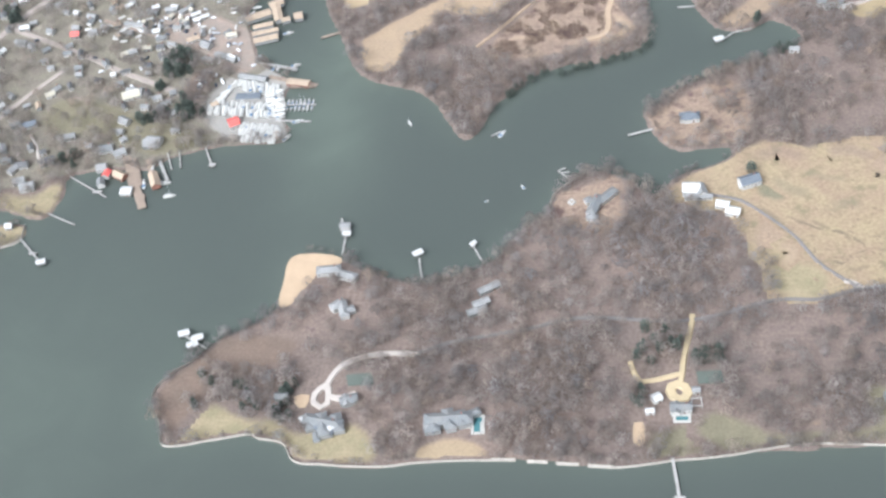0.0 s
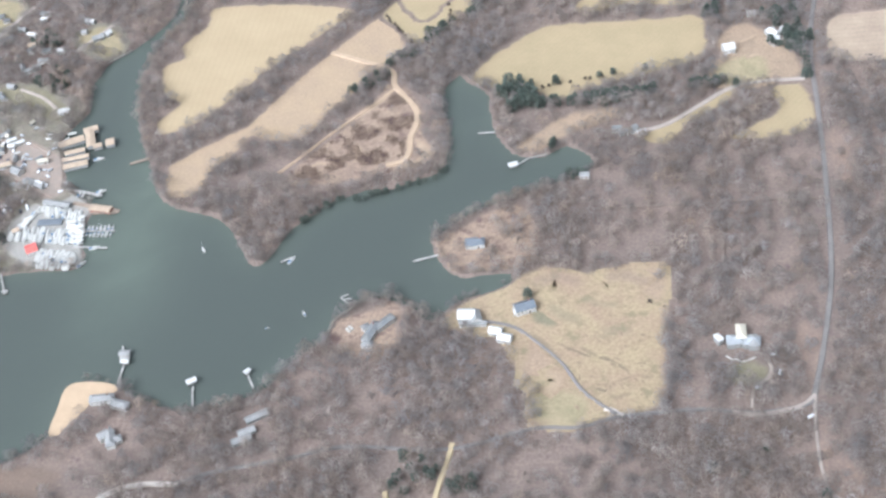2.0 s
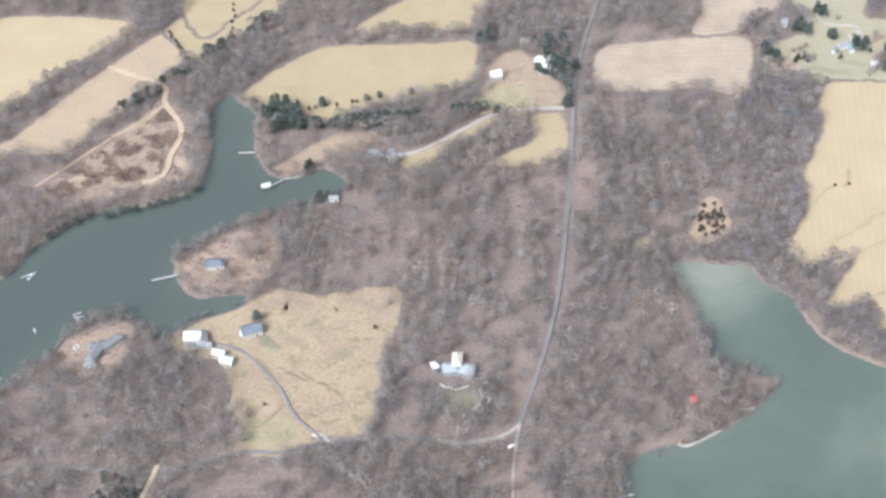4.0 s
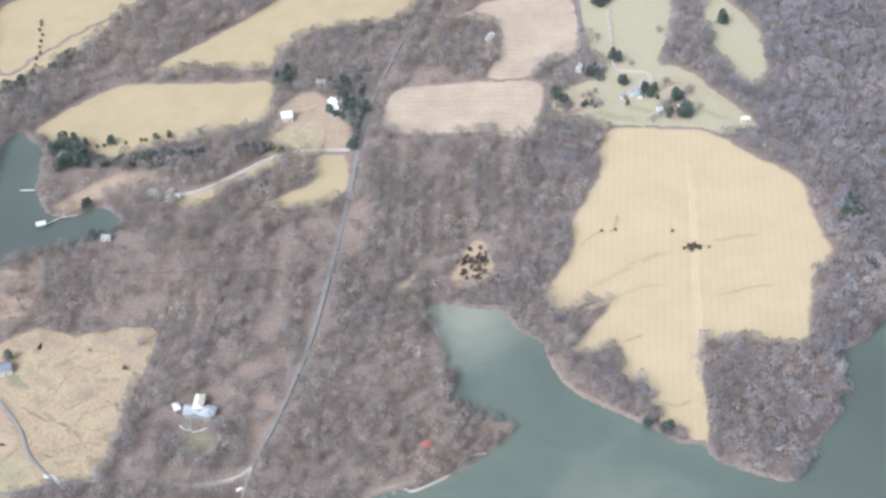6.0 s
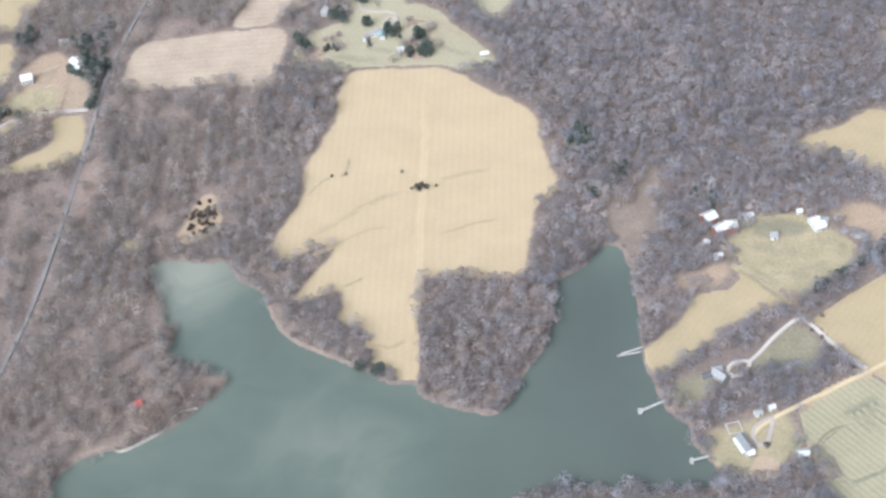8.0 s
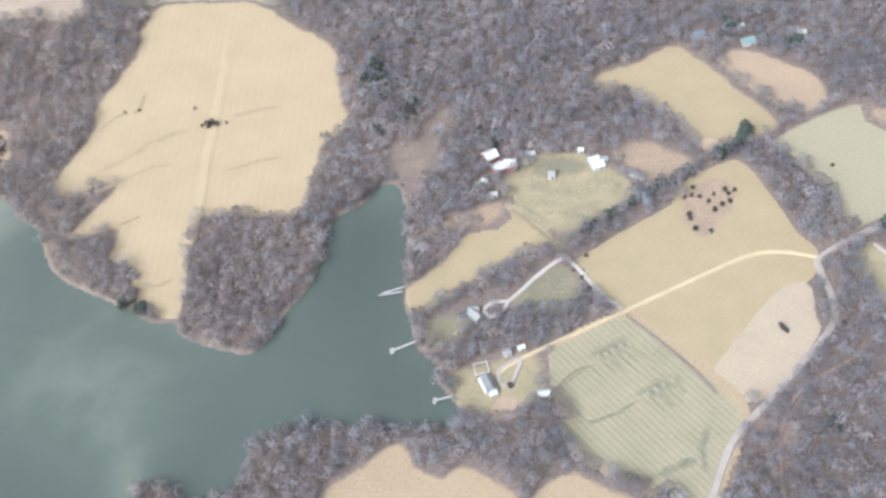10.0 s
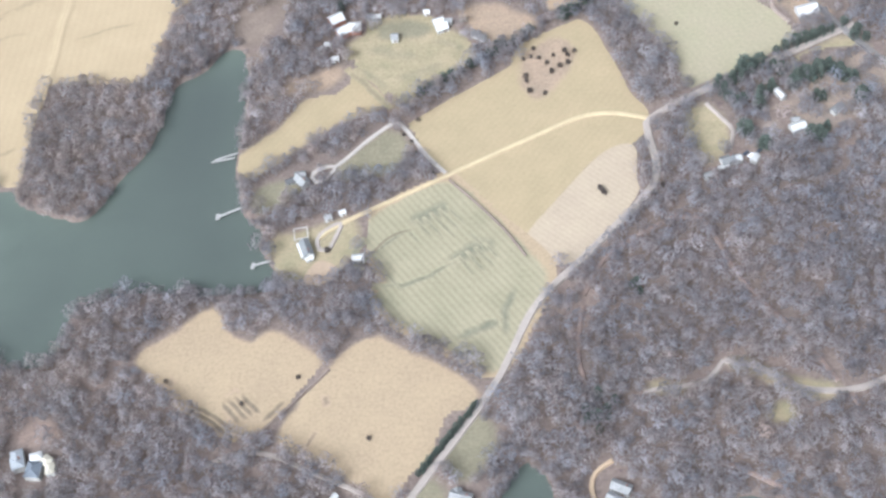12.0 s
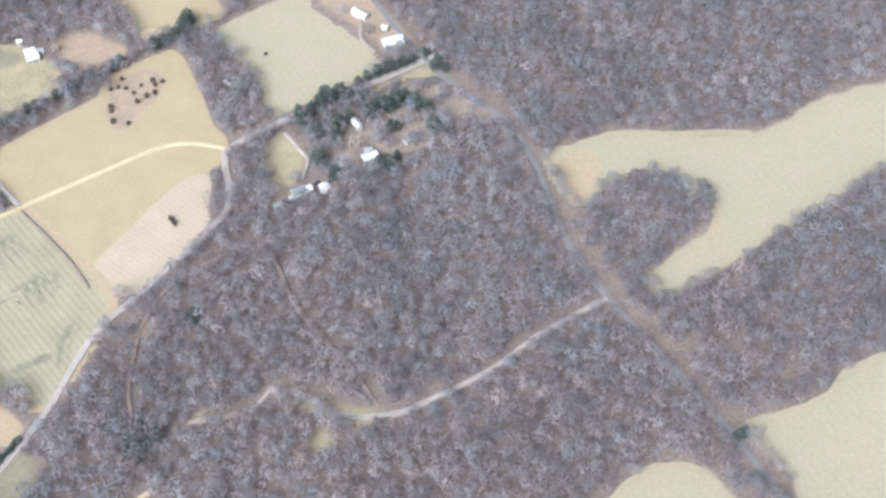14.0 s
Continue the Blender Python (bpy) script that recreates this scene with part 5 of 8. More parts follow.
def boat(x, y, turn, length=3.2, kind=0, z=-0.5, where="afloat on the river", group=""):
    parts = [("hull", HULL)]
    if kind == 2:
        parts += [("winter_cover", WRAP)]
        label = "white boat under a white winter cover " + where
    elif kind == 1:
        parts += [("cabin", CABIN), ("mast", POLE), (">boom", BOOM)]
        label = "white sailing boat with a bare mast " + where
    else:
        parts += [("cabin", CABIN), (">windscreen", SCREEN), ("cover", COVER)]
        label = "white motor boat with a small cabin " + where
    return place("boat", x, y, turn, label, "boat", parts, length / 2, z, group)


WHEEL = [shared("wheel", (lambda b: (bmesh.ops.rotate(b, verts=b.verts, cent=(0, 0, 0), matrix=Matrix.Rotation(radians(90), 3, "X")), bmesh.ops.translate(b, verts=b.verts, vec=(sx, sy, 0.17)), b)[2])(tube(0, 0, -0.05, 0.05, 0.17, 0.17, 10)), TYRE) for sx in (-0.65, 0.65) for sy in (-0.4, 0.4)]
CARBODY = [shared("body", boxed(0, 0, 0.36, 2.1, 0.88, 0.36, bevel=0.08), m) for m in CARS]
CARTOP = [shared("cabin", boxed(-0.1, 0, 0.66, 1.1, 0.78, 0.32, bevel=0.1), m) for m in CARS]
CARGLASS = shared("windscreen", boxed(0.43, 0, 0.64, 0.12, 0.66, 0.2, bevel=0.03), PANE)


def car(x, y, turn, k=0):
    names = ("white", "silver", "dark", "red")
    return place("car", x, y, turn, names[k] + " parked car on the ground", "car", [("body", CARBODY[k]), ("cabin", CARTOP[k]), (">windscreen", CARGLASS)] + [("wheel", w) for w in WHEEL], 1.0, 0.3)


PILEMESH = shared("post", tube(0, 0, -1.4, 0.55, 0.11, 0.1), PILE)


def dock(pts, width, label="weathered grey timber pier on piles", material=None, heads=(), step=2.2):
    """A pier along plan points. heads: (x, y, length, width, turn) of platforms."""
    root = new("dock", None)
    root.location = (*pts[0], 0)
    o = np.array(pts[0])

    def slab(a, b, w, name):
        d = np.array(b) - np.array(a)
        l = np.linalg.norm(d)
        ob = part(name, boxed(0, 0, 0.25, l + w * 0.2, w, 0.16, bevel=0.02), material or DECK, root)
        mid = (np.array(a) + np.array(b)) / 2 - o
        ob.matrix_local = pose(*mid, 0.004 * len(root.children), 0, 0, math.degrees(math.atan2(d[1], d[0])))
        s = np.array([-d[1], d[0]]) / l * w * 0.45
        for t in np.linspace(0.04, 0.96, max(2, int(l / step))):
            for k in (-1, 1):
                p = np.array(a) + d * t + s * k - o
                new("post", PILEMESH).parent = root
                root.children[-1].location = (*p, 0)

    for a, b in zip(pts, pts[1:]):
        slab(a, b, width, "deck")
    for x, y, l, w, turn in heads:
        d = np.array([math.cos(radians(turn)), math.sin(radians(turn))]) * l / 2
        slab(np.array([x, y]) - d, np.array([x, y]) + d, w, "platform")
    return tagged(root, label, "dock")


def boat_lift(x, y, turn, size=3.0, roof=None):
    """A covered boat lift: posts, a low roof and the boat's cradle."""
    root = new("boat_lift", None)
    root.matrix_world = pose(x, y, 0, 0, 0, turn)
    for sx in (-0.45, 0.45):
        for sy in (-0.45, 0.45):
            part("post", tube(sx * size, sy * size * 0.6, -1.2, 1.5, 0.07, 0.07), PILE, root)
    part("roof", roof_slabs(size, size * 0.62, 1.5, 0.35, 0.15, 0.08), roof or WHITEROOF, root)
    part("cradle", boxed(0, 0, 0.3, size * 0.8, size * 0.4, 0.12, bevel=0.03), DECK, root)
    return tagged(root, "white roofed boat lift on posts over the water", "boat lift")


def pool(pts, label="blue-green swimming pool with a pale paved rim"):
    """A pool: two ends of its long middle line and a width."""
    (ax, ay), (bx, by), w = pts
    root = new("swimming_pool", None)
    l = math.hypot(bx - ax, by - ay)
    root.matrix_world = pose((ax + bx) / 2, (ay + by) / 2, 0.3, 0, 0, math.degrees(math.atan2(by - ay, bx - ax)))
    for x, y, sx, sy in ((0, w / 2 + 0.4, l + 1.6, 0.8), (0, -w / 2 - 0.4, l + 1.6, 0.8), (l / 2 + 0.4, 0, 0.8, w), (-l / 2 - 0.4, 0, 0.8, w)):
        part("rim", boxed(x, y, 0.0, sx, sy, 0.3, bevel=0.02), PAVING, root)
    part("water_surface", boxed(0, 0, -0.05, l, w, 0.2), POOL, root)
    CLEAR[(GX - (ax + bx) / 2) ** 2 + (GY - (ay + by) / 2) ** 2 < (l / 2 + 2) ** 2] = True
    return tagged(root, label, "swimming pool")


def wall_stones(pts, width, label, name="sea_wall", height=0.5):
    """A low heap of pale stones along a line, uneven on top."""
    p = curve(pts, closed=False, step=0.8, rough=0.15)
    d = np.gradient(p, axis=0)
    d /= np.linalg.norm(d, axis=1)[:, None] + 1e-9
    s = np.stack([-d[:, 1], d[:, 0]], 1)
    rng = np.random.default_rng(len(p))
    cols = []
    for u, z in ((-0.5, -0.9), (-0.3, 0.6), (0.0, 1.0), (0.3, 0.7), (0.5, -0.9)):
        q = p + s * width * (u + rng.uniform(-0.06, 0.06, len(p)))[:, None]
        cols.append(np.c_[q, z * height * rng.uniform(0.7, 1.2, len(p))])
    v = np.concatenate(cols)
    n = len(p)
    f = [(k * n + i, k * n + i + 1, (k + 1) * n + i + 1, (k + 1) * n + i) for k in range(4) for i in range(n - 1)]
    f += [tuple(k * n for k in range(5)), tuple(k * n + n - 1 for k in range(4, -1, -1))]
    ob = mesh_ob(name, v.tolist(), f, STONE)
    return tagged(ob, label, "sea wall", kind="structure")


# ---- single trees ----
def needle_crown(seed, round_top=False):
    """Sprays of needles in whorls on a tapering outline."""
    rng = np.random.default_rng(seed)
    n = 420
    t = rng.uniform(0.08, 1, n) ** 0.8
    a = rng.uniform(0, 6.283, n)
    lobes = 1 + 0.22 * np.sin(3 * a + seed) + 0.15 * np.sin(7 * a + 9 * t)
    wide = (np.sqrt(np.clip(1 - (t * 1.7 - 0.75) ** 2, 0.02, 1)) * 0.36 if round_top else 0.33 * (1 - t) ** 0.75 + 0.03) * lobes
    r = wide * rng.uniform(0.35, 1.0, n)
    at = np.c_[np.cos(a) * r, np.sin(a) * r, t]
    way = np.c_[np.cos(a), np.sin(a), rng.uniform(-0.3, 0.7, n)] + rng.normal(0, 0.35, (n, 3))
    way /= np.linalg.norm(way, axis=1)[:, None]
    side = np.cross(way, rng.normal(0, 1, (n, 3)))
    side /= np.linalg.norm(side, axis=1)[:, None] + 1e-6
    long = rng.uniform(0.07, 0.16, n)[:, None]
    wid = rng.uniform(0.025, 0.055, n)[:, None]
    tri = np.stack([at - side * wid, at + side * wid, at + way * long], 1)
    tone = rng.uniform(0.6, 1.5, n)[:, None] * np.ones((1, 3))
    return tri, tone


def crown_mesh(name, made, material):
    ob = soup(name, *made, material)
    me = ob.data
    bpy.data.objects.remove(ob)
    return me


PINES = [crown_mesh("crown", needle_crown(k), NEEDLES) for k in range(4)]
ROUNDS = [crown_mesh("crown", needle_crown(k + 10, True), NEEDLES) for k in range(4)]
BUSHES = [crown_mesh("foliage", needle_crown(k + 20, True), SHRUB) for k in range(4)]
STEM = shared("trunk", tube(0, 0, -0.02, 0.7, 0.03, 0.012), BARK)


def pine(x, y, h=4.5, rounded=False, group=""):
    k = int(RNG.integers(4))
    return place("evergreen_tree", x, y, RNG.uniform(0, 360), "dark green evergreen tree" + (" with a rounded crown" if rounded else " with a tapering crown"), "tree",
                 [("trunk", STEM), ("crown", (ROUNDS if rounded else PINES)[k])], h * RNG.uniform(0.8, 1.2), group=group)


def bush(x, y, h=1.8, group="", label="round dark brown bush on dry grass"):
    k = int(RNG.integers(4))
    return place("bush", x, y, RNG.uniform(0, 360), label, "bush", [("stem", STEM), ("foliage", BUSHES[k])], h, -0.15 * h, group)


STAND = []


def clump(c, radius, n, h=4.5, rounded=False, group=""):
    if n > 5:
        for _ in range(n):
            a, r = RNG.uniform(0, 6.28), radius * math.sqrt(RNG.uniform())
            tri, tone = needle_crown(int(RNG.integers(1000)), RNG.uniform() < 0.4)
            STAND.append((tri * h * RNG.uniform(0.7, 1.35) + (c[0] + math.cos(a) * r, c[1] + math.sin(a) * r, 0), tone))
        return
    for _ in range(n):
        a, r = RNG.uniform(0, 6.28), radius * math.sqrt(RNG.uniform())
        pine(c[0] + math.cos(a) * r, c[1] + math.sin(a) * r, h, rounded or RNG.uniform() < 0.3, group)


def tree_row(pts, n, h=4.0, rounded=False, group="", spread=0.6, dark=True):
    p = curve(pts, closed=False, step=0.5)
    for i in np.linspace(0, len(p) - 1, n):
        x, y = p[int(i)] + RNG.normal(0, spread, 2)
        if dark and n > 11:
            tri, tone = needle_crown(int(RNG.integers(1000)), rounded)
            STAND.append((tri * h * RNG.uniform(0.8, 1.2) + (x, y, 0), tone))
        elif dark:
            pine(x, y, h, rounded, group)
        else:
            bush(x, y, h, group, "leafless hedgerow bush at a field edge")


BARE = []
for k in range(3):
    tri, tint = bare_trees(np.zeros((1, 2)), 1.0, np.random.default_rng(90 + k), 150)
    BARE.append(crown_mesh("crown", (tri[8:], tint[8:]), TWIGS))


def bare_tree(x, y, h=5.0):
    return place("bare_tree", x, y, RNG.uniform(0, 360), "leafless grey-brown tree standing by itself", "tree", [("trunk", STEM), ("crown", BARE[int(RNG.integers(3))])], h)


# ---- the town across the river ----
TOWN = [(-568.5, 456.5), (-422.4, 447.1), (-408.8, 402.4), (-427.3, 372.9), (-412.0, 353.4), (-384.6, 343.4), (-412.9, 337.7), (-431.4, 328.2), (-460.9, 325.4), (-459.8, 315.6), (-464.1, 304.0), (-513.7, 308.7)] 
thin(TOWN, 0.62)
thin([(-527.5, 542.7), (-390.6, 530.1), (-397.0, 477.4), (-407.8, 449.7), (-410.6, 423.3), (-423.6, 378.5), (-457.7, 350.9)], 0.45)
thin([(-560.0, 560.0), (-392.0, 556.0), (-398.0, 478.0), (-408.0, 450.0), (-412.0, 424.0), (-440.0, 428.0), (-500.0, 436.0), (-560.0, 450.0)], 0.95)
field(TOWN, TOWNGROUND, "grass and bare lots of a riverside town", clear=False, name="town_ground", category="ground", rough=0.2)
field([(-510.3, 299.7), (-470.1, 299.7), (-469.3, 293.2), (-503.5, 281.4)], TANLAWN, "grassy point with a seawall", rough=0.3)
field([(-483.6, 315.2), (-470.2, 313.6), (-463.0, 321.4), (-460.6, 315.6), (-464.3, 304.5), (-481.4, 308.7)], TANLAWN, "tan lawn on a waterside point", rough=0.3)
field([(-418.3, 357.5), (-412.2, 374.8), (-396.7, 380.1), (-386.8, 372.2), (-388.1, 357.4), (-382.5, 342.7), (-396.8, 340.1), (-409.3, 345.8)], YARD, "grey gravel boatyard", rough=0.3, under=TOWNGROUND)
field([(-446.5, 414.2), (-435.9, 419.1), (-416.2, 409.1), (-405.7, 400.8), (-400.1, 384.2), (-407.4, 377.9), (-422.0, 388.5), (-437.1, 399.5)], REDYARD, "reddish dirt yard among boat sheds", rough=0.5, under=TOWNGROUND)
field([(-505.6, 505.4), (-492.3, 506.6), (-486.3, 500.7), (-485.5, 494.4), (-502.2, 495.7)], SAND, "sandy ball field", rough=0.3)
field([(-455.0, 448.8), (-435.7, 451.5), (-416.6, 436.7), (-413.3, 429.0), (-420.2, 427.5), (-437.2, 439.9), (-449.9, 440.7)], LAWN, "grass by the creek houses", under=TOWNGROUND)
field([(-425.3, 488.0), (-413.8, 493.6), (-402.2, 477.8), (-407.9, 469.9), (-419.1, 479.0)], TANLAWN, "dry lawn of a creek house", under=TOWNGROUND)
field([(-514.4, 522.3), (-465.9, 518.1), (-458.2, 506.0), (-463.0, 490.9), (-473.5, 482.2), (-501.9, 487.3)], TANLAWN, "dry sports ground at the edge of town", under=TOWNGROUND)
thin([(-454.8, 499.1), (-427.7, 496.9), (-423.0, 479.3), (-449.5, 481.3)], 0.8)
thin([(-441.8, 464.0), (-419.5, 470.7), (-408.5, 447.8), (-425.8, 443.1), (-440.8, 451.9)], 0.9)
field([(-476.9, 365.1), (-453.3, 361.0), (-437.9, 352.7), (-421.5, 347.6), (-411.6, 341.2), (-431.2, 334.3), (-453.6, 345.5), (-476.7, 349.3)], LAWN, "worn grass along the town shore", under=TOWNGROUND, clear=False)
road([(-470.7, 413.6), (-447.6, 402.8), (-434.1, 397.6), (-417.3, 388.3), (-404.5, 379.4)], 1.2, REDYARD, "dirt lane through the boat sheds")
road([(-414.5, 407.2), (-429.9, 415.2), (-441.0, 412.1), (-440.4, 402.4), (-431.2, 395.7)], 1.2, REDYARD, "dirt lane through the boat sheds")
road([(-481.4, 346.3), (-476.8, 339.5), (-474.7, 334.0), (-470.6, 330.3)], 0.9, PALEDRIVE, "pale curving house drive")
road([(-440.2, 449.8), (-428.3, 443.2), (-419.8, 435.0)], 1.2, GRAVEL, "pale lane to the creek house")
road([(-423.2, 475.1), (-417.8, 484.0), (-410.6, 496.4)], 1.3, GRAVEL, "pale lane to a creek house")

TOWN_ROOFS = {"w": WHITEROOF, "g": GREYROOF, "p": PALEROOF, "d": DARKROOF, "b": BLUEROOF, "r": REDROOF, "c": CREAMROOF, "t": TANROOF}
ROOF_WORDS = {"w": "white", "g": "grey", "p": "pale grey", "d": "dark slate", "b": "blue-grey", "r": "red", "c": "cream", "t": "tan"}


def town_house(spot, colour, length, width, turn):
    colour = "p" if colour in "wc" and RNG.uniform() < 0.55 else colour
    hut(*spot, length, width, turn, TOWN_ROOFS[colour], "small town house with a " + ROOF_WORDS[colour] + " gable roof", RNG.choice([WHITEWALL, GREYWALL, WHITEWALL]), clear=0.6, chimney=RNG.uniform() < 0.4)


# houses on the next town streets
for spot, c, l, w, turn in (
    ((-508.8, 427.2), "w", 4, 2.6, 20), ((-512.4, 423.6), "p", 3.2, 2.4, 100), ((-503.0, 409.2), "w", 4, 2.6, 10), ((-501.4, 399.5), "w", 4.6, 3, -10), ((-508.0, 394.2), "w", 3.4, 2.4, 60),
    ((-488.3, 387.8), "p", 2.6, 2.2, 30), ((-484.2, 383.5), "w", 2.4, 2, 10), ((-487.9, 418.6), "w", 3, 2, -20), ((-483.2, 417.6), "w", 2.6, 2, -20), ((-476.0, 415.0), "p", 4, 2.4, -20),
    ((-475.7, 411.4), "g", 3, 2.2, 70), ((-480.8, 408.1), "c", 3, 2.2, -10), ((-480.0, 403.8), "r", 3.4, 3, 5),
):
    town_house(spot, c, l, w, turn)
# houses on the next town streets
for spot, c, l, w, turn in (
    ((-473.0, 404.8), "p", 3.4, 3, 15), ((-468.5, 407.4), "p", 3.4, 2.4, -30), ((-491.1, 406.4), "g", 3, 2.6, -15), ((-479.8, 367.8), "c", 3.6, 2.6, 30), ((-478.1, 370.7), "c", 3.4, 2.4, 50),
    ((-471.4, 379.0), "w", 2.6, 2.2, 10), ((-472.7, 383.0), "g", 3, 2.6, 10), ((-462.8, 375.3), "b", 2.4, 2, 0), ((-457.2, 378.4), "w", 2, 1.8, 0), ((-446.0, 368.1), "c", 6.2, 4, -5),
    ((-482.8, 351.0), "b", 5, 3, 20), ((-460.9, 423.0), "w", 2.6, 2, 0), ((-450.5, 419.5), "w", 3, 2.2, 30),
):
    town_house(spot, c, l, w, turn)
# houses on the next town streets
for spot, c, l, w, turn in (
    ((-442.1, 419.0), "w", 3, 2.4, -15), ((-459.1, 409.5), "c", 3.6, 2.2, 5), ((-454.5, 408.2), "c", 4, 2.2, -8), ((-457.6, 403.7), "p", 3.4, 2.2, 0), ((-446.5, 404.2), "w", 3, 2.2, 10),
    ((-453.1, 391.7), "c", 4, 2.6, 20), ((-447.7, 393.9), "c", 3.4, 2, 5), ((-444.7, 383.5), "b", 2.6, 2, 0), ((-443.5, 378.8), "w", 2, 1.6, 15), ((-426.9, 356.0), "w", 4.4, 2.6, 40),
    ((-446.0, 351.7), "p", 4.4, 3, -30), ((-436.4, 364.3), "c", 3.4, 2.4, 20), ((-440.0, 359.3), "p", 3, 2.2, 0),
):
    town_house(spot, c, l, w, turn)
# houses on the next town streets
for spot, c, l, w, turn in (
    ((-498.0, 361.6), "w", 3, 2, 50), ((-495.5, 367.4), "p", 3.2, 2, -40), ((-431.2, 410.5), "w", 2.6, 1.8, 10), ((-437.9, 395.5), "c", 3.6, 2, -15), ((-420.6, 385.2), "c", 2.4, 2.2, 0),
    ((-416.7, 387.7), "p", 4.6, 2, -22), ((-412.0, 386.8), "w", 3.4, 2, -22), ((-446.2, 345.9), "w", 2.6, 2.4, 0), ((-443.8, 341.5), "w", 2.4, 2, 40), ((-443.5, 334.7), "w", 4.4, 3.4, 30),
    ((-449.1, 336.9), "g", 5, 4, 10), ((-431.6, 340.3), "p", 5.2, 4.6, -10), ((-425.1, 346.1), "p", 3, 2, 10),
):
    town_house(spot, c, l, w, turn)
# houses on the next town streets
for spot, c, l, w, turn in (
    ((-479.3, 329.1), "d", 4.4, 3, 10), ((-481.9, 326.8), "p", 4, 2.6, 60), ((-473.7, 317.9), "c", 5, 4, 15), ((-477.8, 320.9), "p", 4, 3, 20), ((-485.7, 331.9), "g", 4, 2.6, 0),
    ((-470.1, 330.9), "d", 6, 3.4, 25), ((-474.3, 298.4), "w", 2.4, 2.2, 0), ((-448.1, 327.1), "w", 3.6, 3.4, 10), ((-445.3, 323.6), "r", 3, 2.6, 80), ((-456.1, 338.9), "p", 3, 2, -10),
):
    town_house(spot, c, l, w, turn)

# houses by the creek
for spot, c, l, w, turn in (
    ((-422.6, 497.4), "w", 5, 2.2, -20), ((-415.3, 484.2), "p", 5, 3, 30), ((-411.6, 487.0), "w", 3, 2.4, 60), ((-423.0, 489.1), "p", 2.6, 2, 0), ((-445.8, 505.0), "p", 4, 2.4, -10),
    ((-445.1, 500.5), "w", 3, 2, 20), ((-453.0, 493.2), "p", 4, 2, -10), ((-447.0, 488.8), "w", 4, 1.8, -10), ((-457.3, 485.3), "g", 5, 3, 30), ((-463.7, 482.3), "w", 2.4, 2, 30),
    ((-463.9, 473.0), "c", 5, 3, 20), ((-457.0, 470.0), "p", 4.4, 3, 20), ((-470.6, 463.1), "p", 5.4, 3, 10), ((-484.2, 478.7), "w", 4, 2.4, 20),
):
    town_house(spot, c, l, w, turn)
# houses by the creek
for spot, c, l, w, turn in (
    ((-475.3, 456.1), "w", 3.4, 2.4, -10), ((-429.7, 475.6), "w", 3, 2.4, 0), ((-435.6, 468.9), "p", 4.4, 2.2, 10), ((-439.9, 461.9), "w", 4.4, 1.8, 30), ((-437.4, 464.5), "p", 3, 1.8, 30),
    ((-448.8, 445.3), "w", 4, 2.8, 10), ((-444.3, 450.9), "c", 4, 2, -20), ((-415.4, 432.1), "w", 4.4, 3, 15), ((-462.2, 421.3), "w", 3, 2, 30), ((-443.5, 417.7), "w", 4.4, 2.4, 5),
    ((-438.1, 416.7), "p", 3.6, 2, 40), ((-450.9, 416.6), "c", 4.4, 2, -15), ((-454.8, 436.3), "b", 4, 2, 45), ((-451.8, 438.8), "g", 4, 2, 45),
):
    town_house(spot, c, l, w, turn)
# houses by the creek
for spot, c, l, w, turn in (
    ((-455.1, 390.9), "c", 5.4, 2.6, 30), ((-447.2, 366.4), "c", 6.4, 4.4, 20), ((-428.0, 356.2), "w", 5, 2.4, 40), ((-432.9, 339.3), "p", 5, 4.4, 0), ((-432.5, 414.2), "w", 4, 1.6, 30),
    ((-428.6, 412.6), "w", 4, 1.6, 30), ((-438.3, 405.9), "c", 3.2, 2, 0), ((-430.1, 398.5), "t", 5, 2.4, 25), ((-423.8, 394.7), "c", 4.6, 3.4, -30), ((-421.6, 385.8), "c", 3, 2.4, 10),
    ((-416.1, 388.2), "w", 4.4, 2, -25), ((-411.8, 385.4), "c", 4, 2, -25), ((-415.0, 400.5), "c", 4, 2, 15), ((-495.0, 502.2), "p", 4, 3, 0),
):
    town_house(spot, c, l, w, turn)

# small houses and sheds scattered along the streets
TAKEN = [o.location.copy() for o in bpy.data.objects if o.name.startswith("house")]
for a, b, n in (((-519.7, 426.3), (-486.3, 388.7), 7), ((-494.2, 399.5), (-424.7, 361.6), 16), ((-488.5, 420.8), (-431.9, 393.1), 16), ((-494.8, 349.8), (-477.5, 374.9), 8), ((-486.3, 337.3), (-445.1, 330.3), 8), ((-451.6, 354.7), (-422.2, 360.0), 7),
                ((-490.1, 484.3), (-454.8, 499.1), 8), ((-471.9, 453.9), (-436.2, 480.3), 10), ((-466.5, 430.1), (-446.0, 444.3), 7)):
    for u in np.linspace(0, 1, n):
        x, y = np.array(a) * (1 - u) + np.array(b) * u + RNG.normal(0, 5.0, 2)
        if all((x - q[0]) ** 2 + (y - q[1]) ** 2 > 16 for q in TAKEN):
            TAKEN.append((x, y))
            town_house((x, y), str(RNG.choice(list("gpgdgt"))), RNG.uniform(2.2, 4.2), RNG.uniform(1.6, 2.6), RNG.choice([25, 115]) + RNG.normal(0, 8))

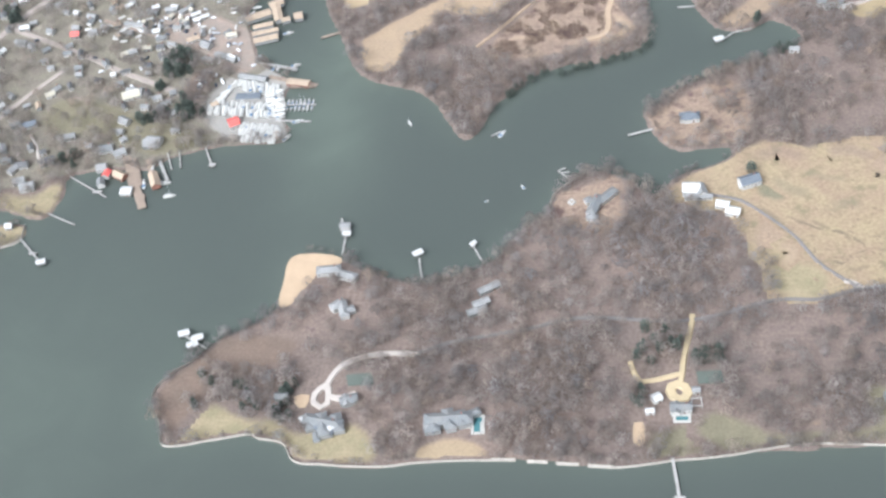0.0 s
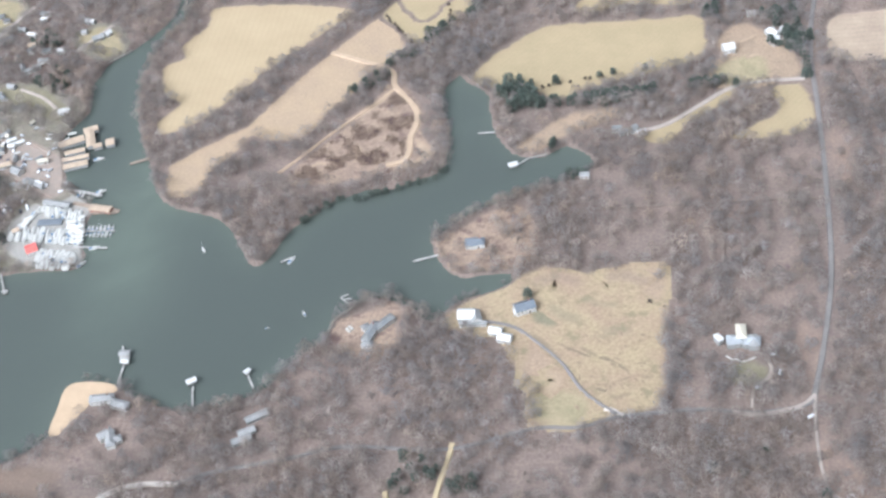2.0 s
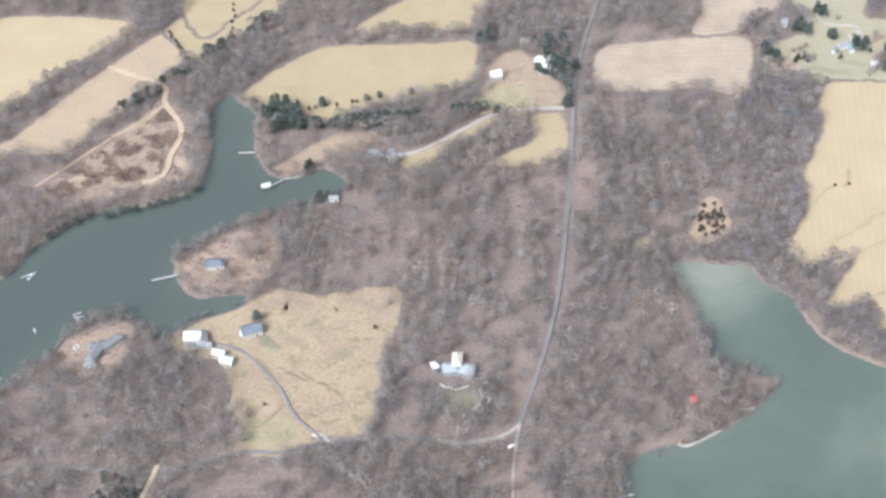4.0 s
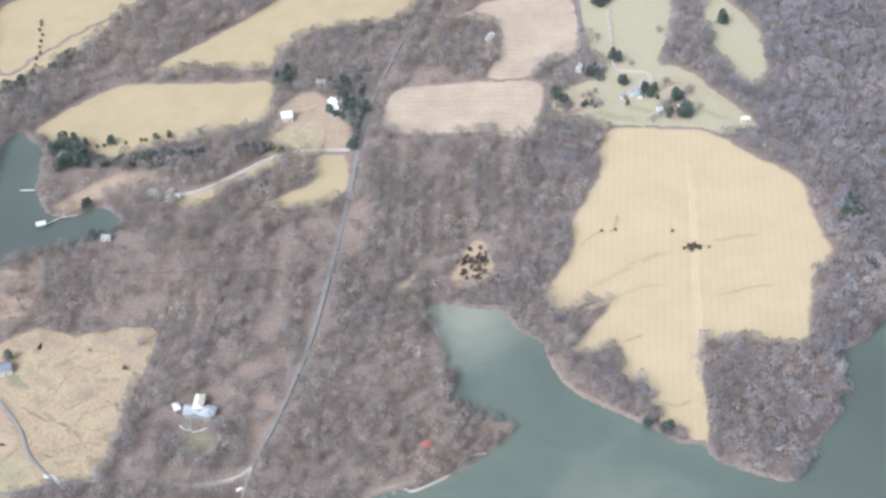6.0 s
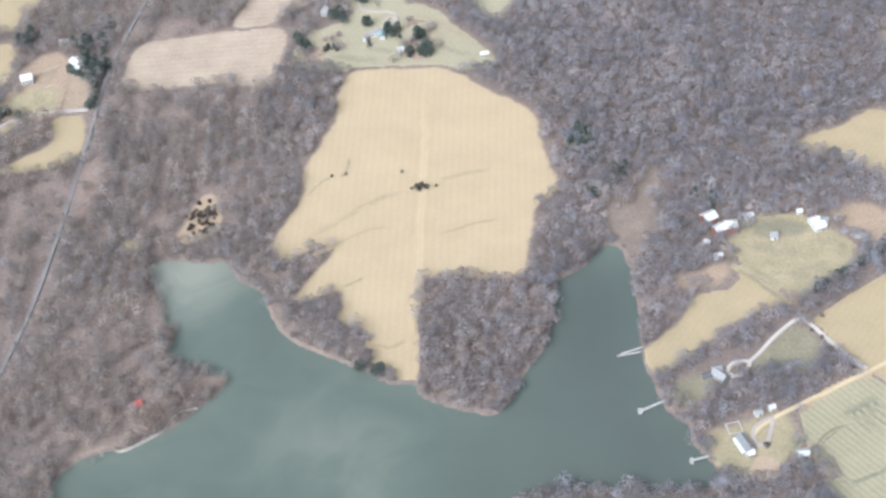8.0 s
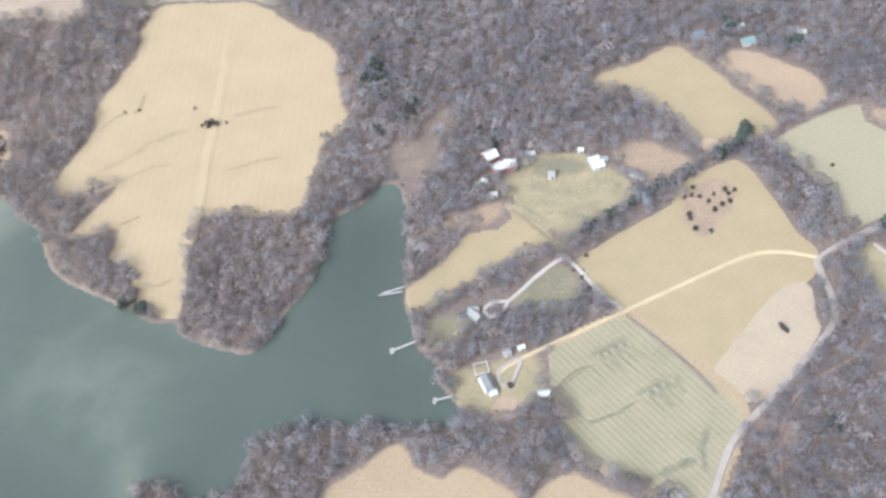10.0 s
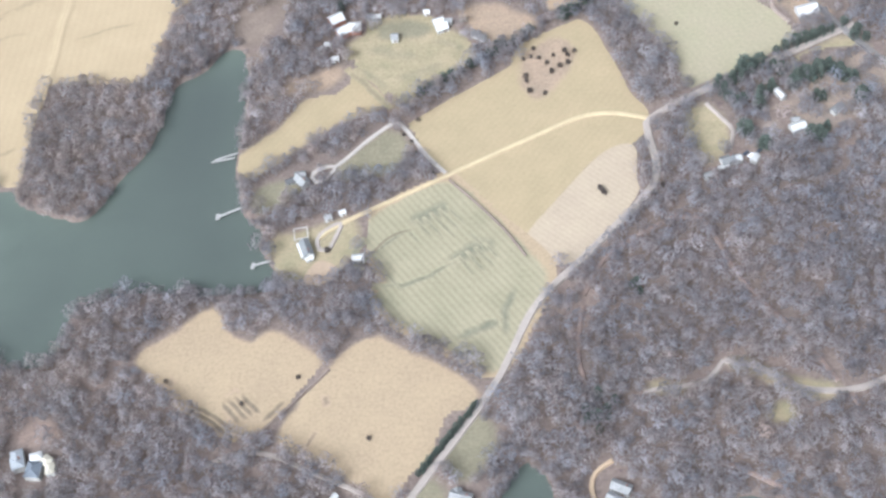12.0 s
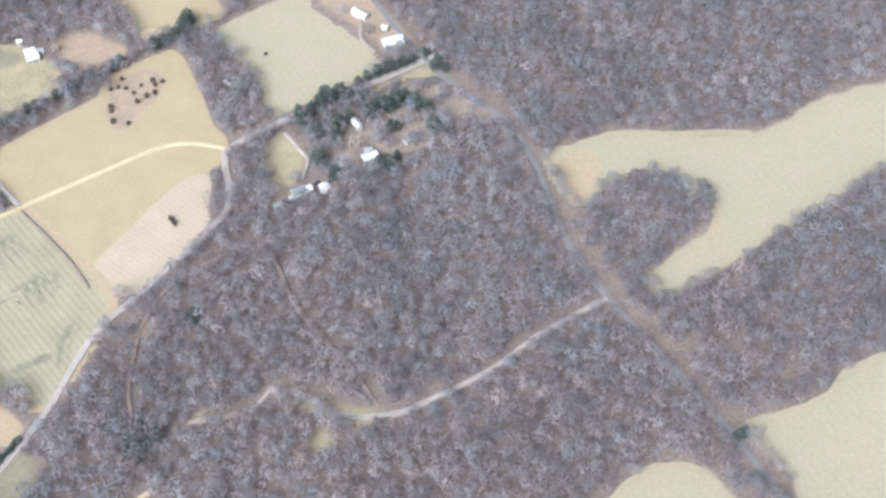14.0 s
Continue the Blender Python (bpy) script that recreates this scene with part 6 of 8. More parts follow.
# boats, vans and trailers in the lots west of the yard
for k in range(34):
    x, y = np.array((-454.9, 406.7)) + RNG.normal(0, 1, 2) * (9, 4)
    if k % 3:
        boat(x, y, RNG.uniform(-40, 60), RNG.uniform(2.2, 3.6), 2, 0.25, "in a gravel lot", "boats stored in the town lots")
    else:
        car(x, y, RNG.uniform(0, 180), int(RNG.integers(3)))
for k in range(26):
    x, y = np.array((-427.2, 406.1)) + RNG.normal(0, 1, 2) * (13, 8)
    (boat(x, y, RNG.uniform(0, 180), 2.6, 2, 0.25, "in a gravel lot", "boats stored in the town lots") if k % 2 else car(x, y, RNG.uniform(0, 180), int(RNG.integers(3))))
for k in range(9):
    car(*(np.array((-417.0, 371.7)) + (RNG.uniform(-5, 5), RNG.uniform(-3, 3))), RNG.choice([20, 110]), int(RNG.integers(3)))

# boatyard: rows of stored boats round the yard
for a, b, n, turn in (((-407.7, 372.4), (-390.6, 368.8), 13, 95), ((-404.0, 369.6), (-391.4, 366.6), 9, 95), ((-390.1, 366.9), (-386.8, 352.5), 9, 15), ((-392.6, 364.4), (-390.0, 353.2), 8, 15), ((-415.1, 357.7), (-391.5, 353.8), 18, 95),
                      ((-413.1, 360.1), (-408.6, 370.8), 10, 40), ((-409.7, 360.6), (-394.0, 358.2), 11, 95), ((-400.8, 348.0), (-387.6, 345.8), 13, 80), ((-400.4, 345.0), (-385.7, 343.4), 14, 80), ((-398.6, 341.9), (-387.1, 340.7), 11, 80)):
    for u in np.linspace(0, 1, n):
        x, y = np.array(a) * (1 - u) + np.array(b) * u + RNG.normal(0, 0.3, 2)
        boat(x, y, turn + RNG.normal(0, 7), RNG.uniform(3.4, 4.8), 2 if RNG.uniform() < 0.85 else 0, 0.25, "in the boatyard", "boats stored in the boatyard")
house("low blue-grey boatyard shed", [([(-405.8, 364.3), (-396.6, 364.6)], 3.0, 1.0)], BLUEROOF, GREYWALL, "shed", "boat_shed", chimney=False, clear=0.2, pitch=0.1, openings=False)
house("tan-roofed building on the timber wharf", [([(-387.4, 371.9), (-379.0, 370.3)], 3.0, 1.4)], TANROOF, BRICKWALL, "wharf house", "wharf_house", clear=0.2, chimney=False, pitch=0.1)
house("red-roofed boatyard workshop with white walls", [([(-405.2, 348.1), (-401.8, 349.9)], 4.6, 2.2)], REDROOF, WHITEWALL, "workshop", "workshop", chimney=False, clear=0.5, pitch=0.25)
house("long pale boatyard shed", [([(-406.8, 375.6), (-395.8, 373.2)], 2.6, 1.6)], PALEROOF, GREYWALL, "shed", "boat_shed", chimney=False, clear=0.3, pitch=0.3)
# covered slips over the creek
for ends, w in (([(-410.9, 409.5), (-401.9, 414.1)], 3.8), ([(-403.0, 418.1), (-397.9, 420.4)], 3.2), ([(-400.7, 418.3), (-397.1, 408.1)], 3.4), ([(-406.9, 404.4), (-399.5, 406.5)], 2.4), ([(-396.2, 408.1), (-393.2, 409.3)], 2.4), ([(-406.5, 400.1), (-396.7, 402.8)], 2.2), ([(-405.1, 395.9), (-396.1, 398.6)], 3.0), ([(-391.6, 410.3), (-388.5, 411.2)], 4.0)):
    house("tan-roofed open boat shed standing in the creek", [(ends, w, 1.6)], TANROOF, GREYWALL, "boat shed", "boat_shed", chimney=False, clear=0.3, pitch=0.2, openings=False)
dock([(-400.5, 384.2), (-385.3, 379.6)], 1.4, heads=[(*(-386.6, 381.0), 4.0, 1.2, 80), (*(-392.8, 380.6), 3.5, 1.0, 80)])
dock([(-395.6, 375.8), (-376.3, 370.2)], 2.0, "broad brown timber wharf on piles", BROWNDECK, heads=[(*(-381.9, 370.4), 8, 3.0, 0)])
dock([(-390.3, 360.0), (-374.8, 359.5)], 0.8)
dock([(-389.1, 351.3), (-375.4, 350.3)], 0.9)
for k in range(7):
    for v, a in ((-9, 90), (9, -90)):
        x, y = (-385.6, 359.8)
        boat(x + k * 1.55, y - v * 0.22, a + RNG.normal(0, 5), RNG.uniform(2.4, 3.2), int(RNG.uniform() < 0.3), where="moored at a marina pier", group="boats at the marina")
for spot in ((-382.8, 342.1), (-380.3, 350.7), (-386.4, 382.3), (-394.3, 381.3), (-392.7, 401.9)):
    boat(*spot, RNG.uniform(0, 90), 4.2, 0, where="moored at a marina pier", group="boats at the marina")
# old wharf and restaurant pier
dock([(-438.7, 331.6), (-433.6, 318.5)], 5.0, "broad tan timber wharf on piles", BROWNDECK, heads=[(*(-429.6, 310.8), 6.0, 2.4, 100)])
house("brown-roofed wharf building on timber piles", [([(-428.2, 323.5), (-425.3, 316.9)], 3.2, 1.6)], TANROOF, BRICKWALL, "wharf house", "wharf_house", clear=0.2, chimney=False)
house("white square building on the wharf", [([(-437.8, 315.2), (-434.0, 315.1)], 3.4, 1.4)], WHITEROOF, WHITEWALL, "wharf house", "wharf_house", clear=0.2, chimney=False, pitch=0.15)
house("small brown shed on the wharf", [([(-442.5, 324.4), (-438.3, 322.0)], 3.0, 1.4)], TANROOF, BRICKWALL, "wharf house", "wharf_house", clear=0.2, chimney=False)
dock([(-432.2, 331.4), (-424.5, 319.7)], 0.8)
for spot, a in (((-430.8, 319.6), 100), ((-423.1, 319.7), 15), ((-419.9, 313.4), 10), ((-429.4, 327.0), 95)):
    boat(*spot, a, 4.4, 1 if a < 20 else 0, where="moored beside the wharf", group="boats at the wharf")

dock([(-440.7, 333.3), (-434.4, 320.1), (-428.3, 307.4)], 3.0, "broad brown timber pier on posts", BROWNDECK).location.z = 0.07
dock([(-432.1, 331.6), (-425.9, 316.9)], 2.2, "brown timber pier on posts", BROWNDECK).location.z = 0.11
dock([(-428.0, 331.5), (-422.3, 320.8)], 1.2).location.z = 0.15
for a, b, n in (((-441.0, 411.3), (-405.6, 388.8), 22), ((-460.7, 405.1), (-423.7, 417.6), 16), ((-423.0, 376.3), (-414.0, 385.8), 8)):
    for u in np.linspace(0, 1, n):
        x, y = np.array(a) * (1 - u) + np.array(b) * u + RNG.normal(0, 4.0, 2)
        if u % 0.3 < 0.1:
            hut(x, y, RNG.uniform(1.6, 3.0), 1.5, RNG.uniform(0, 180), TOWN_ROOFS[str(RNG.choice(list("tgcp")))], "low shed in a crowded boat lot", GREYWALL, category="shed", name="shed", clear=0.3, openings=False)
        else:
            car(x, y, RNG.uniform(0, 180), int(RNG.integers(3)))

# piers of the river shores
dock([(-412.1, 337.7), (-407.3, 327.3)], 0.6, heads=[(*(-407.6, 328.5), 2, 1.6, 0)])
dock([(-421.5, 336.1), (-419.0, 327.3)], 0.5)
dock([(-425.7, 335.1), (-422.2, 326.5)], 0.5)
dock([(-459.3, 323.6), (-443.1, 313.0)], 0.6, heads=[(*(-447.1, 315.7), 3.2, 1.2, 0)])
dock([(-462.4, 305.3), (-451.0, 299.7)], 0.6)
dock([(-468.9, 293.2), (-458.1, 282.0)], 0.7, heads=[(*(-462.2, 286.2), 2.6, 1.0, 0)])
boat_lift(*(-457.5, 281.5), 20, 3.0)
dock([(-353.7, 284.6), (-353.8, 292.8), (-356.4, 301.2)], 0.6, heads=[(*(-354.4, 295.9), 3.4, 1.2, 0)])
boat_lift(*(-354.4, 296.9), 0, 3.6, PALEROOF)
boat_lift(*(-353.3, 293.3), 0, 2.6)
dock([(-325.9, 274.0), (-327.3, 279.9), (-327.8, 282.8)], 0.6)
boat_lift(*(-328.4, 284.3), 30, 3.2)
dock([(-307.3, 281.7), (-310.4, 287.7)], 0.6)
boat_lift(*(-310.5, 288.2), 50, 2.2)
dock([(-391.5, 244.9), (-396.0, 247.7), (-400.3, 250.4)], 0.7, heads=[(*(-395.8, 247.7), 4, 0.9, 40)])
for spot in ((-399.9, 250.4), (-396.1, 245.8), (-395.0, 248.6)):
    boat_lift(*spot, 20, 3.4)
dock([(-247.0, 205.9), (-245.7, 196.9), (-244.6, 186.9)], 0.9, heads=[(*(-245.1, 192.9), 3, 1.0, 0)])
dock([(-279.6, 317.6), (-284.5, 322.6), (-281.9, 323.9)], 0.6, heads=[(*(-281.7, 321.7), 2.4, 0.6, 10)])
dock([(-252.6, 342.5), (-261.1, 339.6)], 0.9)
dock([(-237.1, 409.9), (-243.5, 409.6)], 0.8)
dock([(-216.8, 395.8), (-223.4, 393.8), (-228.3, 389.2)], 0.6)
boat_lift(*(-229.1, 389.2), 20, 3.4)
dock([(-371.4, 401.3), (-378.9, 398.2)], 1.2, "dark brown broken wharf on piles", BROWNDECK)
dock([(-96.4, 230.4), (-86.9, 232.4), (-75.6, 234.6)], 0.9, heads=[(*(-76.3, 234.6), 2.6, 2.0, 0)])
dock([(76.4, 299.4), (69.0, 298.1)], 0.6)
dock([(81.9, 279.8), (73.3, 275.8)], 0.8, heads=[(*(73.7, 276.0), 2.0, 1.4, 90)])
dock([(91.7, 258.3), (85.9, 256.8)], 0.7, heads=[(*(86.5, 256.8), 2.0, 1.2, 80)])
dock([(77.1, 301.3), (70.0, 298.9)], 0.6)
dock([(-397.7, 474.9), (-406.8, 465.7)], 0.6)
dock([(-305.2, 342.9), (-308.5, 340.6)], 0.6)
for spot, a, l, k in (((-338.7, 348.6), 120, 3.0, 1), ((-304.9, 342.0), 60, 4.0, 0), ((-296.1, 315.5), 120, 2.6, 0), ((-307.8, 309.1), 20, 1.6, 0), ((-98.2, 251.4), 10, 2.8, 0)):
    boat(*spot, a, l, k, where="moored on open water", group="boats at moorings")

# ---- sea walls ----
wall_stones([(-188.4, 211.5), (-208.0, 211.5), (-222.0, 209.4), (-232.9, 207.1), (-247.0, 205.2), (-261.1, 202.8), (-270.7, 203.2)], 0.34, "pale stone sea wall along the lawns")
wall_stones([(-291.3, 204.8), (-309.5, 204.1), (-319.3, 203.3), (-330.6, 201.7), (-345.7, 202.1), (-356.0, 203.2), (-360.5, 209.4), (-368.6, 211.1), (-371.5, 212.5), (-383.2, 210.0), (-396.6, 208.0), (-399.5, 215.0), (-404.8, 226.6), (-401.2, 234.3), (-393.3, 241.7)], 0.34, "pale stone sea wall round the point")
for ends in ([(-298.1, 204.8), (-291.3, 204.8)], [(-288.0, 204.4), (-281.9, 204.2)], [(-279.6, 203.8), (-273.2, 203.6)], [(-270.7, 203.2), (-263.7, 203.0)]):
    wall_stones(ends, 0.9, "short straight breakwater of pale stone", "breakwater", 0.7)
wall_stones([(-83.6, 270.8), (-80.2, 270.3), (-69.6, 277.2), (-67.7, 281.3), (-64.8, 284.0), (-60.0, 285.3)], 0.6, "pale rubble breakwater along the cove", "breakwater", 0.6)
wall_stones([(-475.1, 289.3), (-469.2, 292.7), (-469.3, 299.7)], 0.6, "low stone edge of a point")
wall_stones([(-287.2, 304.1), (-284.8, 312.4), (-280.0, 317.6)], 0.6, "low stone edge of a small point")
wall_stones([(-174.4, 210.0), (-185.6, 211.3), (-200.0, 211.8), (-212.9, 211.2), (-231.8, 207.2)], 0.34, "pale stone sea wall along the lawns")

# ---- houses of the southern peninsula ----
house("large grey-roofed mansion with many wings by a lawn", [([(-355.0, 217.0), (-343.2, 214.7)], 3.6, 2.2), ([(-350.1, 219.1), (-347.8, 211.0)], 3.2, 2.1), ([(-345.6, 218.8), (-343.6, 212.7)], 3.0, 2.0), ([(-354.3, 218.3), (-352.6, 213.3)], 2.6, 1.8), ([(-351.9, 215.0), (-345.3, 212.6)], 2.4, 1.6, BLUEROOF), ([(-350.8, 212.6), (-350.0, 209.7)], 1.8, 1.2), ([(-356.0, 218.2), (-354.7, 216.2)], 1.6, 1.2, WHITEROOF), ([(-346.9, 214.2), (-345.7, 213.0)], 1.4, 2.3, WHITEROOF)], GREYROOF, GREYWALL, hip=True)
house("grey house at the end of a forecourt", [([(-345.0, 223.8), (-340.9, 224.7)], 2.4, 1.8), ([(-343.9, 225.9), (-342.7, 222.6)], 2.2, 1.7, PALEROOF)], GREYROOF, GREYWALL)
house("large grey mansion with pale terraces", [([(-318.7, 216.7), (-304.5, 218.1)], 4.0, 2.3), ([(-312.4, 220.8), (-310.4, 213.9)], 3.2, 2.2), ([(-318.5, 214.2), (-313.9, 215.1)], 3.4, 1.8), ([(-316.8, 219.1), (-315.3, 213.1)], 2.6, 2.0), ([(-308.5, 220.3), (-307.2, 215.2)], 2.6, 2.1), ([(-317.6, 215.5), (-315.0, 213.5)], 2.0, 1.4, BLUEROOF), ([(-306.2, 218.9), (-302.7, 220.9)], 2.2, 1.8, GREYROOF), ([(-309.8, 217.6), (-308.7, 216.8)], 1.4, 2.5, WHITEROOF)], GREYROOF, GREYWALL, hip=True)
dock([(-313.7, 215.5), (-304.6, 215.6), (-304.1, 213.6), (-301.8, 213.7), (-302.1, 217.7)], 0.5, "low white terrace wall before a mansion", PAVING)
pool(((-303.2, 219.3), (-302.8, 214.1), 2.4))
house("pale beach house beside the sand spit", [([(-360.7, 276.2), (-353.0, 277.1)], 3.0, 2.0), ([(-353.0, 275.1), (-347.2, 273.4)], 2.8, 1.8)], PALEROOF, WHITEWALL, hip=True)
house("pale house with angled wings in the trees", [([(-353.4, 260.2), (-349.8, 263.5)], 2.8, 1.9), ([(-350.5, 263.1), (-348.5, 256.9)], 2.8, 1.8), ([(-348.8, 259.3), (-346.1, 260.7)], 2.4, 1.5)], PALEROOF, WHITEWALL, hip=True)
for ends in ([(-306.9, 267.2), (-300.7, 271.2)], [(-308.2, 261.8), (-303.4, 264.3)], [(-309.7, 258.3), (-303.9, 261.1)]):
    house("long low grey building in the woods", [(ends, 2.2, 1.4)], PALEROOF, GREYWALL, "outbuilding", "outbuilding", chimney=False, pitch=0.2)
house("grey house with a terrace and pool", [([(-247.5, 222.4), (-241.4, 222.7)], 2.6, 2.2), ([(-245.9, 224.0), (-245.9, 220.4)], 2.4, 2.0)], GREYROOF, WHITEWALL)
pool(((-245.9, 219.6), (-242.4, 219.7), 1.4))
hut(*(-251.4, 226.2), 2.6, 2.6, 30, WHITEROOF, "white octagonal garden pavilion", category="pavilion", name="pavilion")
hut(*(-253.3, 221.5), 2.4, 1.4, 5, WHITEROOF, "small white garden shed", category="shed", name="shed")
hut(*(-240.0, 229.2), 2.2, 1.8, 5, PALEROOF, "pale garage beside a round drive", category="garage", name="garage")
hut(*(-363.5, 225.7), 4.0, 2.4, 0, GREYROOF, "grey guest house under evergreens", GREYWALL)
hut(*(-342.0, 225.1), 4.0, 2.6, 10, GREYROOF, "grey garage at the end of a drive", GREYWALL, category="garage", name="garage")
for pts in ([(-345.2, 234.9), (-337.2, 235.8), (-336.0, 231.5), (-343.9, 230.6)], [(-239.9, 236.9), (-232.6, 237.4), (-231.8, 232.8), (-239.3, 232.3)]):
    c = np.array(pts)
    square = [tuple(c[k] * (1 - u) + c[(k + 1) % 4] * u) for k in range(4) for u in (0.04, 0.5, 0.96)]
    field(square, COURT, "green tennis court", name="tennis_court", rough=0.0, category="tennis court")
field([(-360.0, 226.2), (-355.3, 227.1), (-355.9, 222.4), (-358.0, 222.4)], SAND, "sandy parking patch", rough=0.2)


def pergola(x, y, size, turn, label="white square garden frame"):
    root = new("pergola", None)
    root.matrix_world = pose(x, y, 0, 0, 0, turn)
    for sx in (-0.5, 0.5):
        for sy in (-0.5, 0.5):
            part("post", boxed(sx * size, sy * size, 0.6, 0.16, 0.16, 1.2), WHITEWALL, root)
        part("beam", boxed(0, sx * size, 1.25, size + 0.3, 0.22, 0.16), WHITEWALL, root)
        part("beam", boxed(sx * size, 0, 1.25, 0.22, size - 0.3, 0.14), WHITEWALL, root)
    CLEAR[(GX - x) ** 2 + (GY - y) ** 2 < (size + 1) ** 2] = True
    return tagged(root, label, "pergola")


pergola(*(-239.9, 224.9), 2.8, 4)
pergola(*(-129.4, 215.0), 3.4, 8)
pergola(*(100.1, 267.3), 4.0, 10)
house("grey waterside house behind a lawn", [([(-187.2, 226.5), (-181.4, 227.5)], 3.6, 2.0), ([(-185.8, 228.9), (-184.7, 223.8)], 2.8, 1.8), ([(-183.8, 228.2), (-180.1, 229.4)], 2.6, 1.7)], GREYROOF, GREYWALL)
pool(((-181.9, 217.2), (-177.6, 217.4), 2.0))
road([(-181.2, 224.0), (-180.5, 219.0)], 0.6, PAVING, "pale garden path", name="path", clear=0.5)
house("small house in the trees", [([(-175.4, 230.0), (-171.5, 229.1)], 2.4, 1.6)], DARKROOF, WHITEWALL)
house("white and slate house near the shore", [([(-146.3, 225.1), (-140.6, 224.2)], 3.0, 1.8), ([(-142.5, 226.8), (-142.2, 223.3)], 2.4, 1.6)], DARKROOF, WHITEWALL)
house("white and grey house on the point", [([(-119.3, 223.2), (-111.9, 222.7)], 2.8, 1.7)], GREYROOF, WHITEWALL)
house("small grey cottage by the drive", [([(-109.6, 233.2), (-106.7, 234.9)], 2.6, 1.6)], PALEROOF, WHITEWALL)
house("small tan cottage by the cove", [([(-104.3, 233.0), (-102.1, 233.9)], 2.2, 1.5)], TANROOF, WHITEWALL, chimney=False)
hut(*(-156.3, 214.4), 3.2, 1.3, 0, WHITEROOF, "small white shed near the shore", category="shed", name="shed", openings=False)
house("small red-roofed cabin near the cove", [([(-79.6, 286.9), (-77.5, 287.7)], 2.4, 1.4)], REDROOF, GREYWALL, "cabin", "cabin", chimney=False)
field([(-133.9, 259.4), (-125.7, 255.4), (-117.8, 243.3), (-103.6, 239.8), (-101.7, 232.0), (-109.3, 218.3), (-124.8, 213.9), (-149.5, 212.8), (-143.5, 228.3), (-132.3, 238.7)], PINKLITTER, "bare pinkish ground round the point houses", clear=False)
thin([(-133.9, 259.4), (-125.7, 255.4), (-117.8, 243.3), (-103.6, 239.8), (-100.4, 228.2), (-100.7, 209.5), (-152.4, 207.1), (-146.7, 228.2), (-132.3, 238.7)], 0.72)
field([(-115.6, 226.0), (-114.2, 231.1), (-113.2, 233.4), (-110.0, 234.7), (-108.8, 233.2), (-110.4, 231.2), (-111.2, 225.8), (-113.4, 224.9)], GRAVEL, "grey gravel forecourt", "forecourt", rough=0.2)

road([(-129.9, 239.8), (-122.8, 234.7), (-115.0, 233.8), (-109.9, 234.0)], 0.8, GRAVEL, "pale house drive among trees", clear=0.6)
for spot in ((-131.6, 238.7), (-115.2, 227.9), (-129.3, 220.3), (-147.2, 254.8), (-128.0, 221.5), (-154.0, 246.5), (-163.0, 248.0), (-117.8, 229.2)):
    pine(*spot, 3.6, True)

# ---- creek farm ----
house("white farm barn with a long lean-to", [([(-242.9, 311.7), (-237.3, 311.6)], 4.6, 2.4), ([(-237.7, 313.1), (-236.4, 308.4)], 3.4, 2.2, PALEROOF), ([(-242.3, 308.3), (-233.4, 308.6)], 1.8, 1.4, PALEROOF)], WHITEROOF, WHITEWALL, "barn", "barn", chimney=False)
house("blue-grey farmhouse with a white porch", [([(-224.3, 313.9), (-218.1, 316.4)], 4.2, 2.2), ([(-224.7, 313.4), (-223.2, 313.9)], 2.0, 1.4, WHITEROOF)], BLUEROOF, WHITEWALL)
hut(*(-230.1, 304.7), 4.2, 3.0, -14, WHITEROOF, "long white-roofed farm shed", category="shed", name="shed")
hut(*(-226.9, 301.6), 4.4, 3.2, -14, WHITEROOF, "long white-roofed farm shed", category="shed", name="shed")
pine(*(-220.4, 320.7), 4, True)
bush(*(-180.3, 317.5), 2)
stain([(-211.6, 302.2), (-204.4, 296.4), (-195.6, 293.3), (-189.5, 289.6), (-187.3, 286.0), (-190.5, 282.5)], 2.4, DITCH, "dark wet ditch across the meadow", "ditch", under=MEADOW, cover=0.85)
stain([(-199.2, 281.4), (-193.2, 279.1), (-188.8, 283.7), (-184.4, 286.0)], 2.0, DITCH, "dark wet ditch across the meadow", "ditch", under=MEADOW, cover=0.85)
house("grey house with stepped roofs on a small point", [([(-272.8, 300.5), (-269.9, 309.0)], 3.0, 2.0), ([(-270.0, 306.4), (-264.9, 312.0)], 2.6, 1.8), ([(-274.6, 306.5), (-272.5, 308.0)], 2.2, 1.6), ([(-273.9, 299.8), (-270.4, 299.2)], 2.0, 1.4, PALEROOF)], GREYROOF, WHITEWALL, hip=True)
road([(-279.4, 308.9), (-278.3, 307.6), (-279.1, 306.3), (-280.2, 307.6)], 0.6, PAVING, "pale stone ring round a fire pit", name="fire_pit_ring", closed=True)
house("blue-grey roofed house on a wooded point", [([(-243.4, 346.8), (-236.7, 347.2)], 3.4, 2.0), ([(-241.1, 349.1), (-240.5, 345.0)], 2.6, 1.8)], BLUEROOF, WHITEWALL, hip=True)
house("big white house with hipped roofs and a tall cream wing", [([(-159.7, 299.0), (-157.9, 300.0)], 3.0, 2.4, WHITEROOF), ([(-156.4, 298.3), (-151.4, 298.9)], 3.6, 2.0), ([(-151.1, 298.4), (-146.1, 298.0)], 3.8, 2.0), ([(-151.9, 304.3), (-151.8, 298.4)], 3.0, 3.0, CREAMROOF), ([(-155.1, 300.3), (-154.9, 296.4)], 2.4, 2.2), ([(-148.3, 300.4), (-148.1, 295.6)], 2.6, 2.2, PALEROOF)], PALEBLUE, GREYWALL, hip=True)
for spot, a in (((-142.1, 293.6), 20), ((-140.9, 286.1), 70), ((-148.0, 279.8), 10), ((-133.3, 268.3), 40)):
    car(*spot, a, 0)
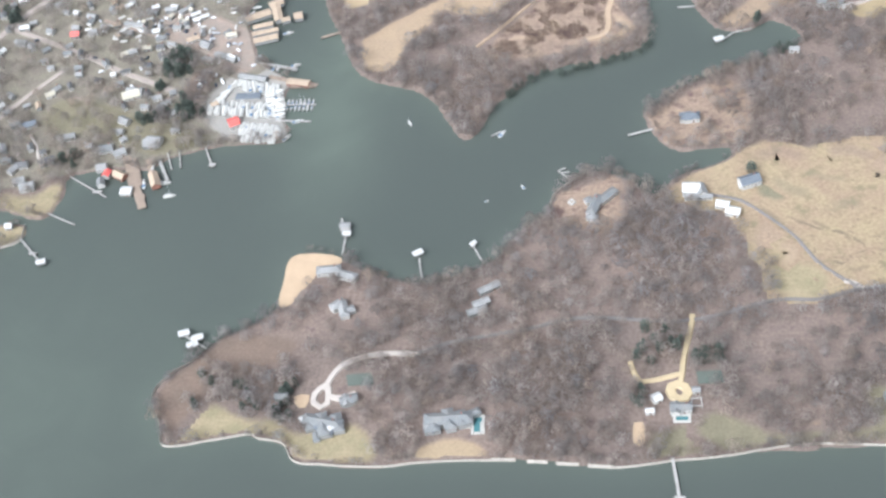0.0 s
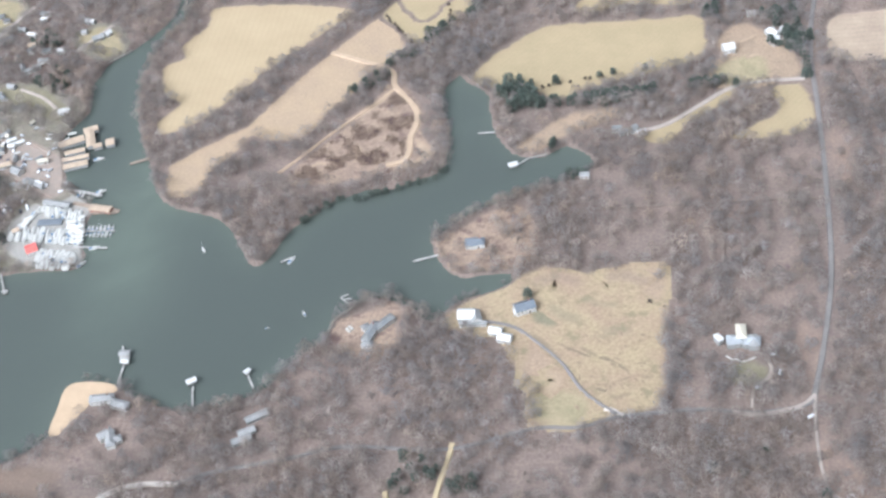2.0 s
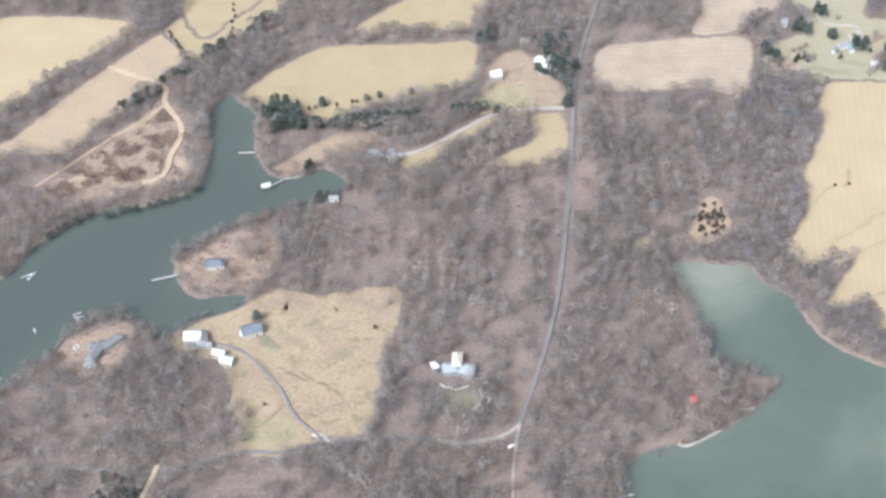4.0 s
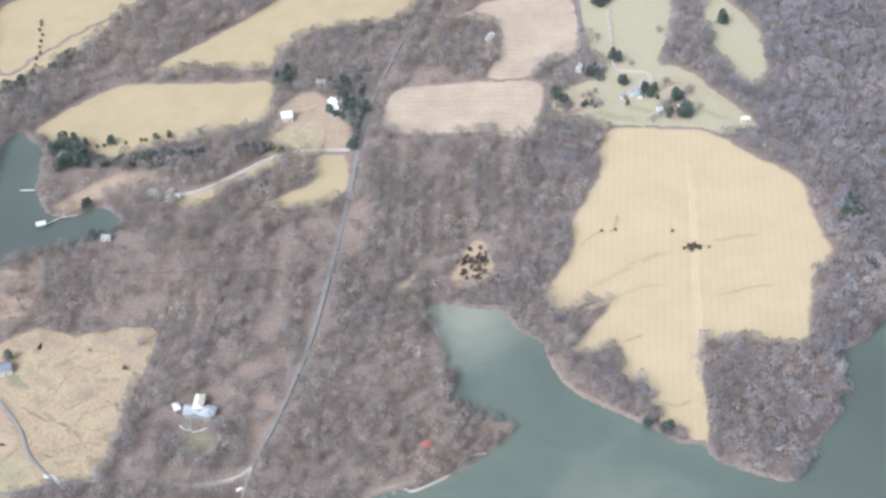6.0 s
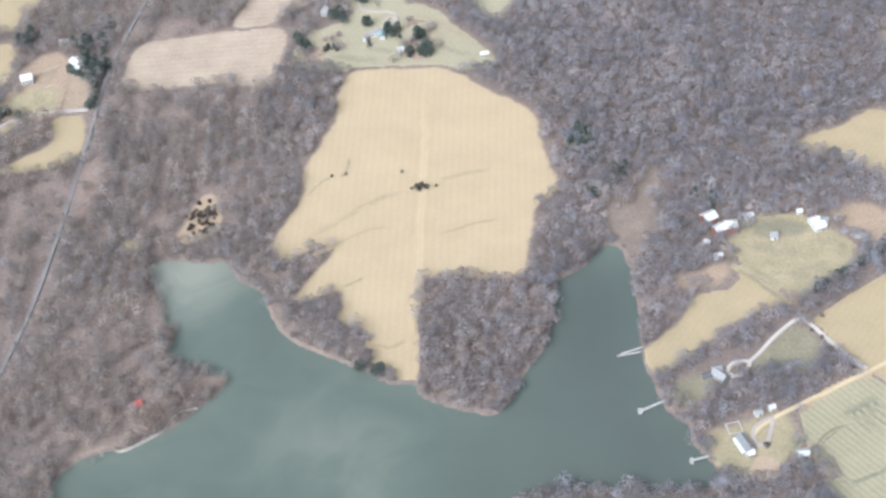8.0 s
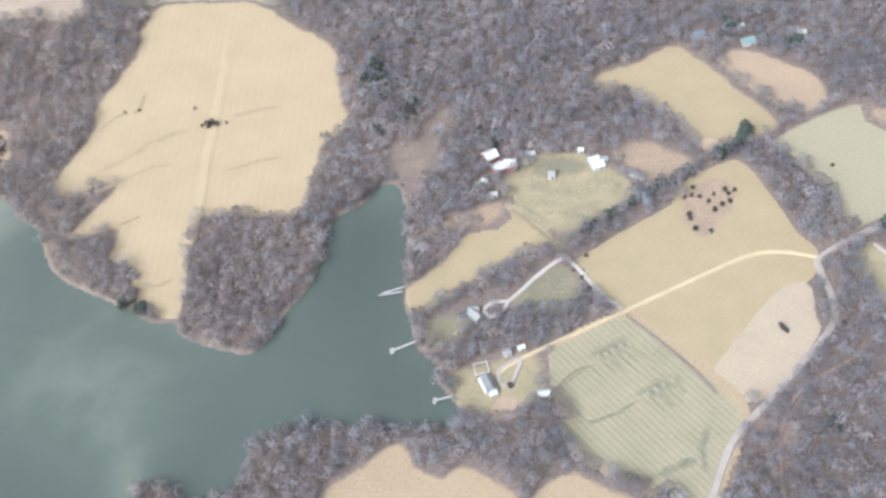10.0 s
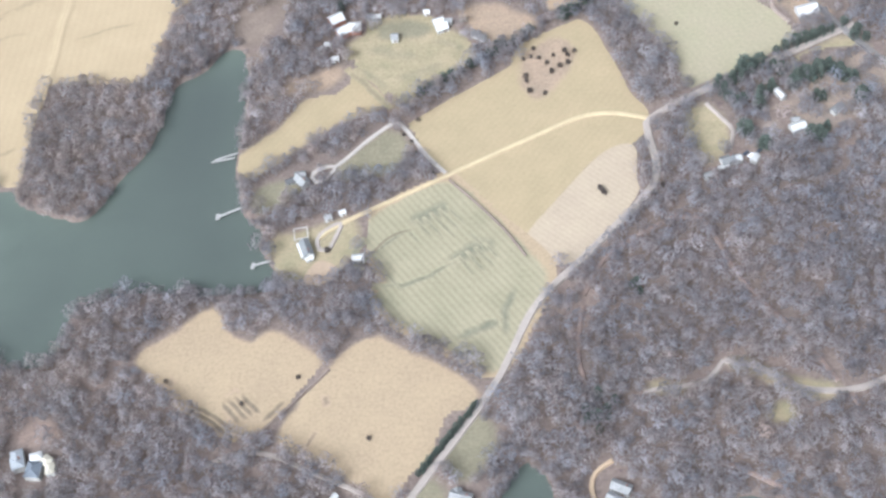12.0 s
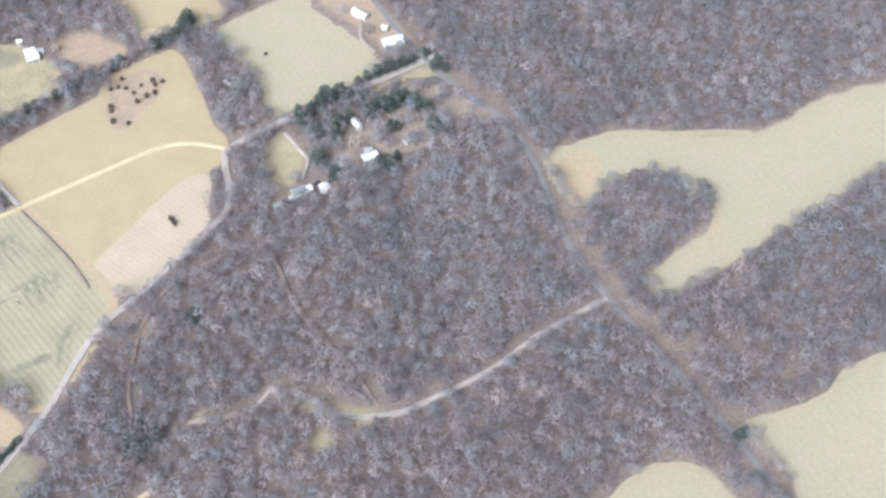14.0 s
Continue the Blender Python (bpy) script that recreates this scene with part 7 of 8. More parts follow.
road([(-144.1, 291.3), (-143.2, 288.0), (-144.4, 284.3), (-147.4, 281.4), (-149.4, 278.6), (-150.1, 271.8)], 0.6, GRAVEL, "pale curving drive", clear=0.3)
stain([(-221.1, 304.6), (-216.1, 301.0), (-211.2, 295.0), (-207.1, 289.1)], 5.0, DITCH, "dark worn ground along the drive", under=MEADOW, cover=0.6)
for pts in ([(-196.6, 282.6), (-192.3, 281.4), (-187.9, 282.5)], [(-194.0, 278.6), (-190.3, 276.7), (-185.8, 278.6)], [(-204.4, 298.3), (-200.0, 295.8), (-196.5, 292.9)], [(-183.5, 286.0), (-181.0, 284.8), (-179.0, 286.4)]):
    stain(pts, 3.0, DITCH, "dark worn ground in the meadow", under=MEADOW, cover=0.5)
dock([(-157.0, 293.5), (-154.8, 291.6), (-153.4, 292.1), (-152.6, 290.7), (-150.5, 291.2), (-147.7, 292.7)], 0.6, "low white terrace wall before a house", PAVING)
house("big white barn in a farmyard", [([(-149.8, 455.4), (-145.6, 456.6)], 4.2, 2.6)], WHITEROOF, WHITEWALL, "barn", "barn", chimney=False)
house("white farmhouse among evergreens", [([(-131.3, 467.0), (-128.1, 463.7)], 3.4, 2.0), ([(-130.5, 461.6), (-127.9, 462.1)], 2.4, 1.6)], WHITEROOF, WHITEWALL)
for spot, c, a in (((-188.7, 406.3), "p", 10), ((-185.0, 407.7), "p", 60), ((-182.2, 405.6), "w", 20), ((-191.1, 408.4), "g", 0), ((-202.7, 382.1), "p", 0), ((-137.4, 480.2), "w", 0), ((-131.1, 467.1), "w", 30)):
    hut(*spot, 3.4, 2.2, a, TOWN_ROOFS[c], "small farm building with a " + ROOF_WORDS[c] + " roof", category="farm building", name="farm_building", clear=1.0)

# ---- headland farm ----
for spot, c, l, w, a in (((-14.6, 471.0), "p", 2.6, 1.6, 60), ((-32.2, 490.8), "w", 4, 2.4, 80), ((-69.7, 513.9), "w", 3.6, 2.6, 60), ((32.0, 456.0), "c", 3.4, 2, 10), ((-0.6, 461.7), "w", 2.4, 2, 0)):
    hut(*spot, l, w, a, TOWN_ROOFS[c], "farm building with a " + ROOF_WORDS[c] + " roof among trees", category="farm building", name="farm_building", clear=1.0)
hut(*(8.6, 464.3), 3.6, 2.8, 20, TEALROOF, "farm building with a teal metal roof", category="farm building", name="farm_building", clear=1.0)
road([(-19.7, 536.2), (-18.4, 518.4), (-18.8, 501.4), (-16.0, 491.1), (-4.6, 488.9), (-3.3, 481.7), (-11.5, 477.1)], 0.8, GRAVEL, "pale farm drive")
road([(-33.5, 555.1), (-31.6, 518.6), (-31.8, 493.3)], 1.0, ASPHALT, "narrow farm road")
for x, w in ((0.0, 4.2), (0.6, 1.4)):
    stain([(8.7 + x, 448.2), (8.8 + x, 426.0), (9.0 + x, 400.2), (8.4 + x, 382.1), (7.9 + x, 362.0), (7.6 + x, 343.0), (6.6 + x, 330.0), (5.2 + x, 312.8), (6.0 + x, 296.0)], w, TRAMLINE, "pale worn track down the field", "worn_track", under=STRAW, cover=0.6)
for pts, w, c in (([(-34.4, 355.6), (-27.2, 360.6), (-16.3, 369.0), (-9.0, 374.7), (-1.3, 378.5), (6.4, 381.7)], 4.6, 0.5), ([(-30.0, 357.5), (-20.0, 366.0), (-10.0, 373.6)], 1.8, 0.6), ([(-25.2, 389.4), (-19.3, 390.4), (-18.2, 401.0)], 2.4, 0.75), ([(-33.0, 379.0), (-27.0, 387.0), (-21.0, 390.0)], 1.8, 0.6),
                   ([(-19.5, 333.5), (-14.3, 335.4), (-10.0, 339.0)], 2.2, 0.8), ([(-9.1, 308.5), (-1.8, 306.5), (5.1, 310.3)], 3.0, 0.6), ([(12.3, 384.7), (22.2, 386.9), (34.0, 389.0)], 3.6, 0.5), ([(13.0, 356.5), (25.0, 360.6), (36.0, 363.0)], 2.4, 0.55), ([(-28.0, 349.7), (-19.0, 355.8), (-9.8, 360.6), (-0.1, 361.2)], 2.4, 0.4), ([(1.0, 393.5), (2.0, 388.0)], 3.0, 0.5)):
    stain(pts, w, HOLLOW, "damp dark hollow in the field", under=STRAW, cover=c)
for dx, dy, h in ((-14, 2, 1.6), (-6, 0, 2.6), (2, -1, 3.0), (10, 1, 2.4), (-2, 5, 2.0)):
    bush((7.7, 380.9)[0] + dx * 0.22, (7.7, 380.9)[1] - dy * 0.3, h, "bushes in the middle of the field", "dark leafless bush in the middle of the field")
for spot in ((-24.0, 389.4), (-19.0, 390.1), (1.0, 389.6), (13.2, 381.2)):
    bush(*spot, 1.4, label="low dark bush in a straw field")
field([(-76.4, 362.7), (-74.5, 368.6), (-70.9, 380.5), (-66.1, 383.6), (-61.7, 371.6), (-62.7, 363.5), (-69.2, 359.4), (-73.6, 358.2)], PEACH, "tan clearing with dark shrubs", rough=0.8)
for k in range(46):
    a, r = RNG.uniform(0, 6.283), math.sqrt(RNG.uniform())
    bush((-68.8, 371.0)[0] + math.cos(a) * r * 5.5, (-68.8, 371.0)[1] + math.sin(a) * r * 9, RNG.uniform(1.2, 2.2), "shrubs in the clearing", "dark brown shrub in a tan clearing")
field([(-96.0, 359.1), (-91.0, 361.7), (-87.7, 358.3), (-90.3, 355.5)], TANLAWN, "small tan clearing", rough=0.5)
field([(-42.5, 325.3), (-39.5, 320.3), (-34.7, 310.5), (-24.8, 304.0), (-10.8, 299.1), (-9.9, 302.6), (-21.3, 310.7), (-32.3, 320.4), (-39.8, 326.6)], REED, "reddish reed bank along the cove", rough=0.5, clear=False)
thin([(-42.5, 325.3), (-39.5, 320.3), (-34.7, 310.5), (-24.8, 304.0), (-10.8, 299.1), (-9.9, 302.6), (-21.3, 310.7), (-32.3, 320.4), (-39.8, 326.6)], 0.35)
field([(-61.6, 297.5), (-53.3, 297.6), (-54.4, 291.7), (-58.0, 291.5), (-63.9, 293.9)], REED, "reddish reed tip", rough=0.5)
field([(-101.2, 262.7), (-97.0, 265.4), (-89.5, 267.7), (-81.9, 272.2), (-76.6, 278.9), (-86.8, 274.3), (-97.0, 269.7)], REED, "reddish reed bank", rough=0.5)
field([(-116.0, 399.4), (-111.9, 405.9), (-108.7, 396.2), (-108.9, 377.4), (-112.4, 374.4)], PINKLITTER, "pinkish cleared strip by the road", clear=False)
thin([(-116.0, 399.4), (-111.9, 405.9), (-108.7, 396.2), (-108.9, 377.4), (-112.4, 374.4)], 0.3)
field([(71.0, 356.9), (77.0, 364.8), (86.3, 358.5), (79.7, 340.0), (76.4, 327.4), (74.4, 345.8)], REED, "brown marsh at the head of the inlet")

# ---- eastern farms ----
for ends, w, c in (([(102.8, 355.5), (106.8, 357.9)], 4.2, "w"), ([(105.7, 349.8), (108.9, 351.7)], 3.6, "w"), ([(109.3, 352.2), (113.5, 352.4)], 4.0, "w")):
    house("big barn with a white roof and red sides", [(ends, w, 2.2)], WHITEROOF, BRICKWALL, "barn", "barn", chimney=False, clear=1.0, openings=False)
for spot, c, l, w, a in (((115.9, 357.5), "w", 2.2, 1.4, 0), ((118.3, 357.0), "w", 3.0, 1.8, 10), ((124.9, 346.9), "p", 2.2, 2.8, 0), ((140.3, 350.3), "w", 4.0, 3.2, 20), ((142.1, 352.9), "p", 3.2, 2, 0),
                        ((152.5, 345.0), "p", 5, 1.6, -35), ((105.6, 338.8), "w", 2.4, 1.6, 10), ((100.4, 343.5), "p", 2.4, 1.6, 30), ((102.8, 345.4), "w", 2, 1.4, -20), ((147.3, 354.1), "t", 2, 1.6, 0), ((135.2, 357.9), "w", 1.8, 1.4, 0),
                        ((181.1, 415.1), "b", 4.4, 3.6, 20), ((217.7, 413.3), "w", 3, 2, 0), ((196.5, 418.6), "w", 3, 2, 10), ((214.8, 414.9), "p", 4, 2, 0)):
    hut(*spot, l, w, a, TOWN_ROOFS[c], "farm building with a " + ROOF_WORDS[c] + " roof beside a paddock", category="farm building", name="farm_building", clear=1.0)
hut(*(198.3, 410.2), 4.4, 3.2, 15, TEALROOF, "house with a teal metal roof", clear=1.5)
field([(174.6, 359.7), (178.2, 361.6), (182.5, 358.5), (179.4, 355.1), (175.8, 356.2)], SAND, "pale sandy pad at a field corner", rough=0.1)
house("grey waterside house at the end of a loop drive", [([(97.5, 289.0), (100.3, 285.7)], 3.0, 2.0), ([(96.6, 289.5), (99.7, 289.8)], 2.4, 1.8), ([(93.7, 287.5), (96.8, 288.6)], 1.8, 1.2, DARKROOF)], PALEROOF, GREYWALL)
house("long grey house with a white verandah by the inlet", [([(101.3, 264.0), (103.4, 258.6)], 2.8, 1.9), ([(99.7, 263.4), (101.6, 258.4)], 1.0, 1.2, WHITEROOF), ([(102.2, 257.6), (104.4, 258.6)], 1.6, 1.3, WHITEROOF)], GREYROOF, WHITEWALL)
hut(*(107.9, 272.7), 2.2, 1.8, 20, PALEROOF, "small grey shed beside a drive", category="shed", name="shed", clear=1)
hut(*(112.1, 274.4), 2.0, 1.4, 20, WHITEROOF, "small white shed beside a drive", category="shed", name="shed", clear=1)
hut(*(118.0, 256.9), 3.4, 2.4, 5, WHITEROOF, "small white cottage beside a green field", clear=1)
bush(*(108.4, 260.7), 2.4)
bush(*(133.7, 310.5), 1.8)
for spot, h in (((167.0, 333.9), 1.6), ((169.3, 334.7), 1.7), ((171.9, 334.0), 1.8), ((174.4, 331.7), 1.9), ((176.5, 334.9), 1.6), ((180.2, 336.5), 2.2), ((181.1, 334.6), 1.9), ((183.3, 336.2), 1.8),
                ((181.2, 331.2), 2.2), ((178.6, 330.1), 2.0), ((175.8, 327.8), 2.1), ((167.6, 326.1), 2.3), ((167.8, 324.3), 1.8), ((168.8, 319.7), 2.3), ((173.6, 318.6), 1.8), ((170.2, 338.3), 1.8)):
    bush(*spot, h, "round bushes in the tan field")
for spot in ((189.0, 279.1), (189.7, 278.0), (190.3, 276.9)):
    bush(*spot, 2.0, label="dark bush in a ploughed strip")
bush(*(216.3, 345.5), 1.6, label="dark bush in a green field")
for pts, w in (([(131.5, 269.5), (138.5, 272.9), (145.0, 276.0)], 9.0), ([(119.5, 257.5), (127.4, 263.7), (134.0, 268.6)], 1.8), ([(143.5, 253.0), (151.5, 258.7), (158.5, 262.6)], 8.0), ([(122.5, 247.3), (132.0, 247.5), (140.8, 251.6), (148.0, 256.0)], 2.4),
               ([(146.0, 228.2), (154.6, 231.0), (162.0, 234.6)], 5.0), ([(161.6, 226.7), (160.9, 236.3), (165.0, 244.5)], 4.0), ([(119.6, 265.0), (116.4, 259.1), (119.2, 253.0)], 2.5)):
    stain(pts, w, DAMPGREEN, "dark wet streak across the green crop", under=GREENROW, cover=0.92)
for x, y, l in ((134.0, 271.0, 9), (136.2, 272.0, 12), (138.6, 273.4, 14), (141.0, 274.6, 12), (143.4, 275.6, 10), (147.0, 256.5, 9), (149.4, 258.2, 10), (152.0, 259.8, 10), (154.6, 261.2, 8), (131.0, 268.4, 8), (150.0, 266.0, 12), (126.0, 252.0, 9)):
    pts, w = [(x, y), (x + 0.3 * l, y - 0.4 * l), (x + 0.6 * l, y - 0.8 * l)], 1.3
    stain(pts, w, DAMPGREEN, "dark wet streak across the green crop", under=GREENROW, cover=0.78)
for pts, w in (([(83.7, 212.4), (86.1, 210.0), (88.3, 204.5)], 7.0), ([(74.0, 211.1), (79.4, 205.8), (84.8, 200.6)], 3.0), ([(66.5, 218.7), (68.5, 216.2)], 3.0), ([(111.2, 211.5), (111.9, 207.6)], 2.5), ([(107.1, 194.2), (108.0, 197.6), (110.0, 200.1)], 1.8)):
    stain(pts, w, DITCH, "dark rough streak in a dry field", under=PEACH, cover=0.7)
for pts in ([(82.3, 210.9), (85.4, 206.9), (88.9, 202.5)], [(83.7, 211.9), (87.2, 207.9), (90.7, 203.7)], [(85.2, 212.9), (88.7, 208.9), (92.4, 204.8)], [(86.9, 213.2), (90.7, 209.5), (94.5, 206.1)], [(69.2, 211.5), (77.7, 205.8), (87.7, 198.8)], [(72.5, 211.0), (80.9, 205.7), (89.1, 200.1)], [(93.5, 203.5), (97.1, 206.9), (100.7, 210.8)]):
    stain(pts, 2.4, DITCH, "dark furrow in a dry field", under=TANGRASS, cover=0.9)
stain([(119.1, 256.4), (126.3, 264.2), (134.6, 267.9)], 1.6, DITCH, "dark furrow across the green crop", "ditch", under=GREENROW, cover=0.8)
road([(144.0, 285.7), (153.0, 275.3), (160.9, 265.2), (166.9, 255.6)], 0.4, DIRT, "brown field edge", name="ditch", clear=0.0)
road([(95.0, 201.0), (103.7, 210.6), (111.9, 219.8)], 0.6, DIRT, "brown ditch between two fields", name="ditch", clear=0.0)
for spot in ((65.8, 217.7), (103.4, 217.3), (124.2, 197.2), (88.3, 209.5)):
    bush(*spot, 1.8, label="dark bush in a southern field")
field([(84.2, 211.5), (88.1, 212.2), (92.2, 208.5), (90.9, 205.0), (86.2, 206.1)], HOLLOW, "dark rough patch in a field", rough=0.8, under=TANGRASS)

field([(303.0, 293.0), (310.5, 297.0), (318.0, 292.0), (317.0, 283.5), (311.0, 275.5), (306.0, 281.0)], TANGRASS, "tan unmown end of a green field", under=GREENPALE, clear=False)
for pts, w in (([(342.2, 281.3), (347.8, 274.2), (350.6, 266.4), (347.2, 259.3), (338.4, 252.8)], 4.0), ([(304.5, 293.0), (319.0, 300.5), (333.0, 301.0), (366.0, 298.5)], 2.2), ([(345.0, 196.5), (366.0, 202.5), (375.0, 210.5), (387.0, 215.5)], 2.2), ([(300.0, 170.0), (310.0, 180.5), (319.5, 185.5), (328.0, 185.0), (335.0, 179.0)], 2.2)):
    stain(pts, w, TANGRASS, "tan unmown rim of a green field", "field_margin", under=GREENPALE, cover=0.75)
field([(65.5, 353.0), (70.5, 366.0), (79.0, 379.0), (88.0, 386.0), (92.5, 377.0), (87.0, 363.0), (80.0, 348.0)], REED, "reddish marsh scrub above the inlet", clear=False)
thin([(65.5, 353.0), (70.5, 366.0), (79.0, 379.0), (88.0, 386.0), (92.5, 377.0), (87.0, 363.0), (80.0, 348.0)], 0.35)
rng = np.random.default_rng(77)
for pts, w, m, c in (([(-221.0, 326.0), (-212.0, 330.0), (-200.0, 326.0)], 9.0, PINKLITTER, 0.45), ([(-196.0, 329.0), (-187.0, 330.0), (-180.0, 325.0)], 9.0, PINKLITTER, 0.55), ([(-215.0, 318.0), (-208.0, 312.0), (-200.0, 309.0)], 8.0, LAWN, 0.5),
                     ([(-199.0, 300.0), (-192.0, 305.0), (-184.0, 303.0)], 7.0, LAWN, 0.35), ([(-214.0, 289.0), (-209.0, 284.0), (-213.0, 278.0)], 6.0, SANDPATCH, 0.5), ([(-205.0, 322.0), (-197.0, 317.0), (-189.0, 316.0)], 5.0, LAWN, 0.35)):
    stain(pts, w, m, "mottled patch in a rough meadow", "grass_patch", under=MEADOW, cover=c)
for k in range(34):
    x, y = rng.uniform(-206, -180), rng.uniform(272, 314)
    a, l = rng.normal(-0.5, 0.5), rng.uniform(1.5, 4.0)
    stain([(x, y), (x + 0.5 * l * math.cos(a), y + 0.5 * l * math.sin(a) + rng.normal(0, 0.5)), (x + l * math.cos(a), y + l * math.sin(a))], rng.uniform(0.9, 2.0), DITCH, "dark worn ground in the meadow", under=MEADOW, cover=0.6)

# ---- roadside hamlet ----
house("grey-green roofed bungalow with a white wing by the woods", [([(225.1, 285.5), (228.8, 286.9)], 3.0, 1.8), ([(228.8, 286.5), (230.9, 287.2)], 2.2, 1.5, WHITEROOF), ([(224.1, 283.8), (227.1, 284.9)], 1.2, 1.0, WHITEROOF)], GREYROOF, WHITEWALL)
for spot, k in (((232.6, 289.3), 2), ((233.9, 288.3), 0), ((221.7, 281.4), 1), ((236.5, 289.8), 2)):
    car(*spot, 40, k)
field([(237.5, 302.1), (244.9, 302.8), (246.1, 297.4), (240.0, 294.5)], PINKLITTER, "orange leaf litter under evergreens", clear=False)
stain([(109.3, 335.2), (114.7, 328.3), (120.3, 322.1), (125.0, 316.3)], 2.4, DITCH, "dark fence line across a paddock", under=TANLAWN, cover=0.5)
for spot, c, l, w, a in (((234.9, 286.4), "w", 2.6, 2.0, 60), ((248.7, 297.9), "w", 4.6, 3.0, 20), ((248.3, 300.7), "p", 2.4, 1.6, 0), ((245.1, 311.7), "w", 4.0, 1.8, -60), ((240.2, 312.7), "p", 2.6, 1.8, -40), ((261.1, 304.2), "p", 4.0, 2.0, 40),
                        ((247.4, 360.9), "w", 5.6, 2.6, -40), ((257.6, 347.1), "w", 6.6, 4.2, 15), ((255.4, 353.7), "w", 2.0, 1.4, -30), ((139.2, 352.8), "w", 3.4, 3, 20), ((152.9, 345.1), "p", 5, 1.6, -40), ((220.7, 281.0), "p", 2.4, 1.6, 20)):
    hut(*spot, l, w, a, TOWN_ROOFS[c], "hamlet building with a " + ROOF_WORDS[c] + " roof near the road", category="house", clear=1.2)
road([(222.7, 310.4), (227.1, 303.6), (229.7, 298.8), (228.0, 291.0)], 0.8, GRAVEL, "pale house drive")
road([(247.8, 359.5), (247.5, 350.2), (251.9, 343.2)], 0.9, REDYARD, "dirt farmyard lane")
road([(275.7, 327.1), (269.9, 321.4), (260.9, 318.6)], 0.7, DIRT, "brown dirt lane")
field([(237.5, 300.4), (243.6, 300.6), (244.0, 296.0), (238.8, 295.5)], REDYARD, "reddish dirt patch", rough=0.5)
road([(188.2, 188.3), (184.0, 185.1), (182.6, 181.1), (183.7, 176.2), (186.6, 174.2), (189.5, 177.6)], 0.9, SAND, "sandy loop drive")
house("pale house in the near woods", [([(187.8, 180.9), (192.4, 178.8)], 2.8, 1.8), ([(186.6, 177.7), (189.8, 175.7)], 2.4, 1.6)], PALEROOF, WHITEWALL)
house("grey house beside the road", [([(146.5, 179.3), (151.9, 177.8)], 2.8, 1.8), ([(148.2, 180.9), (148.7, 176.9)], 2.2, 1.6)], PALEROOF, WHITEWALL)
hut(*(116.1, 179.6), 1.8, 1.4, 60, WHITEROOF, "small white shed in the woods", category="shed", name="shed")
hut(*(118.3, 172.7), 3.6, 2.2, 70, PALEROOF, "pale cottage in the woods")

# ---- evergreens ----
for spot, n in (((228.6, 315.3), 4), ((232.5, 318.6), 4), ((236.1, 323.1), 4), ((239.7, 323.0), 2), ((231.5, 310.3), 4), ((237.7, 308.6), 3), ((244.6, 320.4), 2), ((241.2, 313.0), 3), ((250.2, 315.8), 4), ((254.7, 318.0), 5),
                ((258.4, 320.0), 5), ((262.7, 318.6), 4), ((267.0, 316.8), 3), ((234.9, 297.2), 4), ((238.1, 292.3), 3), ((252.2, 293.5), 3), ((256.4, 294.8), 2), ((271.0, 308.5), 4), ((256.9, 309.0), 2)):
    clump(spot, 2.3, n, 5.2, group="evergreens round the hamlet")
for spot in ((246.0, 329.6), (249.0, 331.4), (252.5, 332.9), (255.2, 334.2), (258.0, 334.9), (260.6, 336.4), (263.6, 337.7), (268.3, 340.4), (271.7, 336.3), (270.4, 334.0), (274.0, 333.0)):
    pine(*spot, 4.2, True, "row of evergreens along the road")
# evergreen clumps
for spot, r, n, h in (
    ((-228.6, 429.1), 9, 16, 6), ((-131.5, 476.9), 6, 7, 4), ((-123.5, 478.8), 5, 6, 4), ((-121.9, 463.0), 4, 8, 4.5), ((-154.3, 483.4), 4, 6, 5),
    ((-214.5, 399.8), 2, 3, 4), ((-205.5, 383.6), 3, 4, 3), ((-17.2, 498.1), 2, 3, 5), ((-22.2, 540.8), 3, 4, 6), ((28.6, 525.6), 1, 2, 6),
    ((-14.9, 481.0), 1.5, 3, 5), ((-26.1, 487.1), 3, 5, 4.5), ((-4.8, 473.1), 3, 5, 5), ((6.5, 471.1), 2, 4, 5), ((8.2, 459.8), 3, 6, 5),
    ((-39.6, 469.5), 4, 6, 4), ((-9.9, 297.9), 1.5, 3, 4), ((-4.8, 295.5), 1.5, 3, 4.5),
):
    clump(spot, r, n, h, group="evergreen clumps")
# evergreen clumps
for spot, r, n, h in (
    ((70.0, 381.6), 12, 12, 4), ((64.4, 399.9), 8, 10, 5), ((191.1, 417.4), 3, 6, 5), ((214.4, 405.6), 2, 4, 6), ((104.0, 365.5), 5, 5, 4),
    
     ((190.0, 361.7), 2, 4, 5), ((180.9, 351.9), 1.5, 3, 4.5),
    ((187.1, 202.3), 6, 9, 4), ((342.1, 193.7), 1.5, 3, 4), ((198.5, 241.4), 3, 4, 4),
):
    clump(spot, r, n, h, group="evergreen clumps")
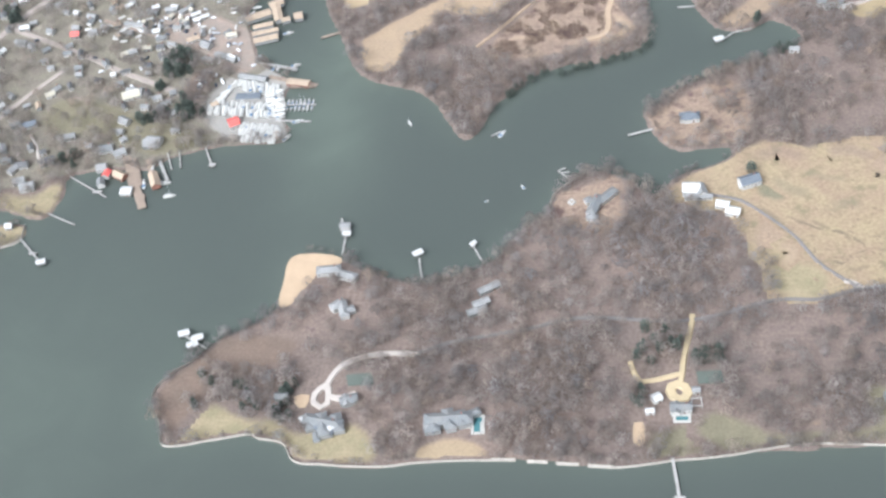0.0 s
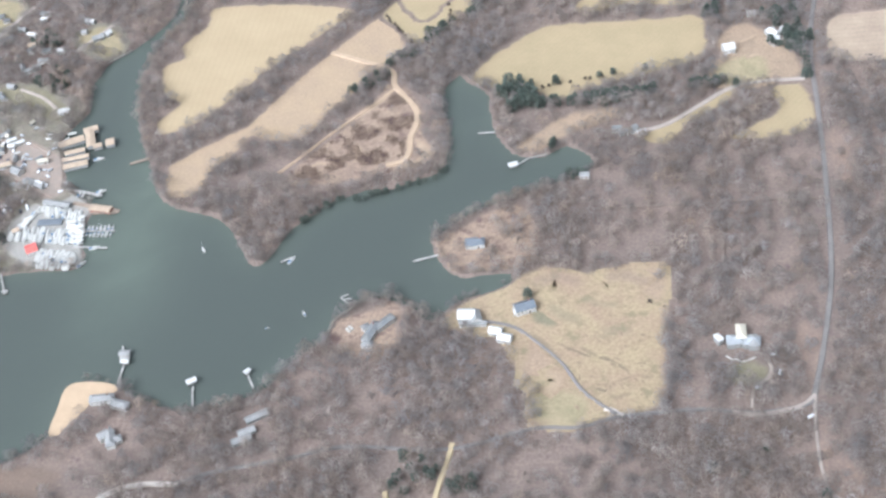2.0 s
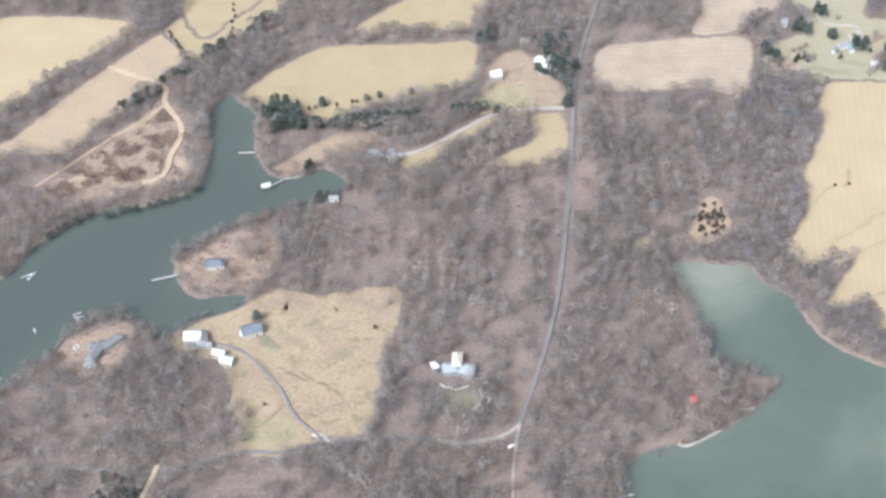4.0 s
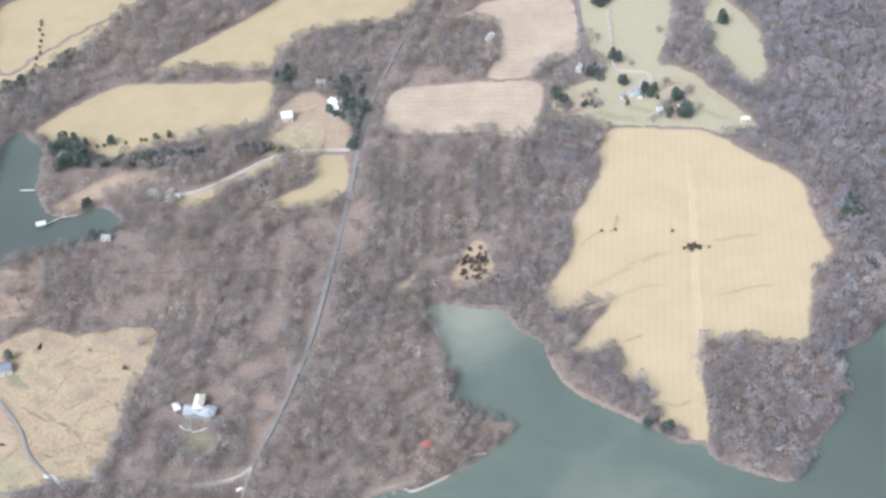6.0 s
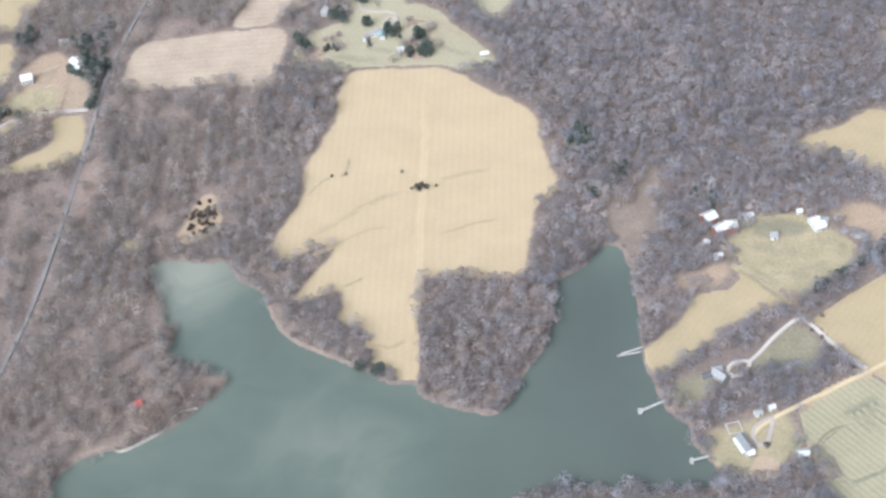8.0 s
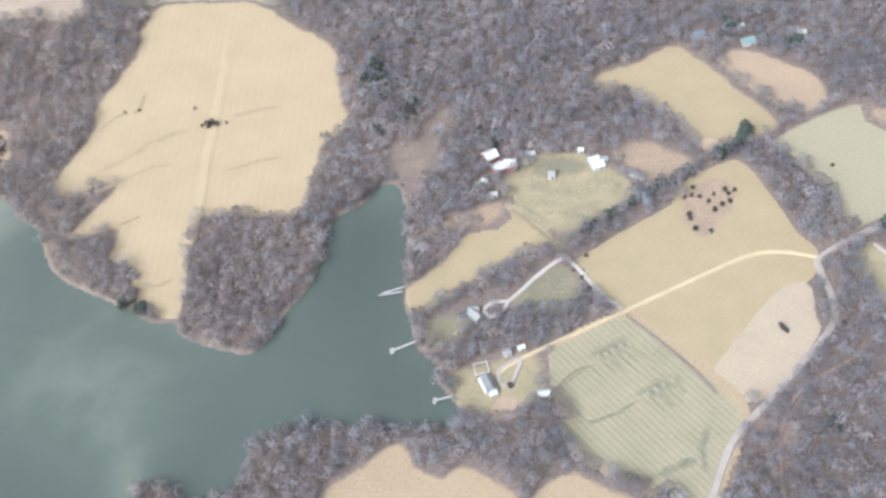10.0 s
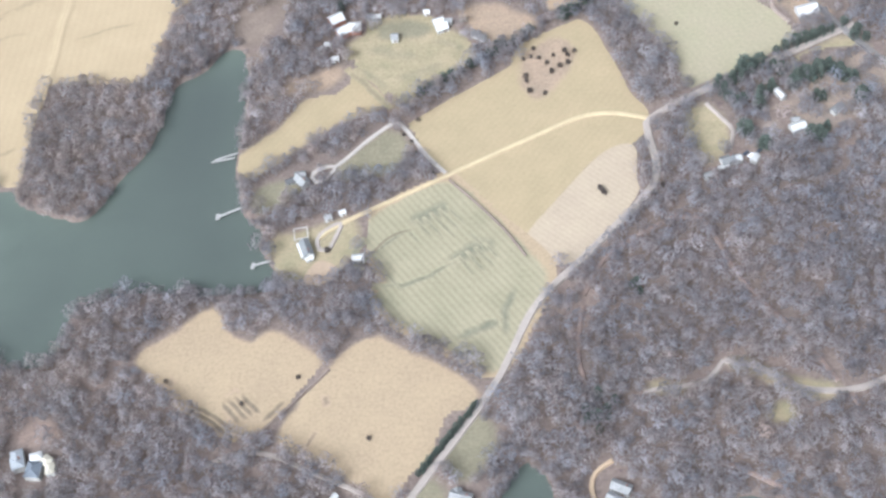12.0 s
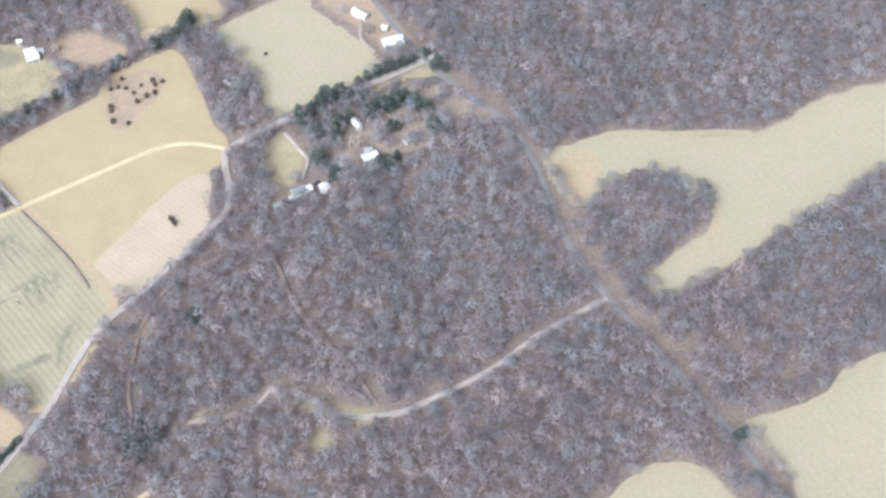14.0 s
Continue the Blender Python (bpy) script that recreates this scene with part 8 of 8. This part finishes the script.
# evergreen clumps
for spot, r, n, h in (
    ((-250.0, 249.3), 6, 8, 3.6), ((-235.2, 242.7), 5, 8, 3.6), ((-254.8, 242.0), 3, 4, 3.5), ((-363.2, 229.1), 4, 4, 3.6), ((-360.6, 219.6), 4, 5, 3.4),
    ((-375.7, 226.9), 6, 5, 3.4), ((-387.0, 234.4), 4, 3, 3.0), ((-388.9, 224.2), 3, 2, 2.8), ((-366.4, 222.7), 5, 4, 3.2), ((-255.0, 228.0), 4, 5, 4),
    ((-431.4, 383.0), 7, 14, 4.5), ((-421.5, 355.2), 5, 12, 4.0), ((-437.5, 352.7), 4, 7, 3.5), ((-462.5, 330.7), 4, 8, 4), ((-509.7, 418.3), 5, 8, 4),
    ((-427.3, 453.0), 8, 14, 3.6), ((-437.4, 484.6), 8, 10, 3.4), ((-432.8, 382.2), 6, 9, 4.5),
):
    clump(spot, r, n, h, group="evergreen clumps")
# evergreen clumps
for spot, r, n, h in (
    ((-426.2, 357.7), 5, 6, 4.5), ((-435.4, 370.8), 2, 3, 4), ((-128.4, 475.1), 4, 4, 4), ((-119.0, 460.7), 4, 4, 4.5),
):
    clump(spot, r, n, h, group="evergreen clumps")
for pts, n, h in (([(-296.4, 439.7), (-289.9, 443.4), (-283.5, 447.8)], 14, 3.4), ([(-284.0, 455.9), (-278.1, 460.8), (-273.8, 464.7)], 12, 3.2), ([(-268.8, 472.6), (-264.7, 478.2), (-259.9, 483.0)], 16, 3.8), ([(-252.4, 489.5), (-250.9, 497.1), (-246.2, 502.1)], 12, 3.6), ([(-199.2, 426.0), (-193.8, 427.0), (-187.4, 428.4)], 10, 4.0)):
    tree_row(pts, n, h, True, spread=1.2, group="evergreens along the field edges")
for pts, n in (([(-289.0, 491.1), (-285.1, 485.2), (-281.2, 478.5), (-271.9, 467.1)], 12), ([(-268.2, 527.1), (-263.9, 506.9), (-261.1, 490.5)], 10), ([(-219.9, 437.4), (-206.7, 439.8), (-193.7, 443.3)], 8)):
    tree_row(pts, n, 1.8, spread=0.5, dark=False, group="hedgerow bushes")
for pts, n, h in (([(-219.7, 425.1), (-200.3, 425.7)], 10, 4.5), ([(-199.2, 427.1), (-188.3, 428.4)], 8, 4.5), ([(-187.0, 428.4), (-176.8, 432.6)], 7, 4), ([(-162.3, 433.1), (-151.5, 435.2)], 9, 4.5), ([(-130.8, 460.9), (-120.5, 453.1)], 8, 3.5), 
                  ([(134.0, 320.9), (147.7, 330.4), (158.2, 337.5), (168.8, 345.7)], 14, 3.5), ([(190.8, 362.3), (186.6, 356.5), (181.8, 353.0)], 8, 4.0), ([(135.8, 322.4), (146.5, 329.2), (158.9, 338.7), (170.1, 345.0)], 12, 3.0), ([(-120.1, 453.5), (-119.6, 437.0)], 5, 3.5)):
    tree_row(pts, n, h, True, group="evergreen rows")
for spot in ((-146.1, 433.0), (-215.1, 438.4), (-198.0, 442.3), (-192.8, 443.7), (-180.4, 445.7), (-215.2, 440.0)):
    pine(*spot, 3.4, True)
tree_row([(132.6, 320.2), (150.7, 333.3), (171.0, 344.9)], 16, 2.4, spread=0.8, dark=False, group="hedgerow bushes")
tree_row([(129.7, 303.9), (135.5, 295.1), (139.3, 289.3)], 5, 1.6, spread=0.5, dark=False, group="hedgerow bushes")
tree_row([(194.3, 263.7), (202.2, 272.5), (207.0, 279.6)], 5, 2.0, spread=0.4, dark=False, group="hedgerow bushes")
tree_row([(138.0, 185.9), (142.8, 192.7), (147.6, 199.3), (153.1, 206.7)], 34, 2.2, True, spread=0.25, group="evergreen hedge along the road")
for spot in ((-176.5, 328.8), (-44.9, 460.0), (-42.2, 473.3), (128.6, 316.0), (87.0, 279.5), (135.7, 322.1), (-249.3, 213.6), (-326.6, 208.9)):
    bare_tree(*spot)
for k in range(14):
    car(*(np.array(RNG.choice([0, 1]) and (-453.4, 387.3) or (-498.8, 406.8)) + RNG.normal(0, 9, 2)), RNG.uniform(0, 180), int(RNG.integers(3)))

road([(-196.1, 364.6), (-167.9, 365.3), (-144.0, 366.5), (-120.2, 367.2)], 0.6, DIRT, "faint brown forest track", clear=0.3)
road([(-153.9, 365.3), (-155.7, 328.8)], 0.5, DIRT, "faint brown forest track", clear=0.2)

house("pale blue-roofed house with a rounded cream wing in the woods", [([(26.8, 192.2), (30.0, 193.5)], 3.6, 2.2), ([(27.5, 196.4), (29.2, 191.1)], 3.2, 2.4), ([(33.3, 188.2), (33.7, 192.7)], 4.0, 2.4, BLUEROOF), ([(31.8, 194.1), (34.8, 195.0)], 2.4, 2.0, WHITEROOF), ([(35.3, 194.0), (37.5, 192.5)], 2.8, 2.0, CREAMROOF), ([(37.5, 192.5), (38.1, 189.4)], 2.4, 1.8, CREAMROOF)], PALEBLUE, WHITEWALL, hip=True)
field([(25.5, 201.4), (27.9, 207.2), (33.5, 207.5), (38.9, 202.2), (37.5, 199.1), (29.6, 198.7)], PINKLITTER, "pink clearing of leaf litter", clear=False)
thin([(25.5, 201.4), (27.9, 207.2), (33.5, 207.5), (38.9, 202.2), (37.5, 199.1), (29.6, 198.7)], 0.1)
field([(-153.0, 444.7), (-145.0, 451.2), (-134.7, 451.8), (-134.5, 436.4), (-150.6, 435.2)], TANLAWN, "pasture of dull grass beside a white barn", under=PEACHYARD)
stain([(-144.2, 461.9), (-140.7, 463.3), (-136.3, 466.4)], 2.2, SANDPATCH, "worn pale track in a farmyard", "worn_track", under=PEACHYARD)
stain([(-141.4, 451.2), (-137.9, 452.3), (-134.3, 453.3)], 2.2, SANDPATCH, "worn pale track in a farmyard", "worn_track", under=PEACHYARD)
road([(-131.1, 466.3), (-128.7, 464.7), (-127.9, 460.8), (-129.6, 457.8), (-131.5, 460.1), (-132.1, 464.0)], 0.8, GRAVEL, "pale ring drive of a farmhouse", closed=True)
road([(-20.1, 534.1), (-19.2, 518.6), (-18.5, 503.7)], 0.9, GRAVEL, "pale farm drive")
road([(-7.4, 482.1), (-5.1, 484.9), (-2.4, 482.9), (-3.4, 479.3), (-6.1, 478.9)], 0.9, GRAVEL, "pale gravel ring in a farmyard", closed=True)
house("pale teal-roofed farmhouse with an angled wing", [([(-12.9, 473.4), (-8.0, 474.2)], 2.4, 1.8), ([(-8.4, 475.0), (-8.0, 470.3)], 2.2, 1.6, TEALROOF)], PALEROOF, WHITEWALL)
stain([(9.0, 474.3), (15.8, 475.9), (22.0, 475.1)], 2.2, SANDPATCH, "worn tan track in the grass", "worn_track", under=GREENPALE)
for spot, h in (((-16.6, 497.4), 4.5), ((-22.6, 543.3), 5.5), ((-27.0, 487.2), 4), ((-23.5, 483.2), 4), ((-14.4, 481.2), 4.5), ((-5.0, 475.0), 4), ((-2.1, 476.2), 4), ((7.8, 469.7), 4.5), ((3.3, 460.2), 4), ((8.4, 458.3), 4)):
    pine(*spot, h, True, "evergreens round the headland farm")
for spot in ((-33.4, 531.9), (-31.6, 518.6), (-32.3, 503.6), (-24.4, 512.1), (-10.9, 493.3), (2.5, 481.3), (15.3, 464.0), (1.3, 518.6)):
    bare_tree(*spot, 4.0)
for pts, w, m, c in (([(-38.0, 476.0), (-28.0, 470.0), (-18.0, 468.0)], 9.0, PEACHYARD, 0.5), ([(-30.0, 463.0), (-18.0, 458.0), (-6.0, 456.0)], 8.0, LAWN, 0.55), ([(-16.0, 466.0), (-8.0, 463.0), (0.0, 462.0)], 6.0, LAWN, 0.45), ([(2.0, 470.0), (8.0, 476.0), (16.0, 472.0)], 8.0, PEACHYARD, 0.6),
                     ([(12.0, 466.0), (20.0, 460.0), (28.0, 456.0)], 6.0, LAWN, 0.5), ([(0.0, 486.0), (10.0, 483.0), (20.0, 474.0), (28.0, 464.0)], 4.0, PEACHYARD, 0.6)):
    stain(pts, w, m, "mottled patch in a farm meadow", "grass_patch", under=GREENPALE, cover=c)
rng = np.random.default_rng(41)
for spot, n in (((-38.0, 465.0), 5), ((-30.0, 472.0), 3), ((-26.0, 463.5), 3), ((4.0, 464.0), 4), ((10.0, 474.0), 3), ((-2.0, 458.0), 2), ((-46.0, 488.0), 4), ((-42.0, 498.0), 3)):
    for _ in range(n):
        bare_tree(spot[0] + rng.normal(0, 2.2), spot[1] + rng.normal(0, 2.2), rng.uniform(3.0, 5.0))
for spot in ((-30.5, 464.5), (-29.3, 465.8), (-27.0, 466.0), (-25.8, 464.2), (-13.0, 466.5), (2.7, 457.9), (4.2, 462.0), (-1.0, 470.5)):
    pine(*spot, 2.8, False, "evergreens round the headland farm")
road([(-129.4, 464.2), (-128.5, 467.3), (-126.4, 465.8), (-126.2, 462.3), (-128.1, 461.5)], 0.7, GRAVEL, "pale ring drive between two sheds", closed=True)
for spot, a in (((-130.4, 462.7), 20), ((-126.2, 467.3), 70)):
    hut(*spot, 3.0, 1.8, a, WHITEROOF, "small white shed by a ring drive", category="shed", name="shed", clear=1.0)
tree_row([(-118.5, 437.1), (-119.1, 453.6), (-120.0, 472.9), (-120.7, 493.1)], 12, 3.4, True, spread=0.5, group="evergreens along the road")
car(*(-110.1, 240.3), 60, 0)
tree_row([(-254.5, 388.5), (-261.0, 382.0), (-272.5, 377.6), (-284.3, 373.0), (-296.4, 369.5), (-305.0, 361.0)], 30, 2.6, True, spread=0.9, group="evergreens along the shore")
tagged(soup("evergreen_stand", np.concatenate([a for a, _ in STAND]), np.concatenate([b for _, b in STAND]), NEEDLES), "stands of dark green evergreens among the woods", "trees", kind="stuff")

woods()
